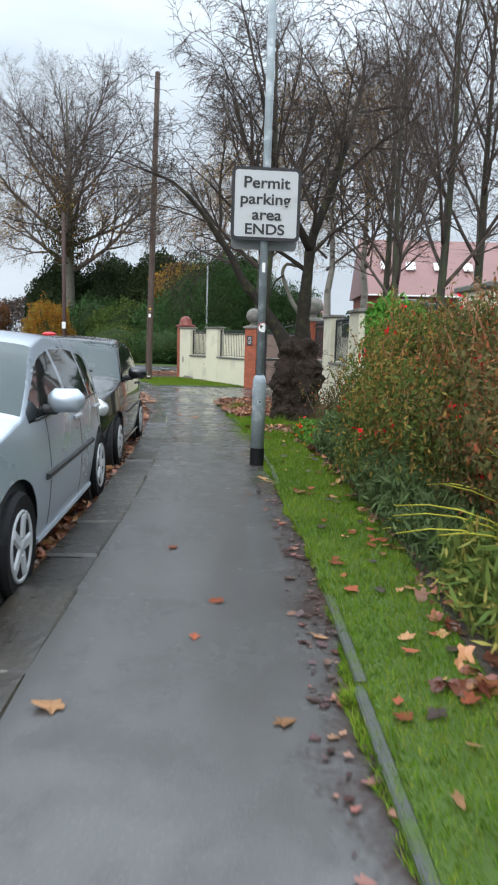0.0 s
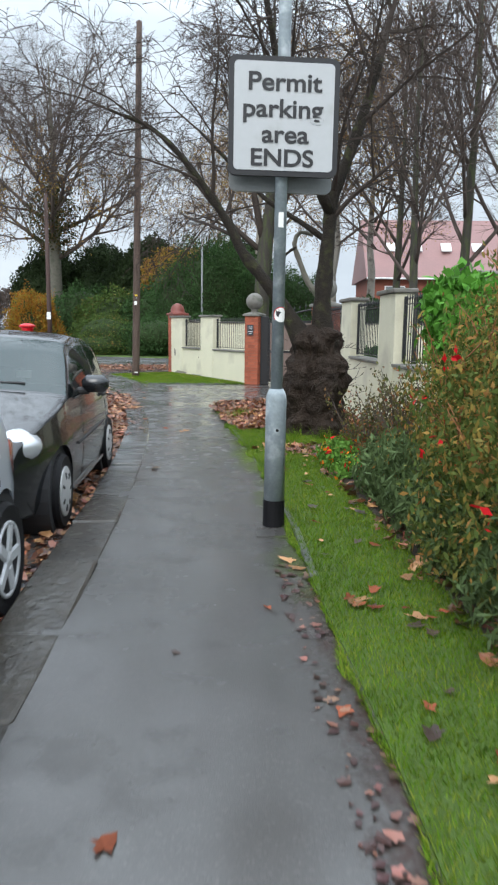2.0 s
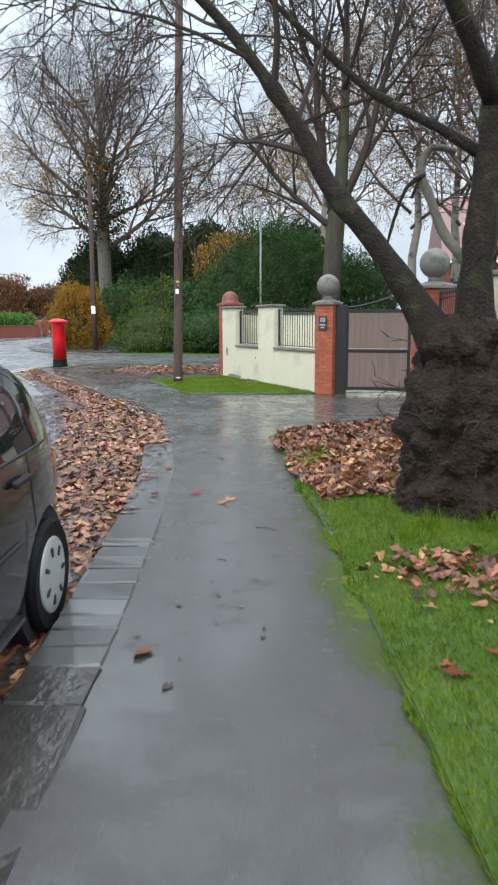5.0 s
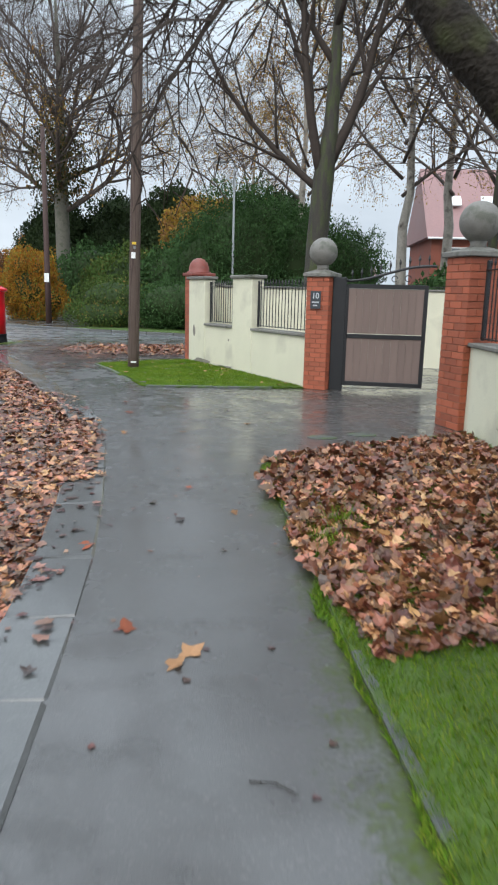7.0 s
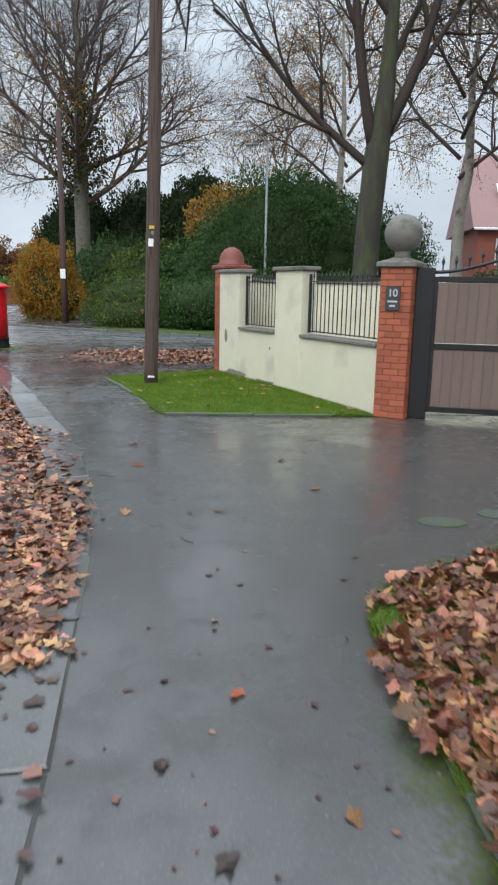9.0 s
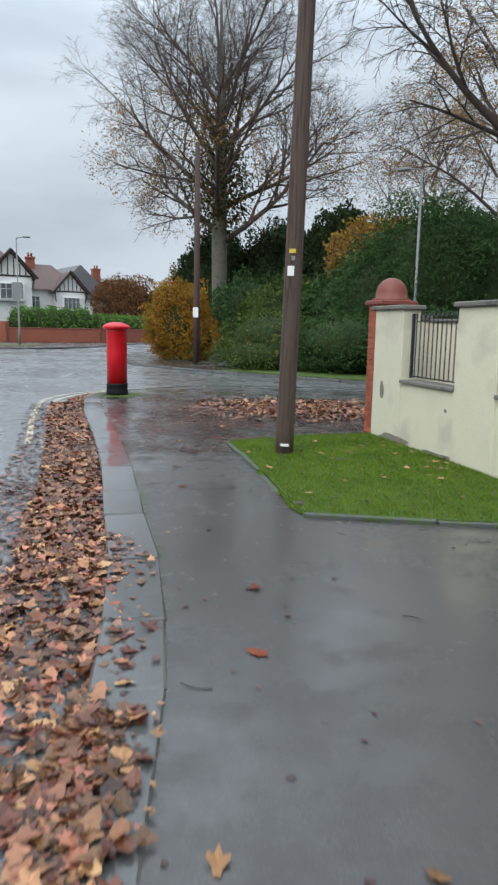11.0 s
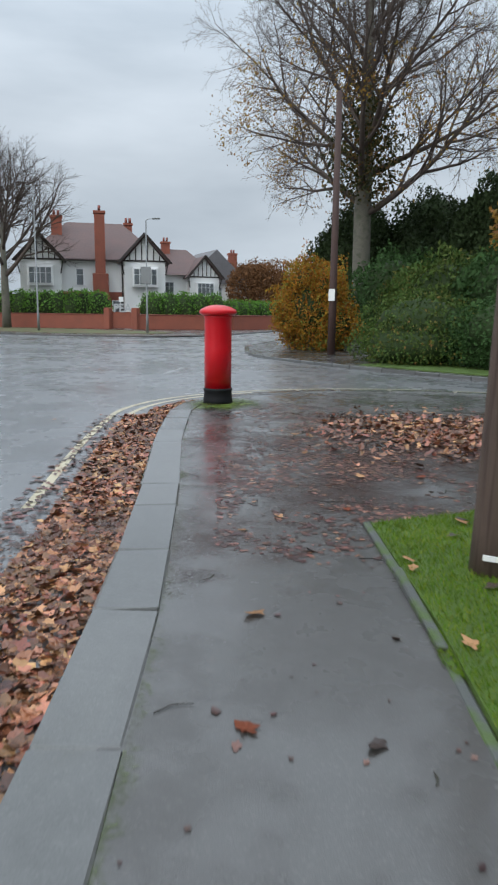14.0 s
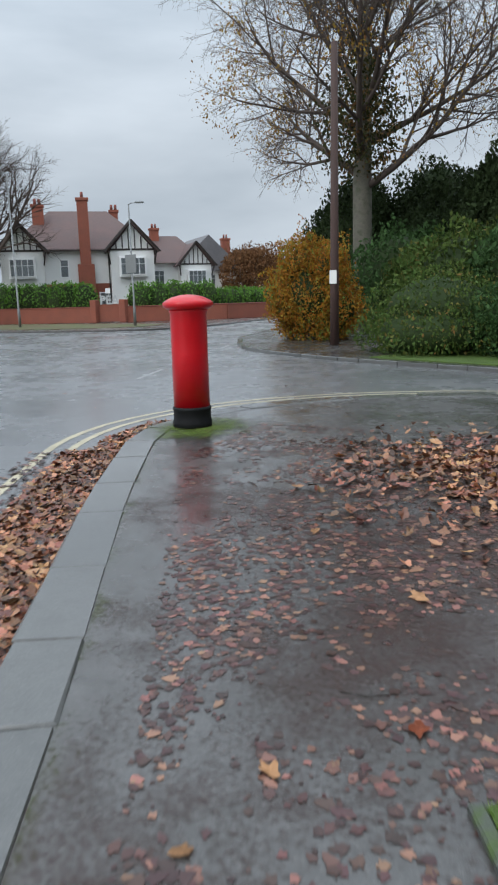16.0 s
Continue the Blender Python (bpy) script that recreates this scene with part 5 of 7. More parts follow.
    part("rear_bench", box(half * 1.4, 0.18, 0.7, 0, L / 2 - 0.75, 0.45, 0.06), M["interior"], car)
    # wheels
    tyre = lathe([(tyre_r * 0.63, -0.085), (tyre_r * 0.93, -0.095), (tyre_r, -0.07), (tyre_r, 0.07), (tyre_r * 0.93, 0.095), (tyre_r * 0.63, 0.085)], 40)
    tyre_me = bpy.data.meshes.new("tyre")
    tyre.to_mesh(tyre_me)
    tyre.free()
    tyre_me.materials.append(M["black"])
    for a in axles:
        for s in (1, -1):
            w = new("wheel")
            w.parent = car
            w.matrix_basis = pose(s * (half - 0.105), a, tyre_r, 0, 90 if s > 0 else -90, 0)
            part("tyre", tyre_me, None, w)
            R = tyre_r * 0.66
            part("rim", lathe([(R, 0.03), (R, 0.088), (R * 0.9, 0.09), (R * 0.86, 0.05), (R * 0.3, 0.035), (0, 0.035)] if alloy else [(R, 0.03), (R, 0.09), (R * 0.9, 0.098), (R * 0.7, 0.1), (R * 0.3, 0.108), (0, 0.11)], 36), M["plastic"] if alloy else rim_mat, w, "dark wheel well" if alloy else "dull silver wheel trim", smooth=True)
            ring = lathe([(R * 0.88, 0.07), (R * 0.9, 0.094), (R * 1.0, 0.096), (R * 1.02, 0.08)], 36)
            part("rim_lip", ring, rim_mat, w, "silver rim", smooth=True)
            part("hub", lathe([(R * 0.26, 0.04), (R * 0.26, 0.085), (R * 0.18, 0.098), (0, 0.1)], 20), rim_mat, w, smooth=True)
            for k in range(5 if alloy else 7):
                ang = k * 360 / (5 if alloy else 7)
                if alloy:
                    part("spoke", box(R * 0.36, R * 0.74, 0.035, 0, R * 0.55, 0.062, 0.012), rim_mat, w, at=pose(0, 0, 0, 0, 0, ang))
                else:
                    part("trim_slot", box(R * 0.12, R * 0.28, 0.012, 0, R * 0.66, 0.096, 0.004), M["plastic"], w, at=pose(0, 0, 0, 0, 0, ang))
        part("wheel_arch_liner", lathe([(tyre_r + 0.07, -half + 0.06), (tyre_r + 0.07, half - 0.06)], 24, m=pose(0, a, tyre_r, 0, 90, 0)), M["interior"], car)
    # mirrors, handles, strips, lamps
    for s in (1, -1):
        my, mz = cowl + 0.52, belt + 0.06
        sx = side(my, mz)
        mirror = part("wing_mirror", box(0.23, 0.11, 0.15, s * (sx + 0.15), my - 0.03, mz - 0.03, 0.045), paint if alloy else M["charcoal"], car, "rounded wing mirror", smooth=True)
        part("mirror_arm", box(0.14, 0.08, 0.06, s * (sx + 0.03), my + 0.01, mz - 0.05, 0.02), M["plastic"], mirror)
        strip_z = belt - 0.36
        pts = [(s * (side(y, strip_z) + 0.006), y, strip_z + 0.03 * (y - axles[0]) / L) for y in np.linspace(axles[0] + tyre_r + 0.22, axles[1] - tyre_r - 0.16, 16)]
        part("side_moulding", pipe(pts, 0.022 if alloy else 0.012, 6), M["plastic"], car, "dark side moulding")
        for hy in ([cowl + 1.32, axles[1] - 0.18] if alloy else [cowl + 1.62]):
            hz = belt - 0.1
            part("door_handle", box(0.03, 0.19, 0.035, s * (side(hy, hz) + 0.02), hy, hz, 0.01), M["chrome"] if alloy else M["plastic"], car)
        for y in ([cowl + 0.45, cowl + 1.45, axles[1] - 0.05] if alloy else [cowl + 0.42, cowl + 1.78]):
            pts = [(s * (side(y, z) + 0.0005), y + 0.06 * (z - 0.6), z) for z in np.linspace(max(0.26, bottom(y) + 0.03), belt, 8)]
            part("door_seam", pipe(pts, 0.0028, 4), M["plastic"], car)
        pts = [(s * (side(y, belt + 0.005) + 0.003), y, belt + 0.005 + 0.02 * y / L) for y in np.linspace(cowl + 0.25, glass_end, 14)]
        part("window_trim", pipe(pts, 0.009, 5), M["plastic"], car, "black window seal")
        pts = [(s * (side(y, 0.215) + 0.002), y, 0.215) for y in np.linspace(axles[0] + tyre_r + 0.1, axles[1] - tyre_r - 0.1, 10)]
        part("sill", pipe(pts, 0.02, 6), paint, car)
        e = bmesh.new()
        bmesh.ops.create_uvsphere(e, u_segments=18, v_segments=12, radius=1, matrix=pose(s * (half * 0.70), -L / 2 + 0.26, 0.70, 14, 0, s * 32) @ Matrix.Diagonal((0.17, 0.15, 0.115, 1)))
        part("headlight", e, M["lamp_lens"], car, "clear headlight", smooth=True)
        part("tail_light", box(0.05, 0.12, 0.22, s * (side(L / 2 - 0.16, belt - 0.1) - 0.015), L / 2 - 0.15, belt - 0.3, 0.02), M["lamp_amber"], car, "red tail light", smooth=True)
    part("grille", box(half * 0.9, 0.06, 0.14, 0, -L / 2 + 0.02, 0.5, 0.02), M["plastic"], car)
    part("bumper_strip", box(half * 1.1, 0.05, 0.1, 0, -L / 2 + 0.0, 0.3, 0.02), M["plastic"], car)
    part("number_plate", box(0.5, 0.012, 0.11, 0, -L / 2 - 0.02, 0.42, 0.003), M["paper"], car, "white number plate")
    part("number_plate", box(0.5, 0.012, 0.11, 0, L / 2 + 0.006, 0.6, 0.003), M["yellow_tag"], car, "yellow number plate")
    z_w = float(np.interp(cowl + 0.12, ys_t, zs_t))
    part("wiper", pipe([(-0.45, cowl + 0.02, z_w - 0.03), (0.1, cowl + 0.1, z_w - 0.005), (0.42, cowl + 0.09, z_w - 0.012)], 0.012, 6), M["plastic"], car)
    if not alloy:
        part("permit", box(0.12, 0.006, 0.09, half * 0.42, header - 0.30, belt + 0.06), M["paper"], car, "white paper permit behind the windscreen", at=pose(0, 0, 0))
    return car


hatchback(pose(-0.45, 7.35, ROAD_Z, 0, 0, 0.0), "silver five door hatchback with alloy wheels parked at the kerb", 3.99, 0.86,
          [(-1.995, 0.60), (-1.97, 0.70), (-1.85, 0.80), (-1.6, 0.885), (-1.3, 0.955), (-0.98, 1.02), (-0.35, 1.355), (-0.12, 1.43), (0.25, 1.485), (0.8, 1.475), (1.3, 1.415), (1.55, 1.34), (1.75, 1.14), (1.86, 1.0), (1.95, 0.85), (1.995, 0.62)],
          (-1.19, 1.385), 0.95, M["silver"], M["chrome"], -0.98, -0.16, 1.5, ((0.17, 0.25), (1.02, 1.07)), 1.42, 0.305, True)
hatchback(pose(-0.47, 11.47, ROAD_Z, 0, 0, 0.6), "charcoal three door hatchback with dull wheel trims parked at the kerb", 3.53, 0.815,
          [(-1.765, 0.58), (-1.745, 0.68), (-1.62, 0.79), (-1.35, 0.875), (-1.0, 0.945), (-0.76, 1.0), (-0.22, 1.345), (-0.02, 1.415), (0.35, 1.46), (0.9, 1.43), (1.28, 1.35), (1.42, 1.27), (1.58, 1.04), (1.66, 0.92), (1.735, 0.8), (1.765, 0.6)],
          (-1.09, 1.23), 0.93, M["charcoal"], M["chrome_dull"], -0.76, -0.06, 1.36, ((0.62, 0.72),), 1.36, 0.285, False)


# ---- hedges, shrubs, far trees ----
def blob_points(n, blobs, rng, lump=0.22, freq=1.3, shell=0.35):
    """Points near the surfaces of lumpy ellipsoids ((x, y, z), (rx, ry, rz)), none under the ground."""
    out = []
    g = np.random.RandomState(rng.randrange(10 ** 6))
    areas = np.array([b[1][0] * b[1][1] + b[1][0] * b[1][2] + b[1][1] * b[1][2] for b in blobs])
    for (c, r), share in zip(blobs, areas / areas.sum()):
        d = g.normal(0, 1, (int(n * share * 1.4), 3))
        d /= np.linalg.norm(d, axis=1)[:, None]
        k = 1 - shell * g.uniform(0, 1, len(d)) ** 2
        for v, f in zip(d, k):
            q = 1 + lump * noise.noise((v[0] * r[0] * freq + c[0] * 3, v[1] * r[1] * freq + c[1], v[2] * r[2] * freq)) + 0.5 * lump * noise.noise((v[0] * r[0] * freq * 3, v[1] * r[1] * freq * 3 + c[0], v[2] * r[2] * freq * 3))
            z = c[2] + v[2] * r[2] * f * q
            if z > 0.03:
                out.append((c[0] + v[0] * r[0] * f * q, c[1] + v[1] * r[1] * f * q, z))
    return out


# shrunken solid ellipsoids that fill a shrub
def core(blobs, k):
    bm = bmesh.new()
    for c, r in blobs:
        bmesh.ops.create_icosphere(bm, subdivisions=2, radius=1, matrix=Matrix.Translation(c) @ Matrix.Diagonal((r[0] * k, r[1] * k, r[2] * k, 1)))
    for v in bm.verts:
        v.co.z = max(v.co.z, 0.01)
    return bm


def shrub(name, m, label, category, blobs, n, leaf, size, seed, inner=0.72, stems=0, lump=0.22, freq=1.3, flat=0.0, group="", extra=(), narrow=0.28, stem="twig_light"):
    rng = random.Random(seed)
    top = thing(name, m, label, category, group)
    part("foliage", leaves_at(blob_points(n, blobs, rng, lump, freq), size, rng, size * 0.4, flat, narrow), leaf, top)
    # added solid core, its dark colour stands in for shade between the leaves
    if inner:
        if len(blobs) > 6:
            tagged(part("inner_growth", core(blobs, inner), M["leaf_dark"], top, "dark core coloured like the shaded inside", smooth=True), kind="stuff")
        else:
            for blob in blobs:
                part("inner_growth", core([blob], inner), M["leaf_dark"], top, "dark core coloured like the shaded inside", smooth=True)
    if stems:
        V, F = [], []
        for _ in range(stems):
            c, r = rng.choice(blobs)
            a, q = rng.uniform(0, 6.28), rng.uniform(0.3, 1.08)
            p = Vector((c[0] + 0.15 * r[0] * math.cos(a), c[1] + 0.15 * r[1] * math.sin(a), 0))
            e = Vector((c[0] + r[0] * q * math.cos(a), c[1] + r[1] * q * math.sin(a), c[2] + r[2] * rng.uniform(0.2, 1.08)))
            tube([p, p.lerp(e, 0.5) + Vector((0, 0, 0.12)), e], [0.008, 0.006, 0.003], 4, V, F)
        tagged(part("stem_growth", (V, F), M[stem], top, "thin stems"), kind="stuff")
    if stems > 20:
        # long shoots with leaves that break the outline
        pts = []
        V, F = [], []
        for _ in range(stems // 2):
            c, r = rng.choice(blobs)
            a, q = rng.uniform(0, 6.28), rng.uniform(0.5, 0.9)
            p = Vector((c[0] + r[0] * q * math.cos(a), c[1] + r[1] * q * math.sin(a), c[2] + r[2] * 0.55))
            e = p + Vector((rng.uniform(-0.25, 0.25), rng.uniform(-0.3, 0.3), rng.uniform(0.2, 0.5)))
            tube([p, p.lerp(e, 0.6) + Vector((0, 0, 0.05)), e], [0.005, 0.004, 0.002], 4, V, F)
            pts += [p.lerp(e, k / 12) for k in range(2, 13) for _ in range(2)]
        tagged(part("shoot_growth", (V, F), M[stem], top, "thin arching shoots"), kind="stuff")
        part("shoot_foliage", leaves_at(pts, size, rng, size * 0.6, flat, narrow), leaf, top)
    for nm, cnt, mat, sz, lab in extra:
        pts = blob_points(cnt, blobs, rng, lump, freq, 0.08)
        part(nm, leaves_at([p for p in pts for _ in range(5)], sz, rng, sz * 0.6), mat, top, lab)
    return top


# planted bed beside the verge
shrub("shrub", pose(3.35, 8.7, 0), "dense green shrub with red flowers over the wall", "shrub",
      [((0, 0, 0.75), (0.62, 1.5, 0.85)), ((0.15, -1.2, 0.75), (0.55, 0.9, 0.85)), ((0.1, 1.3, 0.7), (0.55, 0.8, 0.62)), ((0.1, 0.3, 1.25), (0.5, 0.8, 0.5)), ((-0.2, -0.3, 0.5), (0.5, 1.2, 0.5))],
      46000, M["leaf_green"], 0.046, 101, 0.5, 190, 0.75, 2.0, narrow=0.2, stem="rust_stem", extra=(("flower", 75, M["flower_red"], 0.065, "red flower cluster"),))
shrub("shrub", pose(3.5, 6.6, 0), "tall mixed green shrub in the bed", "shrub",
      [((0, 0, 0.8), (0.55, 1.1, 0.95)), ((0.1, 0.6, 1.25), (0.45, 0.7, 0.5)), ((-0.1, -0.8, 0.7), (0.5, 0.8, 0.8))], 32000, M["leaf_dusky"], 0.045, 103, 0.5, 130, 0.75, 2.0, narrow=0.2, stem="rust_stem",
      extra=(("flower", 20, M["flower_red"], 0.06, "red flower cluster"),))
shrub("shrub", pose(2.98, 7.6, 0), "low blue green leafy plant at the bed edge", "shrub", [((0, 0, 0.2), (0.3, 1.0, 0.33)), ((0.1, 1.2, 0.2), (0.3, 0.8, 0.36)), ((0.05, -1.0, 0.15), (0.26, 0.6, 0.26))], 13000, M["leaf_blue"], 0.11, 105, 0.5, 0, 0.5, 2.4, narrow=0.09)
shrub("shrub", pose(3.0, 9.8, 0), "low blue green leafy plant with dry stems", "shrub", [((0, 0, 0.25), (0.3, 0.9, 0.36)), ((0, 1.0, 0.2), (0.28, 0.6, 0.3))], 9000, M["leaf_blue"], 0.09, 107, 0.5, 14, 0.5, 2.4, narrow=0.12)
shrub("laurel_bush", pose(3.72, 11.2, 0), "glossy bright green laurel bush against the wall", "shrub", [((0, 0, 1.35), (0.36, 0.62, 0.5)), ((-0.05, 0.25, 1.68), (0.28, 0.4, 0.25))], 3000, M["leaf_laurel"], 0.13, 109, 0.7, 16, 0.25, 1.6)
shrub("shrub", pose(3.1, 12.1, 0), "thin grey pink twiggy shrub", "shrub", [((0.1, 0, 0.26), (0.32, 0.6, 0.3)), ((0, 0.6, 0.2), (0.28, 0.4, 0.24)), ((0.15, -0.8, 0.4), (0.34, 0.55, 0.44))], 3600, M["leaf_dusky"], 0.04, 111, 0.0, 160, 0.35, 2.2)
shrub("bedding_plant", pose(2.75, 12.2, 0), "low bedding plants with orange and red flowers", "plant", [((0, 0, 0.08), (0.18, 0.6, 0.2))], 1500, M["leaf_hedge"], 0.06, 113, 0.5, 0, 0.3, 3,
      extra=(("flower", 20, M["flower_orange"], 0.05, "orange flower"), ("flower", 14, M["flower_red"], 0.055, "red flower")))
shrub("shrub", pose(2.95, 5.6, 0), "low green plant at the bed edge", "shrub", [((0, 0, 0.14), (0.25, 0.6, 0.28))], 4200, M["leaf_fern"], 0.13, 114, 0.4, 0, 0.5, 2.4, narrow=0.09)
shrub("shrub", pose(3.55, 4.2, 0), "dense green shrub in the bed", "shrub", [((0, 0, 0.7), (0.5, 1.4, 0.8)), ((0, -2, 0.7), (0.5, 1.6, 0.8))], 9000, M["leaf_green"], 0.07, 116, 0.72, 20)


def flax(m, seed, n, length):
    rng = random.Random(seed)
    top = thing("flax_plant", m, "yellow green flax plant with long arching blades", "plant")
    for k in range(n):
        a, lean, ln = rng.uniform(0, 6.28), rng.uniform(0.25, 1.0), length * rng.uniform(0.6, 1.1)
        V, F = [], []
        for i in range(8):
            f = i / 7
            r = 0.05 + ln * (lean * f ** 1.2) * 0.9
            z = ln * (f - 0.55 * lean * f * f * 1.25)
            w = 0.023 * math.sin(math.pi * min(1, 0.25 + 0.75 * f)) + 0.002
            px, py = -math.sin(a) * w, math.cos(a) * w
            V += [(r * math.cos(a) + px, r * math.sin(a) + py, max(z, 0.03)), (r * math.cos(a), r * math.sin(a), max(z - 0.006, 0.025)), (r * math.cos(a) - px, r * math.sin(a) - py, max(z, 0.03))]
        for i in range(7):
            F += [(3 * i, 3 * i + 1, 3 * i + 4, 3 * i + 3), (3 * i + 1, 3 * i + 2, 3 * i + 5, 3 * i + 4)]
        part("blade", (V, F), M["leaf_flax"], top)
    return top


flax(pose(3.42, 5.7, 0), 61, 90, 1.3)
flax(pose(2.95, 7.0, 0), 62, 30, 0.45)

# across the side road
hline = offset_line(hedge_kerb, -2.7)
hx = [p for p in hline if -7.4 < p.x < 16]
for i in range(0, len(hx) - 3, 4):
    p = hx[i]
    warm = -7.5 < p.x < -4.2
    shrub("hedge_shrub", pose(p.x, p.y, 0, 0, 0, i * 37), "mixed green hedge shrub with browning leaves" if warm else "clipped dark green hedge shrub", "hedge",
          [((0, 0, 1.0), (1.8, 1.7, 1.05 + 0.1 * (i % 3))), ((0.3, -0.4, 0.5), (1.9, 1.7, 0.8))], 9000, M["leaf_mixed"] if warm else M["leaf_conifer"], 0.10, 200 + i, 0.8, 0, 0.3 if warm else 0.14, 1.3, group="hedge across the side road")
shrub("beech_bush", pose(-9.5, 48.5, 0), "rounded orange brown beech bush beside the pole", "shrub",
      [((0, 0, 1.6), (1.3, 1.4, 1.6)), ((-0.4, 0.2, 2.5), (0.95, 1.1, 1.0)), ((0.75, 0.3, 1.0), (0.95, 1.1, 1.05)), ((0.5, -0.2, 2.3), (0.7, 0.8, 0.9)), ((-0.9, 0, 1.4), (0.7, 0.9, 1.2))], 24000, M["leaf_orange"], 0.10, 301, 0.66, 60, 0.7, 1.3)
shrub("hedge_shrub", pose(-9.9, 50.2, 0), "dark green shrub behind the beech bush", "hedge", [((0, 0, 1.2), (1.2, 2.2, 1.6))], 5000, M["leaf_conifer"], 0.15, 303, 0.8)
shrub("conifer_clump", pose(1.2, 46.0, 0), "broad dense dark green conifer clump", "conifer",
      [((0, 0, 3.0), (2.9, 2.4, 3.2)), ((-1.7, -0.4, 2.2), (2.0, 1.9, 2.4)), ((2.3, 0.3, 2.8), (2.2, 2.2, 2.9)), ((0.6, 0, 4.4), (1.9, 1.8, 1.6)), ((4.6, 0.5, 2.2), (2.0, 2.0, 2.6))], 80000, M["leaf_conifer"], 0.15, 305, 0.78, 0, 0.42, 0.9, narrow=0.16)
shrub("yellowing_tree", pose(-1.2, 50.5, 0), "rounded tree with yellow brown leaves behind the conifers", "tree", [((0, 0, 4.4), (1.9, 1.8, 2.0)), ((1.2, 0.4, 4.9), (1.4, 1.4, 1.4))], 6000, M["leaf_yellow"], 0.2, 307, 0.7, 30, 0.3, 0.8)
for i, (x, y, r, h) in enumerate(((-12.4, 64, 2.6, 7.6), (-8.6, 66, 3.0, 8.4), (-5.2, 62, 2.6, 7.4), (-2.4, 60, 2.6, 7.2), (-3.4, 55.5, 1.8, 7.6), (2.8, 58, 3.0, 7.8))):
    shrub("evergreen_tree", pose(x, y, 0), "dark evergreen tree behind the hedge", "conifer",
          [((0, 0, h * 0.45), (r, r, h * 0.48)), ((0.5, 0, h * 0.78), (r * 0.6, r * 0.6, h * 0.25)), ((-0.9, 0.2, h * 0.62), (r * 0.62, r * 0.6, h * 0.25))], 13000, M["leaf_dark"], 0.22, 320 + i, 0.78, 0, 0.32, 0.7, group="dark evergreens")
for i, (x, y, r, h, leaf) in enumerate(((-4.9, 51.5, 2.0, 3.9, "leaf_mixed"), (-6.6, 54.0, 1.5, 3.4, "leaf_mixed"), (-2.2, 49.5, 2.1, 4.2, "leaf_conifer"), (-8.0, 56.0, 2.4, 4.4, "leaf_conifer"))):
    shrub("shrub", pose(x, y, 0), "overgrown garden shrub with yellow tinged leaves" if leaf == "leaf_yellow" else "overgrown dark green garden shrub", "shrub",
          [((0, 0, h * 0.5), (r, r, h * 0.5))], 4200, M[leaf], 0.2, 340 + i, 0.78, 0, 0.3, 0.9)
# far down the road
for i, (x, y, s, leaf) in enumerate(((-31.5, 94, 1.0, "leaf_brown"), (-28.5, 97, 0.85, "leaf_brown"), (-26.0, 99, 1.0, "twig_light"), (-35.5, 99, 1.1, "leaf_brown"), (-23, 112, 1.3, "twig_light"), (-38, 112, 1.3, "leaf_brown"), (-17, 108, 1.3, "leaf_dark"), (-14, 95, 1.2, "leaf_dark"))):
    shrub("distant_tree", pose(x, y, 0), "distant brown leaved tree down the road" if leaf != "leaf_dark" else "distant dark evergreen tree", "tree",
          [((0, 0, 3.2 * s), (3.0 * s, 2.6 * s, 2.9 * s)), ((1.2 * s, 0, 4.6 * s), (1.8 * s, 1.8 * s, 1.9 * s)), ((-1.4 * s, 0, 4.2 * s), (1.8 * s, 1.8 * s, 1.9 * s))], 3600, M[leaf], 0.3, 360 + i, 0.0, 60, 0.4, 0.6, group="distant trees")
# inside the garden
for i, (x, y, r, h) in enumerate(((5.6, 23.0, 0.7, 0.9), (6.8, 30, 1.4, 2.4), (9.5, 31, 1.6, 2.8), (12.5, 33, 2.0, 3.2), (16, 36, 2.5, 3.6))):
    shrub("shrub", pose(x, y, 0), "dark green garden shrub behind the wall", "shrub", [((0, 0, h * 0.5), (r, r, h * 0.55))], 3500, M["leaf_conifer"], 0.14, 380 + i, 0.78)


# ---- houses ----
def house_window(parent, x, z, w, h, lights, depth=0.08):
    """A framed window on the face y = 0, looking to -y."""
    win = part("window", box(w, depth, h, x, -depth / 2 + 0.02, z, 0.01), M["white_frame"], parent, "white framed window")
    n = lights
    for i in range(n):
        pw = (w - 0.1) / n - 0.06
        for (z0, hh) in ((z + 0.06, h * 0.62 - 0.08), (z + h * 0.62 + 0.02, h * 0.38 - 0.09)):
            part("pane", box(pw, 0.012, hh, x - w / 2 + 0.05 + (w - 0.1) * (i + 0.5) / n, -depth + 0.018, z0), M["pane"], win)
    return win


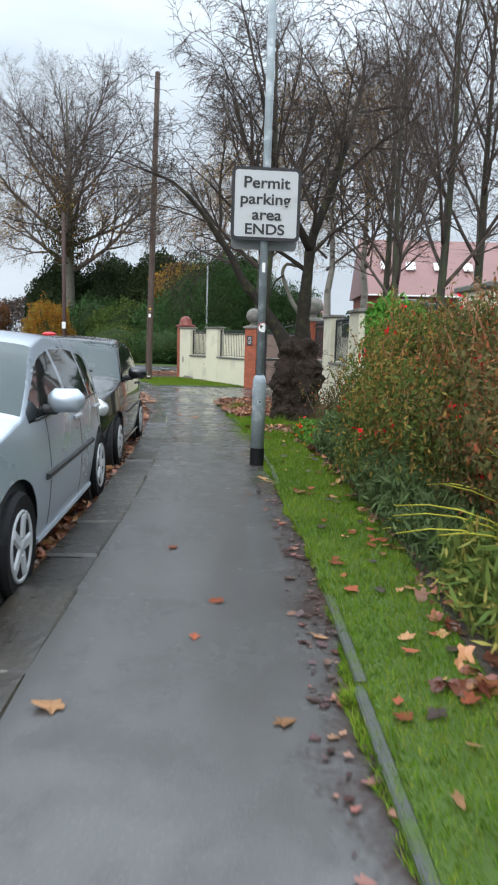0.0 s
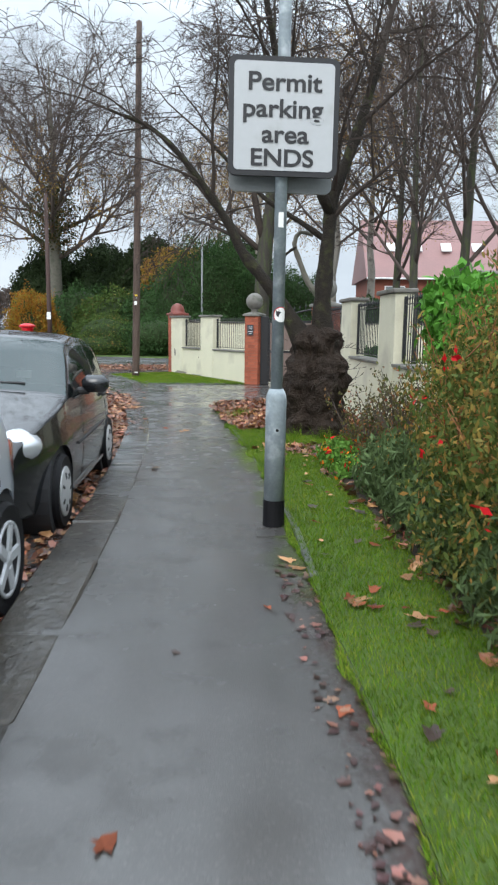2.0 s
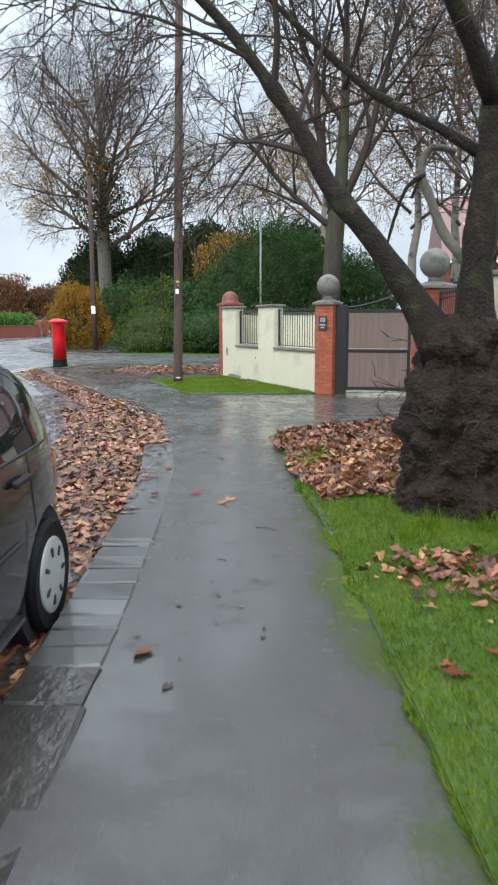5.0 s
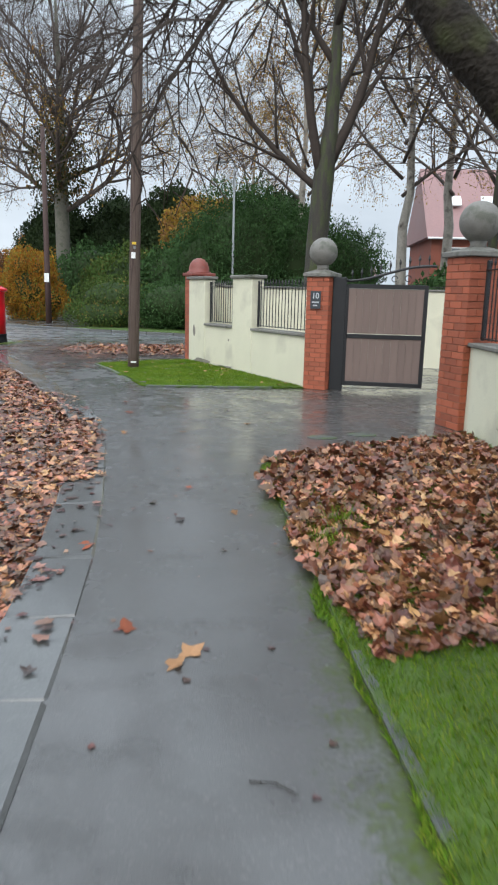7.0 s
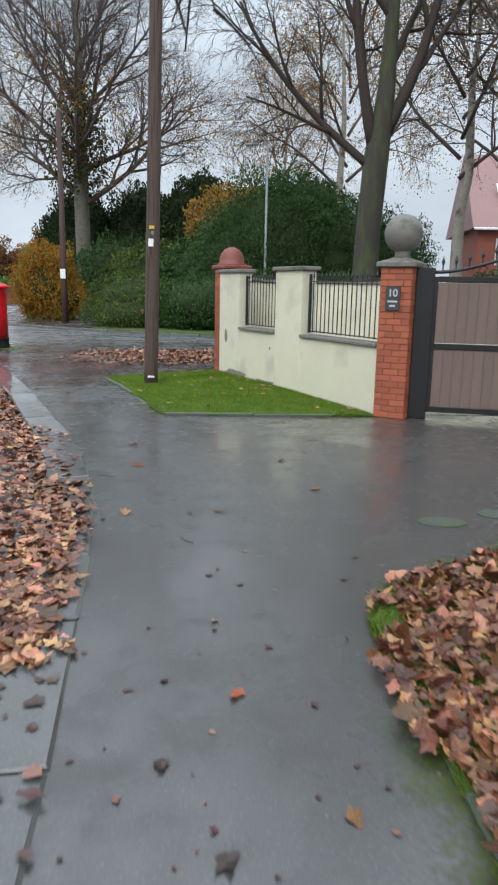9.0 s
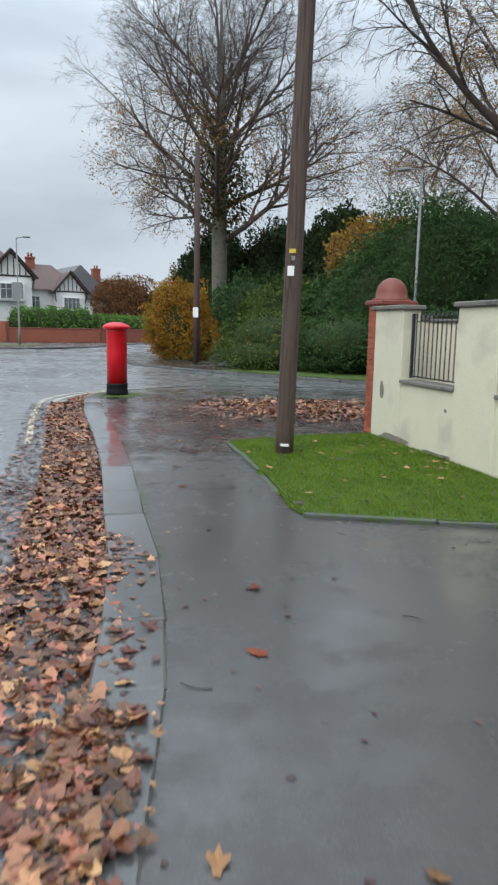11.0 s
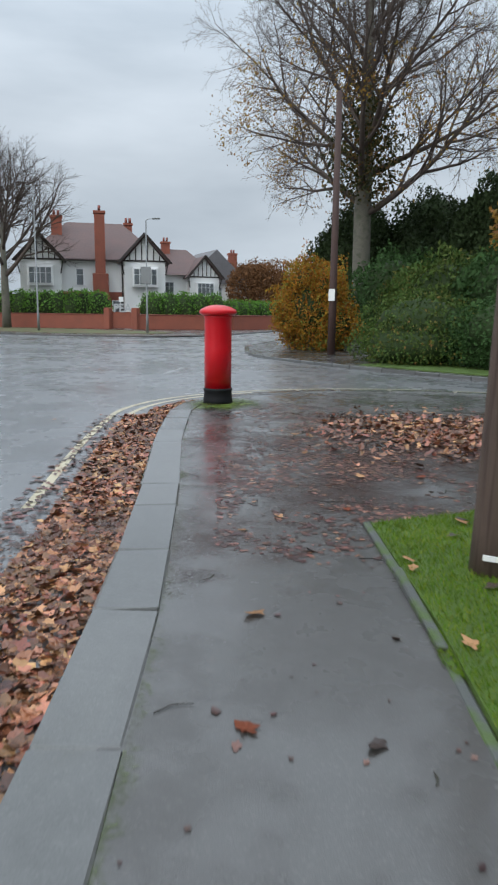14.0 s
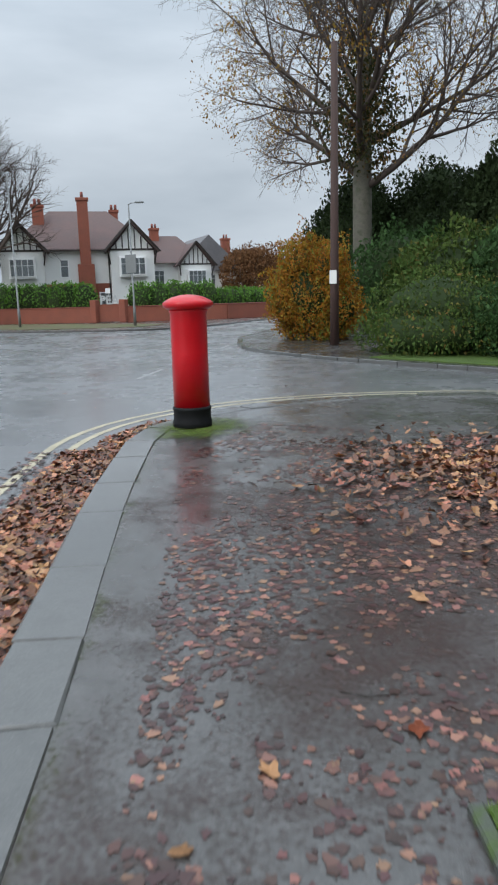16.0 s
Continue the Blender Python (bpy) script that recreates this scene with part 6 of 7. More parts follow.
def prism(w, d, z0, z1, over=0.3, hip=0.0, y0=0.0, axis="y", ends=True):
    """A pitched roof over a w by d plan whose front is y0. axis: the way that its ridge runs."""
    a, b, c, e = -w / 2 - over, w / 2 + over, y0 - over, y0 + d + over
    bm = bmesh.new()
    low = [bm.verts.new(p) for p in ((a, c, z0), (b, c, z0), (b, e, z0), (a, e, z0))]
    if axis == "y":
        r = [bm.verts.new((0, c + hip, z1)), bm.verts.new((0, e - hip, z1))]
        fs = [(low[0], low[1], r[0]), (low[1], low[2], r[1], r[0]), (low[2], low[3], r[1]), (low[3], low[0], r[0], r[1])]
    else:
        r = [bm.verts.new((a + hip, (c + e) / 2, z1)), bm.verts.new((b - hip, (c + e) / 2, z1))]
        fs = [(low[0], low[1], r[1], r[0]), (low[1], low[2], r[1]), (low[2], low[3], r[0], r[1]), (low[3], low[0], r[0])]
    if not ends:
        a_side, b_side = [bm.faces.new(f) for f in (fs[1], fs[3])]
        bmesh.ops.recalc_face_normals(bm, faces=bm.faces)
        bmesh.ops.solidify(bm, geom=bm.faces[:], thickness=0.14)
        return bm
    for f in fs:
        bm.faces.new(f)
    bm.faces.new(low[::-1])
    return bm


def chimney(parent, x, y, z0, z1, w, pots=2):
    c = part("chimney", box(w, w * 0.8, z1 - z0 - 0.45, x, y, z0, 0.01), M["house_brick"], parent, "red brick chimney stack")
    part("corbel", box(w + 0.16, w * 0.8 + 0.16, 0.22, x, y, z1 - 0.67, 0.02), M["house_brick"], c)
    for i in range(pots):
        part("chimney_pot", lathe([(0.13, z1 - 0.45), (0.11, z1), (0.09, z1)], 10, m=pose(x + (i - (pots - 1) / 2) * 0.34, y, 0)), M["terra"], c, smooth=True)


def gable_wing(house, x, w, depth, eave, apex, front):
    """A projecting gabled bay with timbering, bay windows below."""
    wing = part("wing", box(w, depth, eave, x, front + depth / 2, 0), M["white_paint"], house, "white rendered wing")
    bm = bmesh.new()
    t = [bm.verts.new(p) for p in ((x - w / 2, front, eave), (x + w / 2, front, eave), (x, front, apex - 0.25))]
    bm.faces.new(t)
    part("gable", bm, M["white_paint"], wing, "white gable with black timbers")
    for k in np.linspace(-0.36, 0.36, 6):
        hh = (apex - 0.25 - eave) * (1 - abs(k) / 0.5) - 0.06
        part("timber", box(0.09, 0.05, max(hh, 0.1), x + k * w, front - 0.02, eave), M["timber"], wing)
    part("timber", box(w, 0.06, 0.14, x, front - 0.03, eave - 0.05), M["timber"], wing)
    roof = part("wing_roof", prism(w, depth + 2.5, eave - 0.12, apex, 0.45, y0=front, ends=False), M["tile"], house, "red brown tiled gable roof")
    roof.location.x = x
    for s in (-1, 1):
        pts = [(x + s * (w / 2 + 0.5), front - 0.5, eave - 0.18), (x, front - 0.5, apex + 0.02)]
        part("bargeboard", pipe(pts, 0.11, 4), M["timber"], house, "black bargeboard")
        part("bracket", pipe([(x + s * (w / 2 + 0.2), front - 0.4, eave - 0.1), (x + s * (w / 2 + 0.02), front - 0.05, eave - 1.1)], 0.07, 4), M["timber"], house)
    bay = part("bay", box(w * 0.62, 0.5, 1.6, x, front - 0.24, eave - 2.1, 0.02), M["white_frame"], house, "white bay window")
    bay_in = house_window(bay, x, eave - 1.95, w * 0.58, 1.35, 4)
    bay_in.location.y = front - 0.5
    return wing


house = thing("house", pose(-36.9, 74.2, 0, 0, 0, 36) @ Matrix.Scale(1.02, 4), "white and red brick house with tiled roof and chimneys", "house", "houses along the road")
part("wall", box(11.0, 9.0, 2.9, -1.0, 4.5, 0), M["house_brick"], house, "red brick ground floor")
part("upper_wall", box(11.0, 9.0, 2.7, -1.0, 4.5, 2.9), M["white_paint"], house, "white rendered upper floor")
r = part("roof", prism(11.0, 9.0, 5.5, 9.0, 0.5, hip=3.6, axis="x"), M["tile"], house, "red brown hipped tile roof")
r.location.x = -1.0
gable_wing(house, 3.0, 3.4, 3, 5.4, 7.6, -1.6)
gable_wing(house, -5.4, 3.2, 3, 5.4, 7.4, -1.2)
part("breast", box(1.3, 0.6, 4.4, -0.6, -0.28, 0, 0.02), M["house_brick"], house, "broad brick chimney breast")
chimney(house, -0.6, -0.2, 4.3, 9.9, 0.85, 1)
chimney(house, -4.2, 3.0, 7.2, 9.8, 0.9, 2)
chimney(house, 2.0, 5.0, 7.5, 9.6, 0.7, 2)
house_window(house, -2.3, 3.4, 0.7, 1.4, 1)
house_window(house, 1.0, 0.9, 1.4, 1.3, 2)
house_window(house, -3.0, 0.9, 1.6, 1.3, 2)
for x in (-2.9, -1.9):
    part("roof_light", box(0.8, 0.9, 0.08, 0, 0, 0), M["pane"], house, at=pose(x, 1.6, 6.75, 38, 0, 0))
part("drainpipe", pipe([(1.2, -0.06, 0), (1.2, -0.06, 5.4)], 0.05, 8), M["timber"], house)
part("eaves_board", box(11.8, 0.08, 0.16, -1, -0.42, 5.4), M["timber"], house)
house2 = thing("house", pose(-32.6, 81.2, 0, 0, 0, 42) @ Matrix.Scale(0.86, 4), "white house with a timbered gable and tiled roof", "house", "houses along the road")
part("wall", box(8.0, 8.0, 5.4, -1.5, 4, 0), M["white_paint"], house2, "white rendered wall")
part("brick_band", box(4.2, 0.1, 2.6, -2.4, -0.05, 0.2), M["house_brick"], house2)
r = part("roof", prism(8.0, 8.0, 5.4, 8.4, 0.5, hip=2.5, axis="x"), M["tile"], house2, "red brown tile roof")
r.location.x = -1.5
gable_wing(house2, 1.2, 3.2, 3, 5.2, 7.4, -1.4)
house_window(house2, -2.6, 3.3, 1.6, 1.4, 3)
chimney(house2, -2.0, 3.5, 7.6, 9.6, 0.9, 2)
house3 = thing("house", pose(-35.6, 94.5, 0, 0, 0, 44) @ Matrix.Scale(0.9, 4), "white gabled house with a grey roof", "house", "houses along the road")
part("wall", box(8.0, 9.0, 5.0, -1, 4.5, 0), M["white_paint"], house3, "white rendered wall")
r = part("roof", prism(8.0, 9.0, 4.9, 9.0, 0.4), M["slate"], house3, "grey tiled roof")
r.location.x = -1
chimney(house3, 2.5, 4, 6.0, 9.4, 1.0, 2)
house_window(house3, -1.0, 3.2, 1.6, 1.3, 3)
# garden wall, gate and hedges before the houses
gw = thing("wall_far", pose(0, 0, 0), "low red brick garden wall before the houses", "wall", kind="structure")
for (ax, ay), (bx, by) in (((-60, 62.0), (-32.2, 67.6)), ((-30.4, 68.2), (-24.2, 72.5)), ((-24.2, 72.5), (-22.0, 78.5))):
    d = Vector((bx - ax, by - ay))
    part("wall_run", box(d.length, 0.25, 1.05, 0, 0, 0, 0.02), M["house_brick"], gw, at=pose((ax + bx) / 2, (ay + by) / 2, 0, 0, 0, math.degrees(math.atan2(d.y, d.x))))
    part("coping", box(d.length, 0.32, 0.08, 0, 0, 1.05, 0.02), M["terra"], gw, at=pose((ax + bx) / 2, (ay + by) / 2, 0, 0, 0, math.degrees(math.atan2(d.y, d.x))))
for x, y in ((-32.3, 67.5), (-30.3, 68.2), (-22.0, 78.6), (-21.9, 80.5)):
    part("gate_pier", box(0.5, 0.5, 1.6, x, y, 0, 0.03), M["house_brick"], gw)
yard_gate = thing("garden_gate", pose(-31.3, 67.9, 0, 0, 0, 18), "brick red wooden gate with white letters above", "gate")
part("leaf", box(1.5, 0.06, 1.25, 0, 0, 0.05, 0.01), M["house_brick"], yard_gate)
part("notice", box(0.36, 0.03, 0.36, -0.05, -0.05, 2.05, 0.01), M["white_frame"], yard_gate, "small framed notice")
part("notice_pole", pipe([(-0.05, 0, 0), (-0.05, 0, 2.4)], 0.03, 6), M["timber"], yard_gate)
lettering("letters", "PEA", 0.85, M["sign_white"], yard_gate, pose(0.05, -0.1, 1.55, 90, 0, 0), 0.02, "white capital letters PEA")
for i, ((ax, ay), (bx, by), h) in enumerate((((-58, 63.4), (-33.2, 68.5), 2.85), ((-30.3, 69.4), (-25.5, 73.2), 2.8), ((-25.5, 73.2), (-23.2, 80), 2.3))):
    d = Vector((bx - ax, by - ay))
    n = max(2, int(d.length / 1.1))
    hedge = [((ax + d.x * (k + 0.5) / n, ay + d.y * (k + 0.5) / n, h * 0.5), (1.1, 0.9, h * 0.53)) for k in range(n)]
    shrub("hedge", pose(0, 0, 0), "clipped green privet hedge behind a brick wall", "hedge", hedge, 950 * n, M["leaf_hedge"], 0.2, 400 + i, 0.9, 0, 0.07, 1.0, group="hedges before the houses")

# pink roofed house beyond the garden
house4 = thing("house", pose(18.2, 57.2, 0, 0, 0, -4), "red brick house with a pink tiled roof and roof lights", "house")
part("wall", box(11.0, 8.5, 5.3, 0, 4.25, 0), M["house_brick"], house4, "red brick wall")
part("roof", prism(11.0, 8.5, 5.25, 10.0, 0.35, axis="x"), M["tile_pink"], house4, "pink tiled roof")
for x in (-3.9, -1.9, 0.3, 2.6):
    part("roof_light", box(0.75, 0.9, 0.1, 0, 0, 0, 0.02), M["white_frame"], house4, "white framed roof light", at=pose(x, 1.7, 7.62, 46, 0, 0))
for x in (-3.7, -0.4, 2.8):
    house_window(house4, x, 3.2, 1.5, 1.5, 2)
part("gutter", pipe([(-5.8, -0.4, 5.2), (5.8, -0.4, 5.2)], 0.07, 6), M["white_frame"], house4)
house5 = thing("house", pose(8.0, 78, 0, 0, 0, 8), "far low house with a pale pink roof", "house")
part("wall", box(10, 8, 3.4, 0, 4, 0), M["house_brick"], house5)
part("roof", prism(10, 8, 3.4, 6.2, 0.4, axis="x"), M["tile_pink"], house5)


# ---- fallen leaves, twigs and grass ----
def leaf_outline(rng, lobes):
    """A curled fallen leaf, about 1 across, as verts and a fan of faces."""
    n = 13
    ring = []
    for i in range(n):
        a = -math.pi / 2 + 2 * math.pi * i / n
        r = 0.36 + 0.11 * math.cos(lobes * (a - math.pi / 2)) + rng.uniform(-0.05, 0.05)
        ring.append((r * math.cos(a) * 0.85, r * math.sin(a)))
    ring[0] = (0.02, -0.62)
    bend, twist = rng.uniform(-0.8, 1.6), rng.uniform(-0.9, 0.9)
    V = [(0, 0, 0.0)] + [(x, y, bend * (x * x) + 0.35 * rng.uniform(0, 1) * (x * x + y * y) + twist * x * y) for x, y in ring]
    lo = min(v[2] for v in V)
    return [(x, y, z - lo) for x, y, z in V], [(0, 1 + i, 1 + (i + 1) % n) for i in range(n)]


rng = random.Random(77)
SHAPES = [leaf_outline(rng, k) for k in (3, 5, 5, 3, 5, 5, 3, 5, 4, 5)]


def litter(name, label, spots, mat, size, seed, lift=0.0, curl=1.0):
    """Many fallen leaves joined as one; spots: (x, y, z, tilt)."""
    rng = random.Random(seed)
    VV, FF, base = [], [], 0
    for x, y, z, tilt in spots:
        V, F = rng.choice(SHAPES)
        s = size * (0.35 + 1.0 * rng.random() ** 1.4)
        wide = rng.uniform(0.6, 1.0)
        m = np.array(Euler((rng.gauss(0, tilt), rng.gauss(0, tilt), rng.uniform(0, 6.28))).to_matrix())
        q = (np.array(V) * s * np.array((1, wide, curl))) @ m.T
        q[:, 2] += z + lift - min(0, float(q[:, 2].min())) * 0.6
        q[:, 0] += x
        q[:, 1] += y
        VV += q.tolist()
        FF += [tuple(i + base for i in f) for f in F]
        base += len(V)
    return tagged(part(name, (VV, FF), mat), label, "leaf litter", kind="stuff")


def along(line, i_from, i_to, n, lo, hi, z, tilt, rng, power=1.0):
    out = []
    for _ in range(n):
        f = rng.uniform(i_from, i_to)
        i = int(f)
        p = line[i].lerp(line[i + 1], f - i)
        t = (line[i + 1] - line[i]).normalized()
        d = lo + (hi - lo) * rng.random() ** power
        out.append((p.x - t.y * d, p.y + t.x * d, z + rng.random() * 0.018 * (1 - (d - lo) / (hi - lo)), tilt))
    return out


def index_at(line, y):
    return min(range(len(line) - 2), key=lambda i: abs(line[i].y - y) + (50 if line[i].x < -5.75 or i > 200 else 0))


rng = random.Random(5)
i0, i1, i2, i3 = (index_at(kerb_line, y) for y in (2, 13, 22, 31.2))
heap = along(kerb_line, i0, i1, 4600, KERB_W, KERB_W + 0.75, ROAD_Z + 0.01, 0.34, rng, 1.3)
heap += along(kerb_line, i1, i2, 9000, KERB_W - 0.06, KERB_W + 1.1, ROAD_Z + 0.015, 0.26, rng, 1.3)
heap += along(kerb_line, i2, i3, 9000, KERB_W - 0.02, KERB_W + 0.62, ROAD_Z + 0.015, 0.24, rng, 1.0)
heap += along(kerb_line, index_at(kerb_line, 17.6), index_at(kerb_line, 20.2), 1350, 0.0, KERB_W + 0.05, 0.016, 0.2, rng, 0.5)
heap += along(kerb_line, index_at(kerb_line, 20), index_at(kerb_line, 22.6), 170, 0.0, KERB_W + 0.05, 0.014, 0.12, rng, 0.4)
heap += along(kerb_line, i3, min(i3 + 5, len(kerb_line) - 3), 420, KERB_W - 0.02, KERB_W + 0.35, ROAD_Z + 0.01, 0.4, rng, 1.0)
litter("gutter_leaves", "thick brown wet autumn leaves heaped in the gutter", heap, M["litter"], 0.092, 1, curl=0.7)
spread = along(kerb_line, i1, index_at(kerb_line, 24.5), 8200, KERB_W + 0.45, KERB_W + 2.2, ROAD_Z + 0.006, 0.10, rng, 1.3)
spread += along(kerb_line, index_at(kerb_line, 24), i3, 1300, KERB_W + 0.5, KERB_W + 1.0, ROAD_Z + 0.006, 0.10, rng, 1.5)
spread += [(rng.uniform(-16, -4.5), rng.uniform(27, 50), ROAD_Z + 0.006, 0.15) for _ in range(260)]
spread += along(kerb_line, index_at(kerb_line, 14.5), index_at(kerb_line, 22.3), 170, -0.05, KERB_W, 0.016, 0.05, rng, 0.45)
litter("road_leaves", "wet brown leaves spread over the road edge", spread, M["litter_dark"], 0.085, 2, curl=0.3)
carpet_poly = [(1.40, 17.1), (1.34, 18.0), (1.52, 18.5), (2.15, 18.92), (3.0, 19.35), (3.65, 19.7), (3.7, 15.6), (3.2, 15.2), (2.5, 15.1), (1.82, 14.9), (1.6, 15.8)]
carpet = []
while len(carpet) < 12500:
    x, y = rng.uniform(1.3, 3.7), rng.uniform(14.9, 19.7)
    if inside(x, y, carpet_poly) and noise.noise((x * 1.7, y * 1.7, 3)) > (-0.6 if y > 15.15 and x > 1.55 else -0.1):
        carpet.append((x, y, 0.03 + rng.random() * 0.035, 0.5))
for cx, cy, n, r in ((2.45, 13.3, 260, 0.38), (2.9, 12.9, 160, 0.4), (2.7, 16.0, 200, 0.6)):
    carpet += [(rng.gauss(cx, r * 0.5), rng.gauss(cy, r * 0.5), 0.035 + rng.random() * 0.02, 0.4) for _ in range(n)]
litter("verge_leaves", "thick carpet of brown autumn leaves on the verge", carpet, M["litter"], 0.09, 3, curl=0.8)
corner = []
while len(corner) < 5600:
    x, y = rng.gauss(-0.9, 1.4), rng.gauss(30.9, 0.8)
    k = noise.noise((x * 0.8, y * 0.8, 9))
    if -3.5 < x < 2.5 and y > 28.4 + max(0, -x - 3) * 0.3 and k > -0.35:
        corner.append((x, y, 0.01 + rng.random() * 0.015, 0.3))
litter("corner_leaves", "drift of brown leaves on the footway corner", corner, M["litter"], 0.1, 4)
trod = []
while len(trod) < 11000:
    x, y = rng.uniform(-4.9, 0.2), rng.uniform(25.8, 32.5)
    if x > float(np.interp(y, [24.9, 27, 28.95, 30.6], [-2.1, -3.1, -4.1, -4.9])) and not inside(x, y, patch_poly) and noise.noise((x * 1.1, y * 1.1, 5)) + 0.6 * noise.noise((x * 3.7, y * 3.7, 2)) > rng.uniform(-0.35, 0.5):
        trod.append((x, y, 0.003, 0.03))
litter("trodden_leaves", "flattened wet dark leaves trodden into the footway", trod, M["litter_dark"], 0.06, 5, curl=0.05)
edge = along(path_right, index_at(path_right, 2.5), index_at(path_right, 9.2), 420, -0.05, 0.2, 0.005, 0.08, rng)
litter("edge_leaves", "wet leaf fragments along the footway edge", edge, M["litter_dark"], 0.055, 6, curl=0.3)
bedl = along(bed_edge, index_at(bed_edge, 2.5), index_at(bed_edge, 12.3), 420, -0.25, 0.1, 0.035, 0.4, rng)
litter("bed_leaves", "brown leaves at the foot of the shrubs", bedl, M["litter"], 0.11, 7)
bits = [(rng.uniform(-1.8, 1.9), rng.uniform(12, 27), 0.004, 0.1) for _ in range(420)]
litter("leaf_fragments", "small dark leaf fragments on the footway", [b for b in bits if inside(b[0], b[1], [tuple(p + Vector((0.05, 0))) for p in kerb_line[:140]] + [(1.6, 30), (1.6, -14)]) and not inside(b[0], b[1], patch_poly)], M["litter_dark"], 0.045, 8, curl=0.3)

# single leaves lying about the path and verge
single = {}
for key in ("leaf_single", "leaf_single_red", "leaf_single_dark"):
    single[key] = [mesh_of("leaf", [(x * 0.13, y * 0.13, z * 0.10) for x, y, z in V], F, M[key]) for V, F in SHAPES]


def lone_leaf(x, y, z, key, s=1.0):
    ob = new("fallen_leaf", rng.choice(single[key]))
    ob.matrix_basis = pose(x, y, z, rng.gauss(0, 6), rng.gauss(0, 6), rng.uniform(0, 360)) @ Matrix.Scale(s, 4)
    colour = {"leaf_single": "pale tan", "leaf_single_red": "orange red", "leaf_single_dark": "dark sodden"}[key]
    where = "on the wet footway" if z < 0.02 else "on green grass"
    tagged(ob, "single " + colour + " fallen leaf lying " + where, "leaf", "scattered fallen leaves")


for x, y, key, s in ((1.17, 6.92, "leaf_single_red", 0.8), (1.97, 7.6, "leaf_single_red", 0.8), (0.85, 12.29, "leaf_single", 0.9), (0.85, 16.73, "leaf_single_dark", 0.7), (0.84, 17.51, "leaf_single_red", 0.6),
                     (0.86, 4.85, "leaf_single", 1.0), (1.72, 4.75, "leaf_single", 0.75), (1.48, 5.95, "leaf_single_red", 0.7), (1.37, 5.5, "leaf_single_red", 0.6), (1.95, 5.5, "leaf_single", 0.7),
                     (1.3, 8.1, "leaf_single_dark", 0.4), (1.85, 13.2, "leaf_single", 0.8), (1.0, 12.0, "leaf_single_dark", 0.5), (1.75, 8.6, "leaf_single_red", 0.5), (1.93, 9.35, "leaf_single", 0.9), (1.96, 9.2, "leaf_single", 0.9),
                     (1.0, 14.9, "leaf_single", 0.8), (0.75, 15.2, "leaf_single_red", 0.9), (1.05, 15.0, "leaf_single", 1.1), (0.35, 16.2, "leaf_single_red", 1.2), (0.62, 17.1, "leaf_single_dark", 0.6), (1.2, 16.9, "leaf_single", 0.6),
                     (1.3, 20.3, "leaf_single", 0.8), (1.05, 21.2, "leaf_single_dark", 0.8), (0.6, 19.7, "leaf_single", 0.6), (0.0, 19.6, "leaf_single", 0.8), (-0.35, 21.7, "leaf_single_red", 0.8), (-0.15, 20.9, "leaf_single_red", 0.9),
                     (-0.7, 25.3, "leaf_single", 0.9), (-0.85, 25.0, "leaf_single", 1.0), (-1.9, 25.0, "leaf_single", 0.9), (-1.55, 24.1, "leaf_single_red", 0.9), (-1.95, 26.0, "leaf_single_dark", 0.8), (-1.1, 24.2, "leaf_single_dark", 0.7),
                     (-2.4, 26.6, "leaf_single", 0.8), (-2.0, 27.0, "leaf_single_red", 0.9), (-2.5, 26.2, "leaf_single", 0.6), (-2.2, 28.1, "leaf_single", 1.0), (-1.7, 28.3, "leaf_single_red", 0.9), (-3.0, 28.9, "leaf_single", 0.8)):
    lone_leaf(x, y, 0.006, key, s)
for _ in range(85):
    y = rng.uniform(3.2, 13)
    x = rng.uniform(2.12, 2.66)
    lone_leaf(x, y, 0.045, rng.choice(["leaf_single", "leaf_single_red", "leaf_single_red", "leaf_single_dark"]), rng.uniform(0.45, 0.95))
for _ in range(95):
    x, y = rng.uniform(-1.7, 2.0), rng.uniform(23.5, 27.8)
    if inside(x, y, patch_poly):
        lone_leaf(x, y, 0.05, rng.choice(["leaf_single", "leaf_single", "leaf_single_dark"]), rng.uniform(0.4, 0.9))
for _ in range(75):
    x, y = rng.uniform(-3.4, 1.5), rng.uniform(11.5, 30)
    if inside(x, y, [tuple(p + Vector((0.05, 0))) for p in kerb_line[:140]] + [(1.5, 30), (1.5, -14)]) and not inside(x, y, patch_poly):
        V, F = [], []
        a, ln = rng.uniform(0, 6.28), rng.uniform(0.06, 0.2)
        mid = Vector((math.cos(a + 0.3) * ln * 0.5, math.sin(a + 0.3) * ln * 0.5, 0.006))
        tube([(0, 0, 0.004), mid, (math.cos(a) * ln, math.sin(a) * ln, 0.005)], [0.0024, 0.0022, 0.0015], 5, V, F)
        tagged(part("twig", (V, F), M["bark"], at=pose(x, y, 0.001)), "small dark twig lying on the wet footway", "twig", "scattered twigs")


def blades(name, label, poly, n, h, seed, bounds, z):
    g = random.Random(seed)
    V, F = [], []
    made = 0
    while made < n:
        x, y = g.uniform(bounds[0], bounds[1]), g.uniform(bounds[2], bounds[3])
        if not inside(x, y, poly):
            continue
        a, b = g.uniform(0, 6.28), g.uniform(0, 6.28)
        hh = h * g.uniform(0.5, 1.3)
        w = 0.0028
        k = len(V)
        V += [(x - w * math.cos(a), y - w * math.sin(a), z), (x + w * math.cos(a), y + w * math.sin(a), z), (x + hh * 0.6 * math.cos(b), y + hh * 0.6 * math.sin(b), z + hh)]
        F.append((k, k + 1, k + 2))
        made += 1
    return tagged(part(name, (V, F), M["grass"]), label, "grass", kind="stuff")


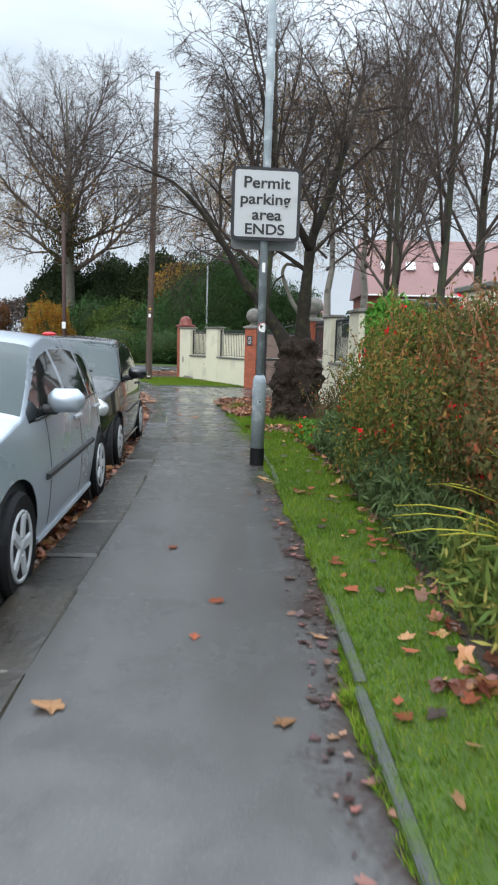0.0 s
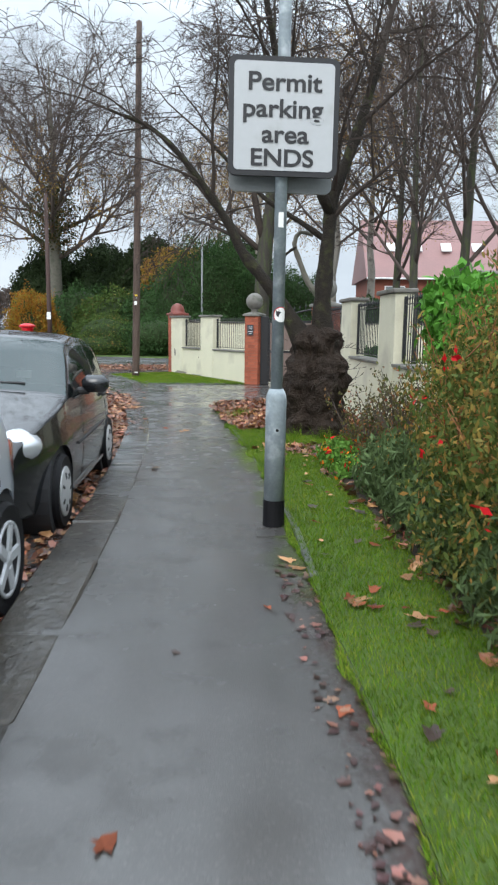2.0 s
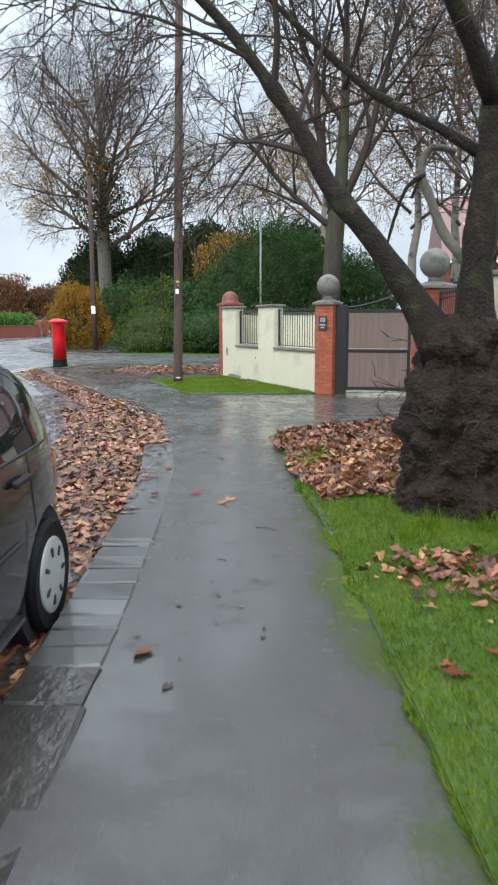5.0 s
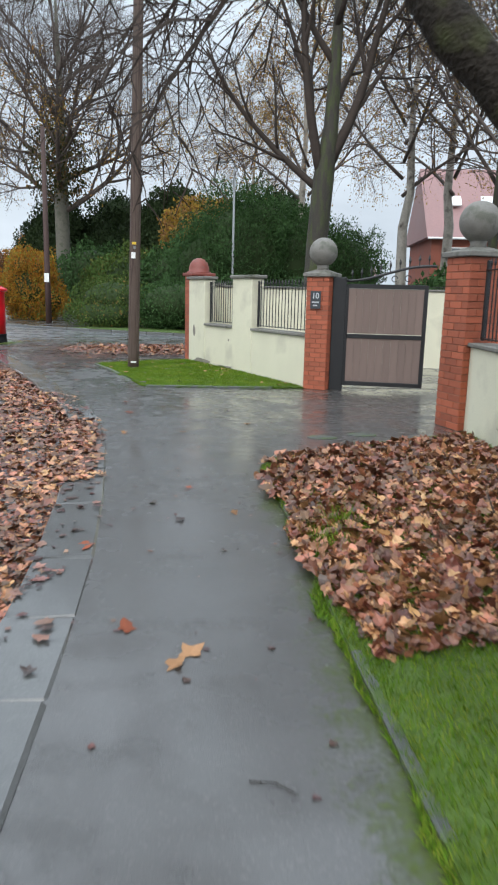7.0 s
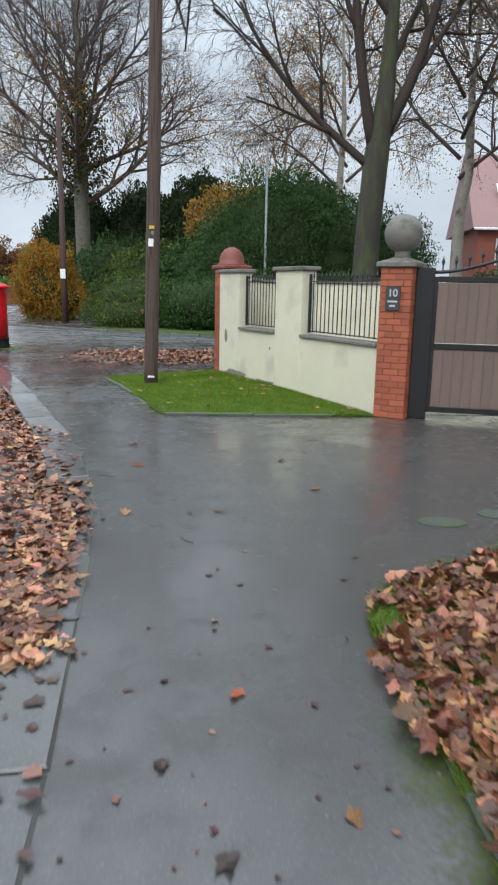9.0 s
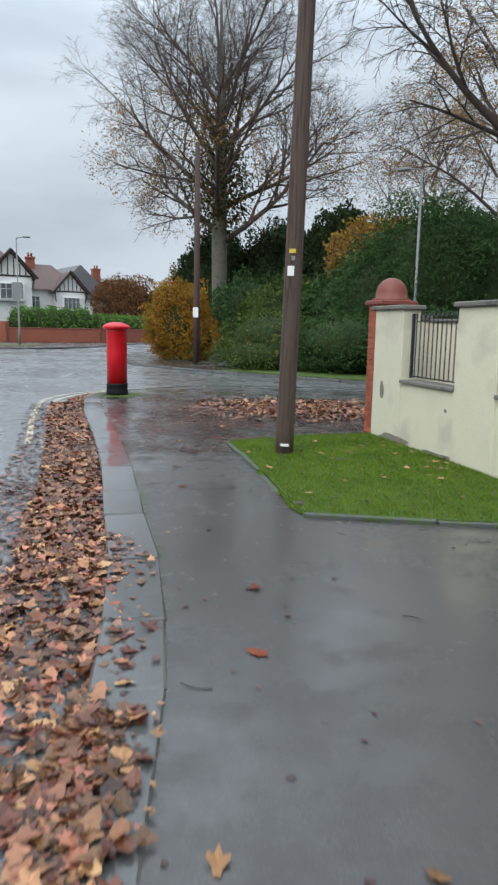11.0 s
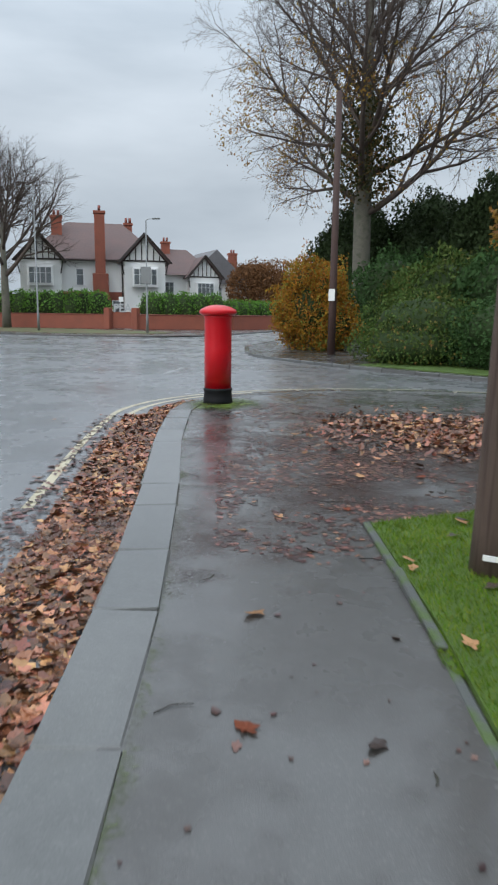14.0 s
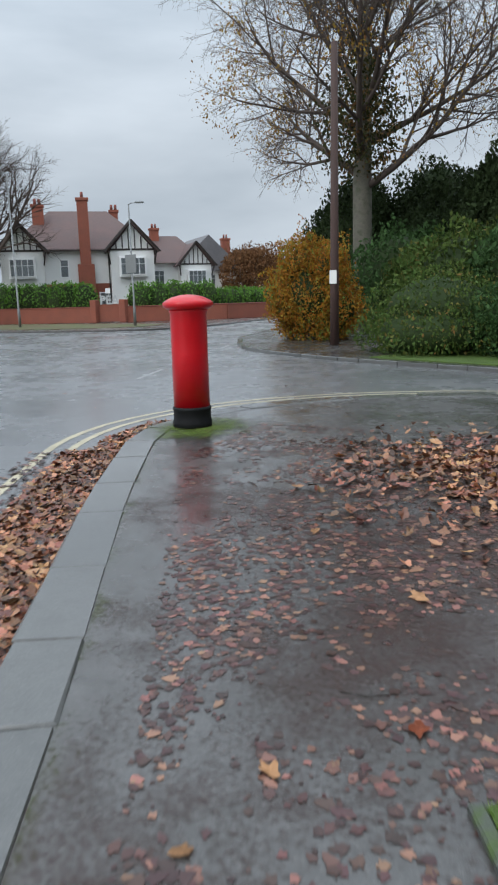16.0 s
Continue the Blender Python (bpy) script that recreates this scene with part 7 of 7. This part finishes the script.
def fringe(label, line, n, out, h, seed, z):
    """Grass creeping unevenly over an edge."""
    g = random.Random(seed)
    V, F = [], []
    for _ in range(n):
        f = g.uniform(0, len(line) - 1.001)
        i = int(f)
        p = line[i].lerp(line[i + 1], f - i)
        t = (line[i + 1] - line[i]).normalized()
        reach = out * (0.35 + 1.3 * noise.noise((p.x * 2.1, p.y * 2.1, seed)) + 0.5 * noise.noise((p.x * 7, p.y * 7, seed)))
        d = -0.06 + (reach + 0.06) * g.random()
        if reach < -0.05:
            continue
        x, y, a, hh, k = p.x - t.y * d, p.y + t.x * d, g.uniform(0, 6.28), h * g.uniform(0.4, 1.2), len(V)
        V += [(x - 0.003 * math.sin(a), y + 0.003 * math.cos(a), z), (x + 0.003 * math.sin(a), y - 0.003 * math.cos(a), z), (x + hh * 0.9 * math.cos(a), y + hh * 0.9 * math.sin(a), z + hh * 0.7)]
        F.append((k, k + 1, k + 2))
    return tagged(part("grass", (V, F), M["grass"]), label, "grass", kind="stuff")


fringe("grass creeping over the footway edging", [p for p in path_right if p.y > 2.5], 36000, 0.055, 0.04, 11, 0.004)
fringe("grass creeping over the driveway edge", drive_edge, 5000, 0.08, 0.045, 12, 0.004)
fringe("grass creeping over the edging of the patch", [Vector(p) for p in reversed(smooth_line([(-1.74, 26.65), (-1.05, 25.2), (-0.36, 23.5), (-0.2, 23.4), (1.0, 23.5), (2.2, 23.62)], 0.2))], 12000, 0.06, 0.04, 13, 0.004)
blades("grass", "short mown green grass blades", verge_poly, 150000, 0.033, 1, (1.4, 3.75, 2.6, 19.9), 0.022)
blades("grass", "short mown green grass blades", patch_poly, 60000, 0.034, 2, (-1.75, 2.3, 23.3, 28), 0.027)
tufts = [(x, y) for x, y in ((2.3, 13.9), (2.5, 14.15), (2.9, 14.1), (3.2, 13.9), (2.75, 15.4), (1.75, 16.2), (1.9, 16.6))]
for x, y in tufts:
    V, F = [], []
    for _ in range(90):
        a, ln = rng.uniform(0, 6.28), rng.uniform(0.06, 0.2)
        ox, oy = rng.gauss(0, 0.06), rng.gauss(0, 0.06)
        k = len(V)
        V += [(ox - 0.003, oy, 0.02), (ox + 0.003, oy, 0.02), (ox + ln * 0.6 * math.cos(a), oy + ln * 0.6 * math.sin(a), 0.02 + ln)]
        F.append((k, k + 1, k + 2))
    tagged(part("grass_tuft", (V, F), M["grass"], at=pose(x, y, 0)), "longer tuft of green grass by the tree", "grass", "grass tufts")
for x, y in ((2.08, 19.6), (2.53, 19.8)):
    cover = part("drain_cover", slab([(0.16 * math.cos(a), 0.1 * math.sin(a)) for a in np.linspace(0, 6.0, 20)], 0.006, 0.02), M["edging"], at=pose(x, y, 0))
    tagged(cover, "small dark round cover set in the driveway", "cover")
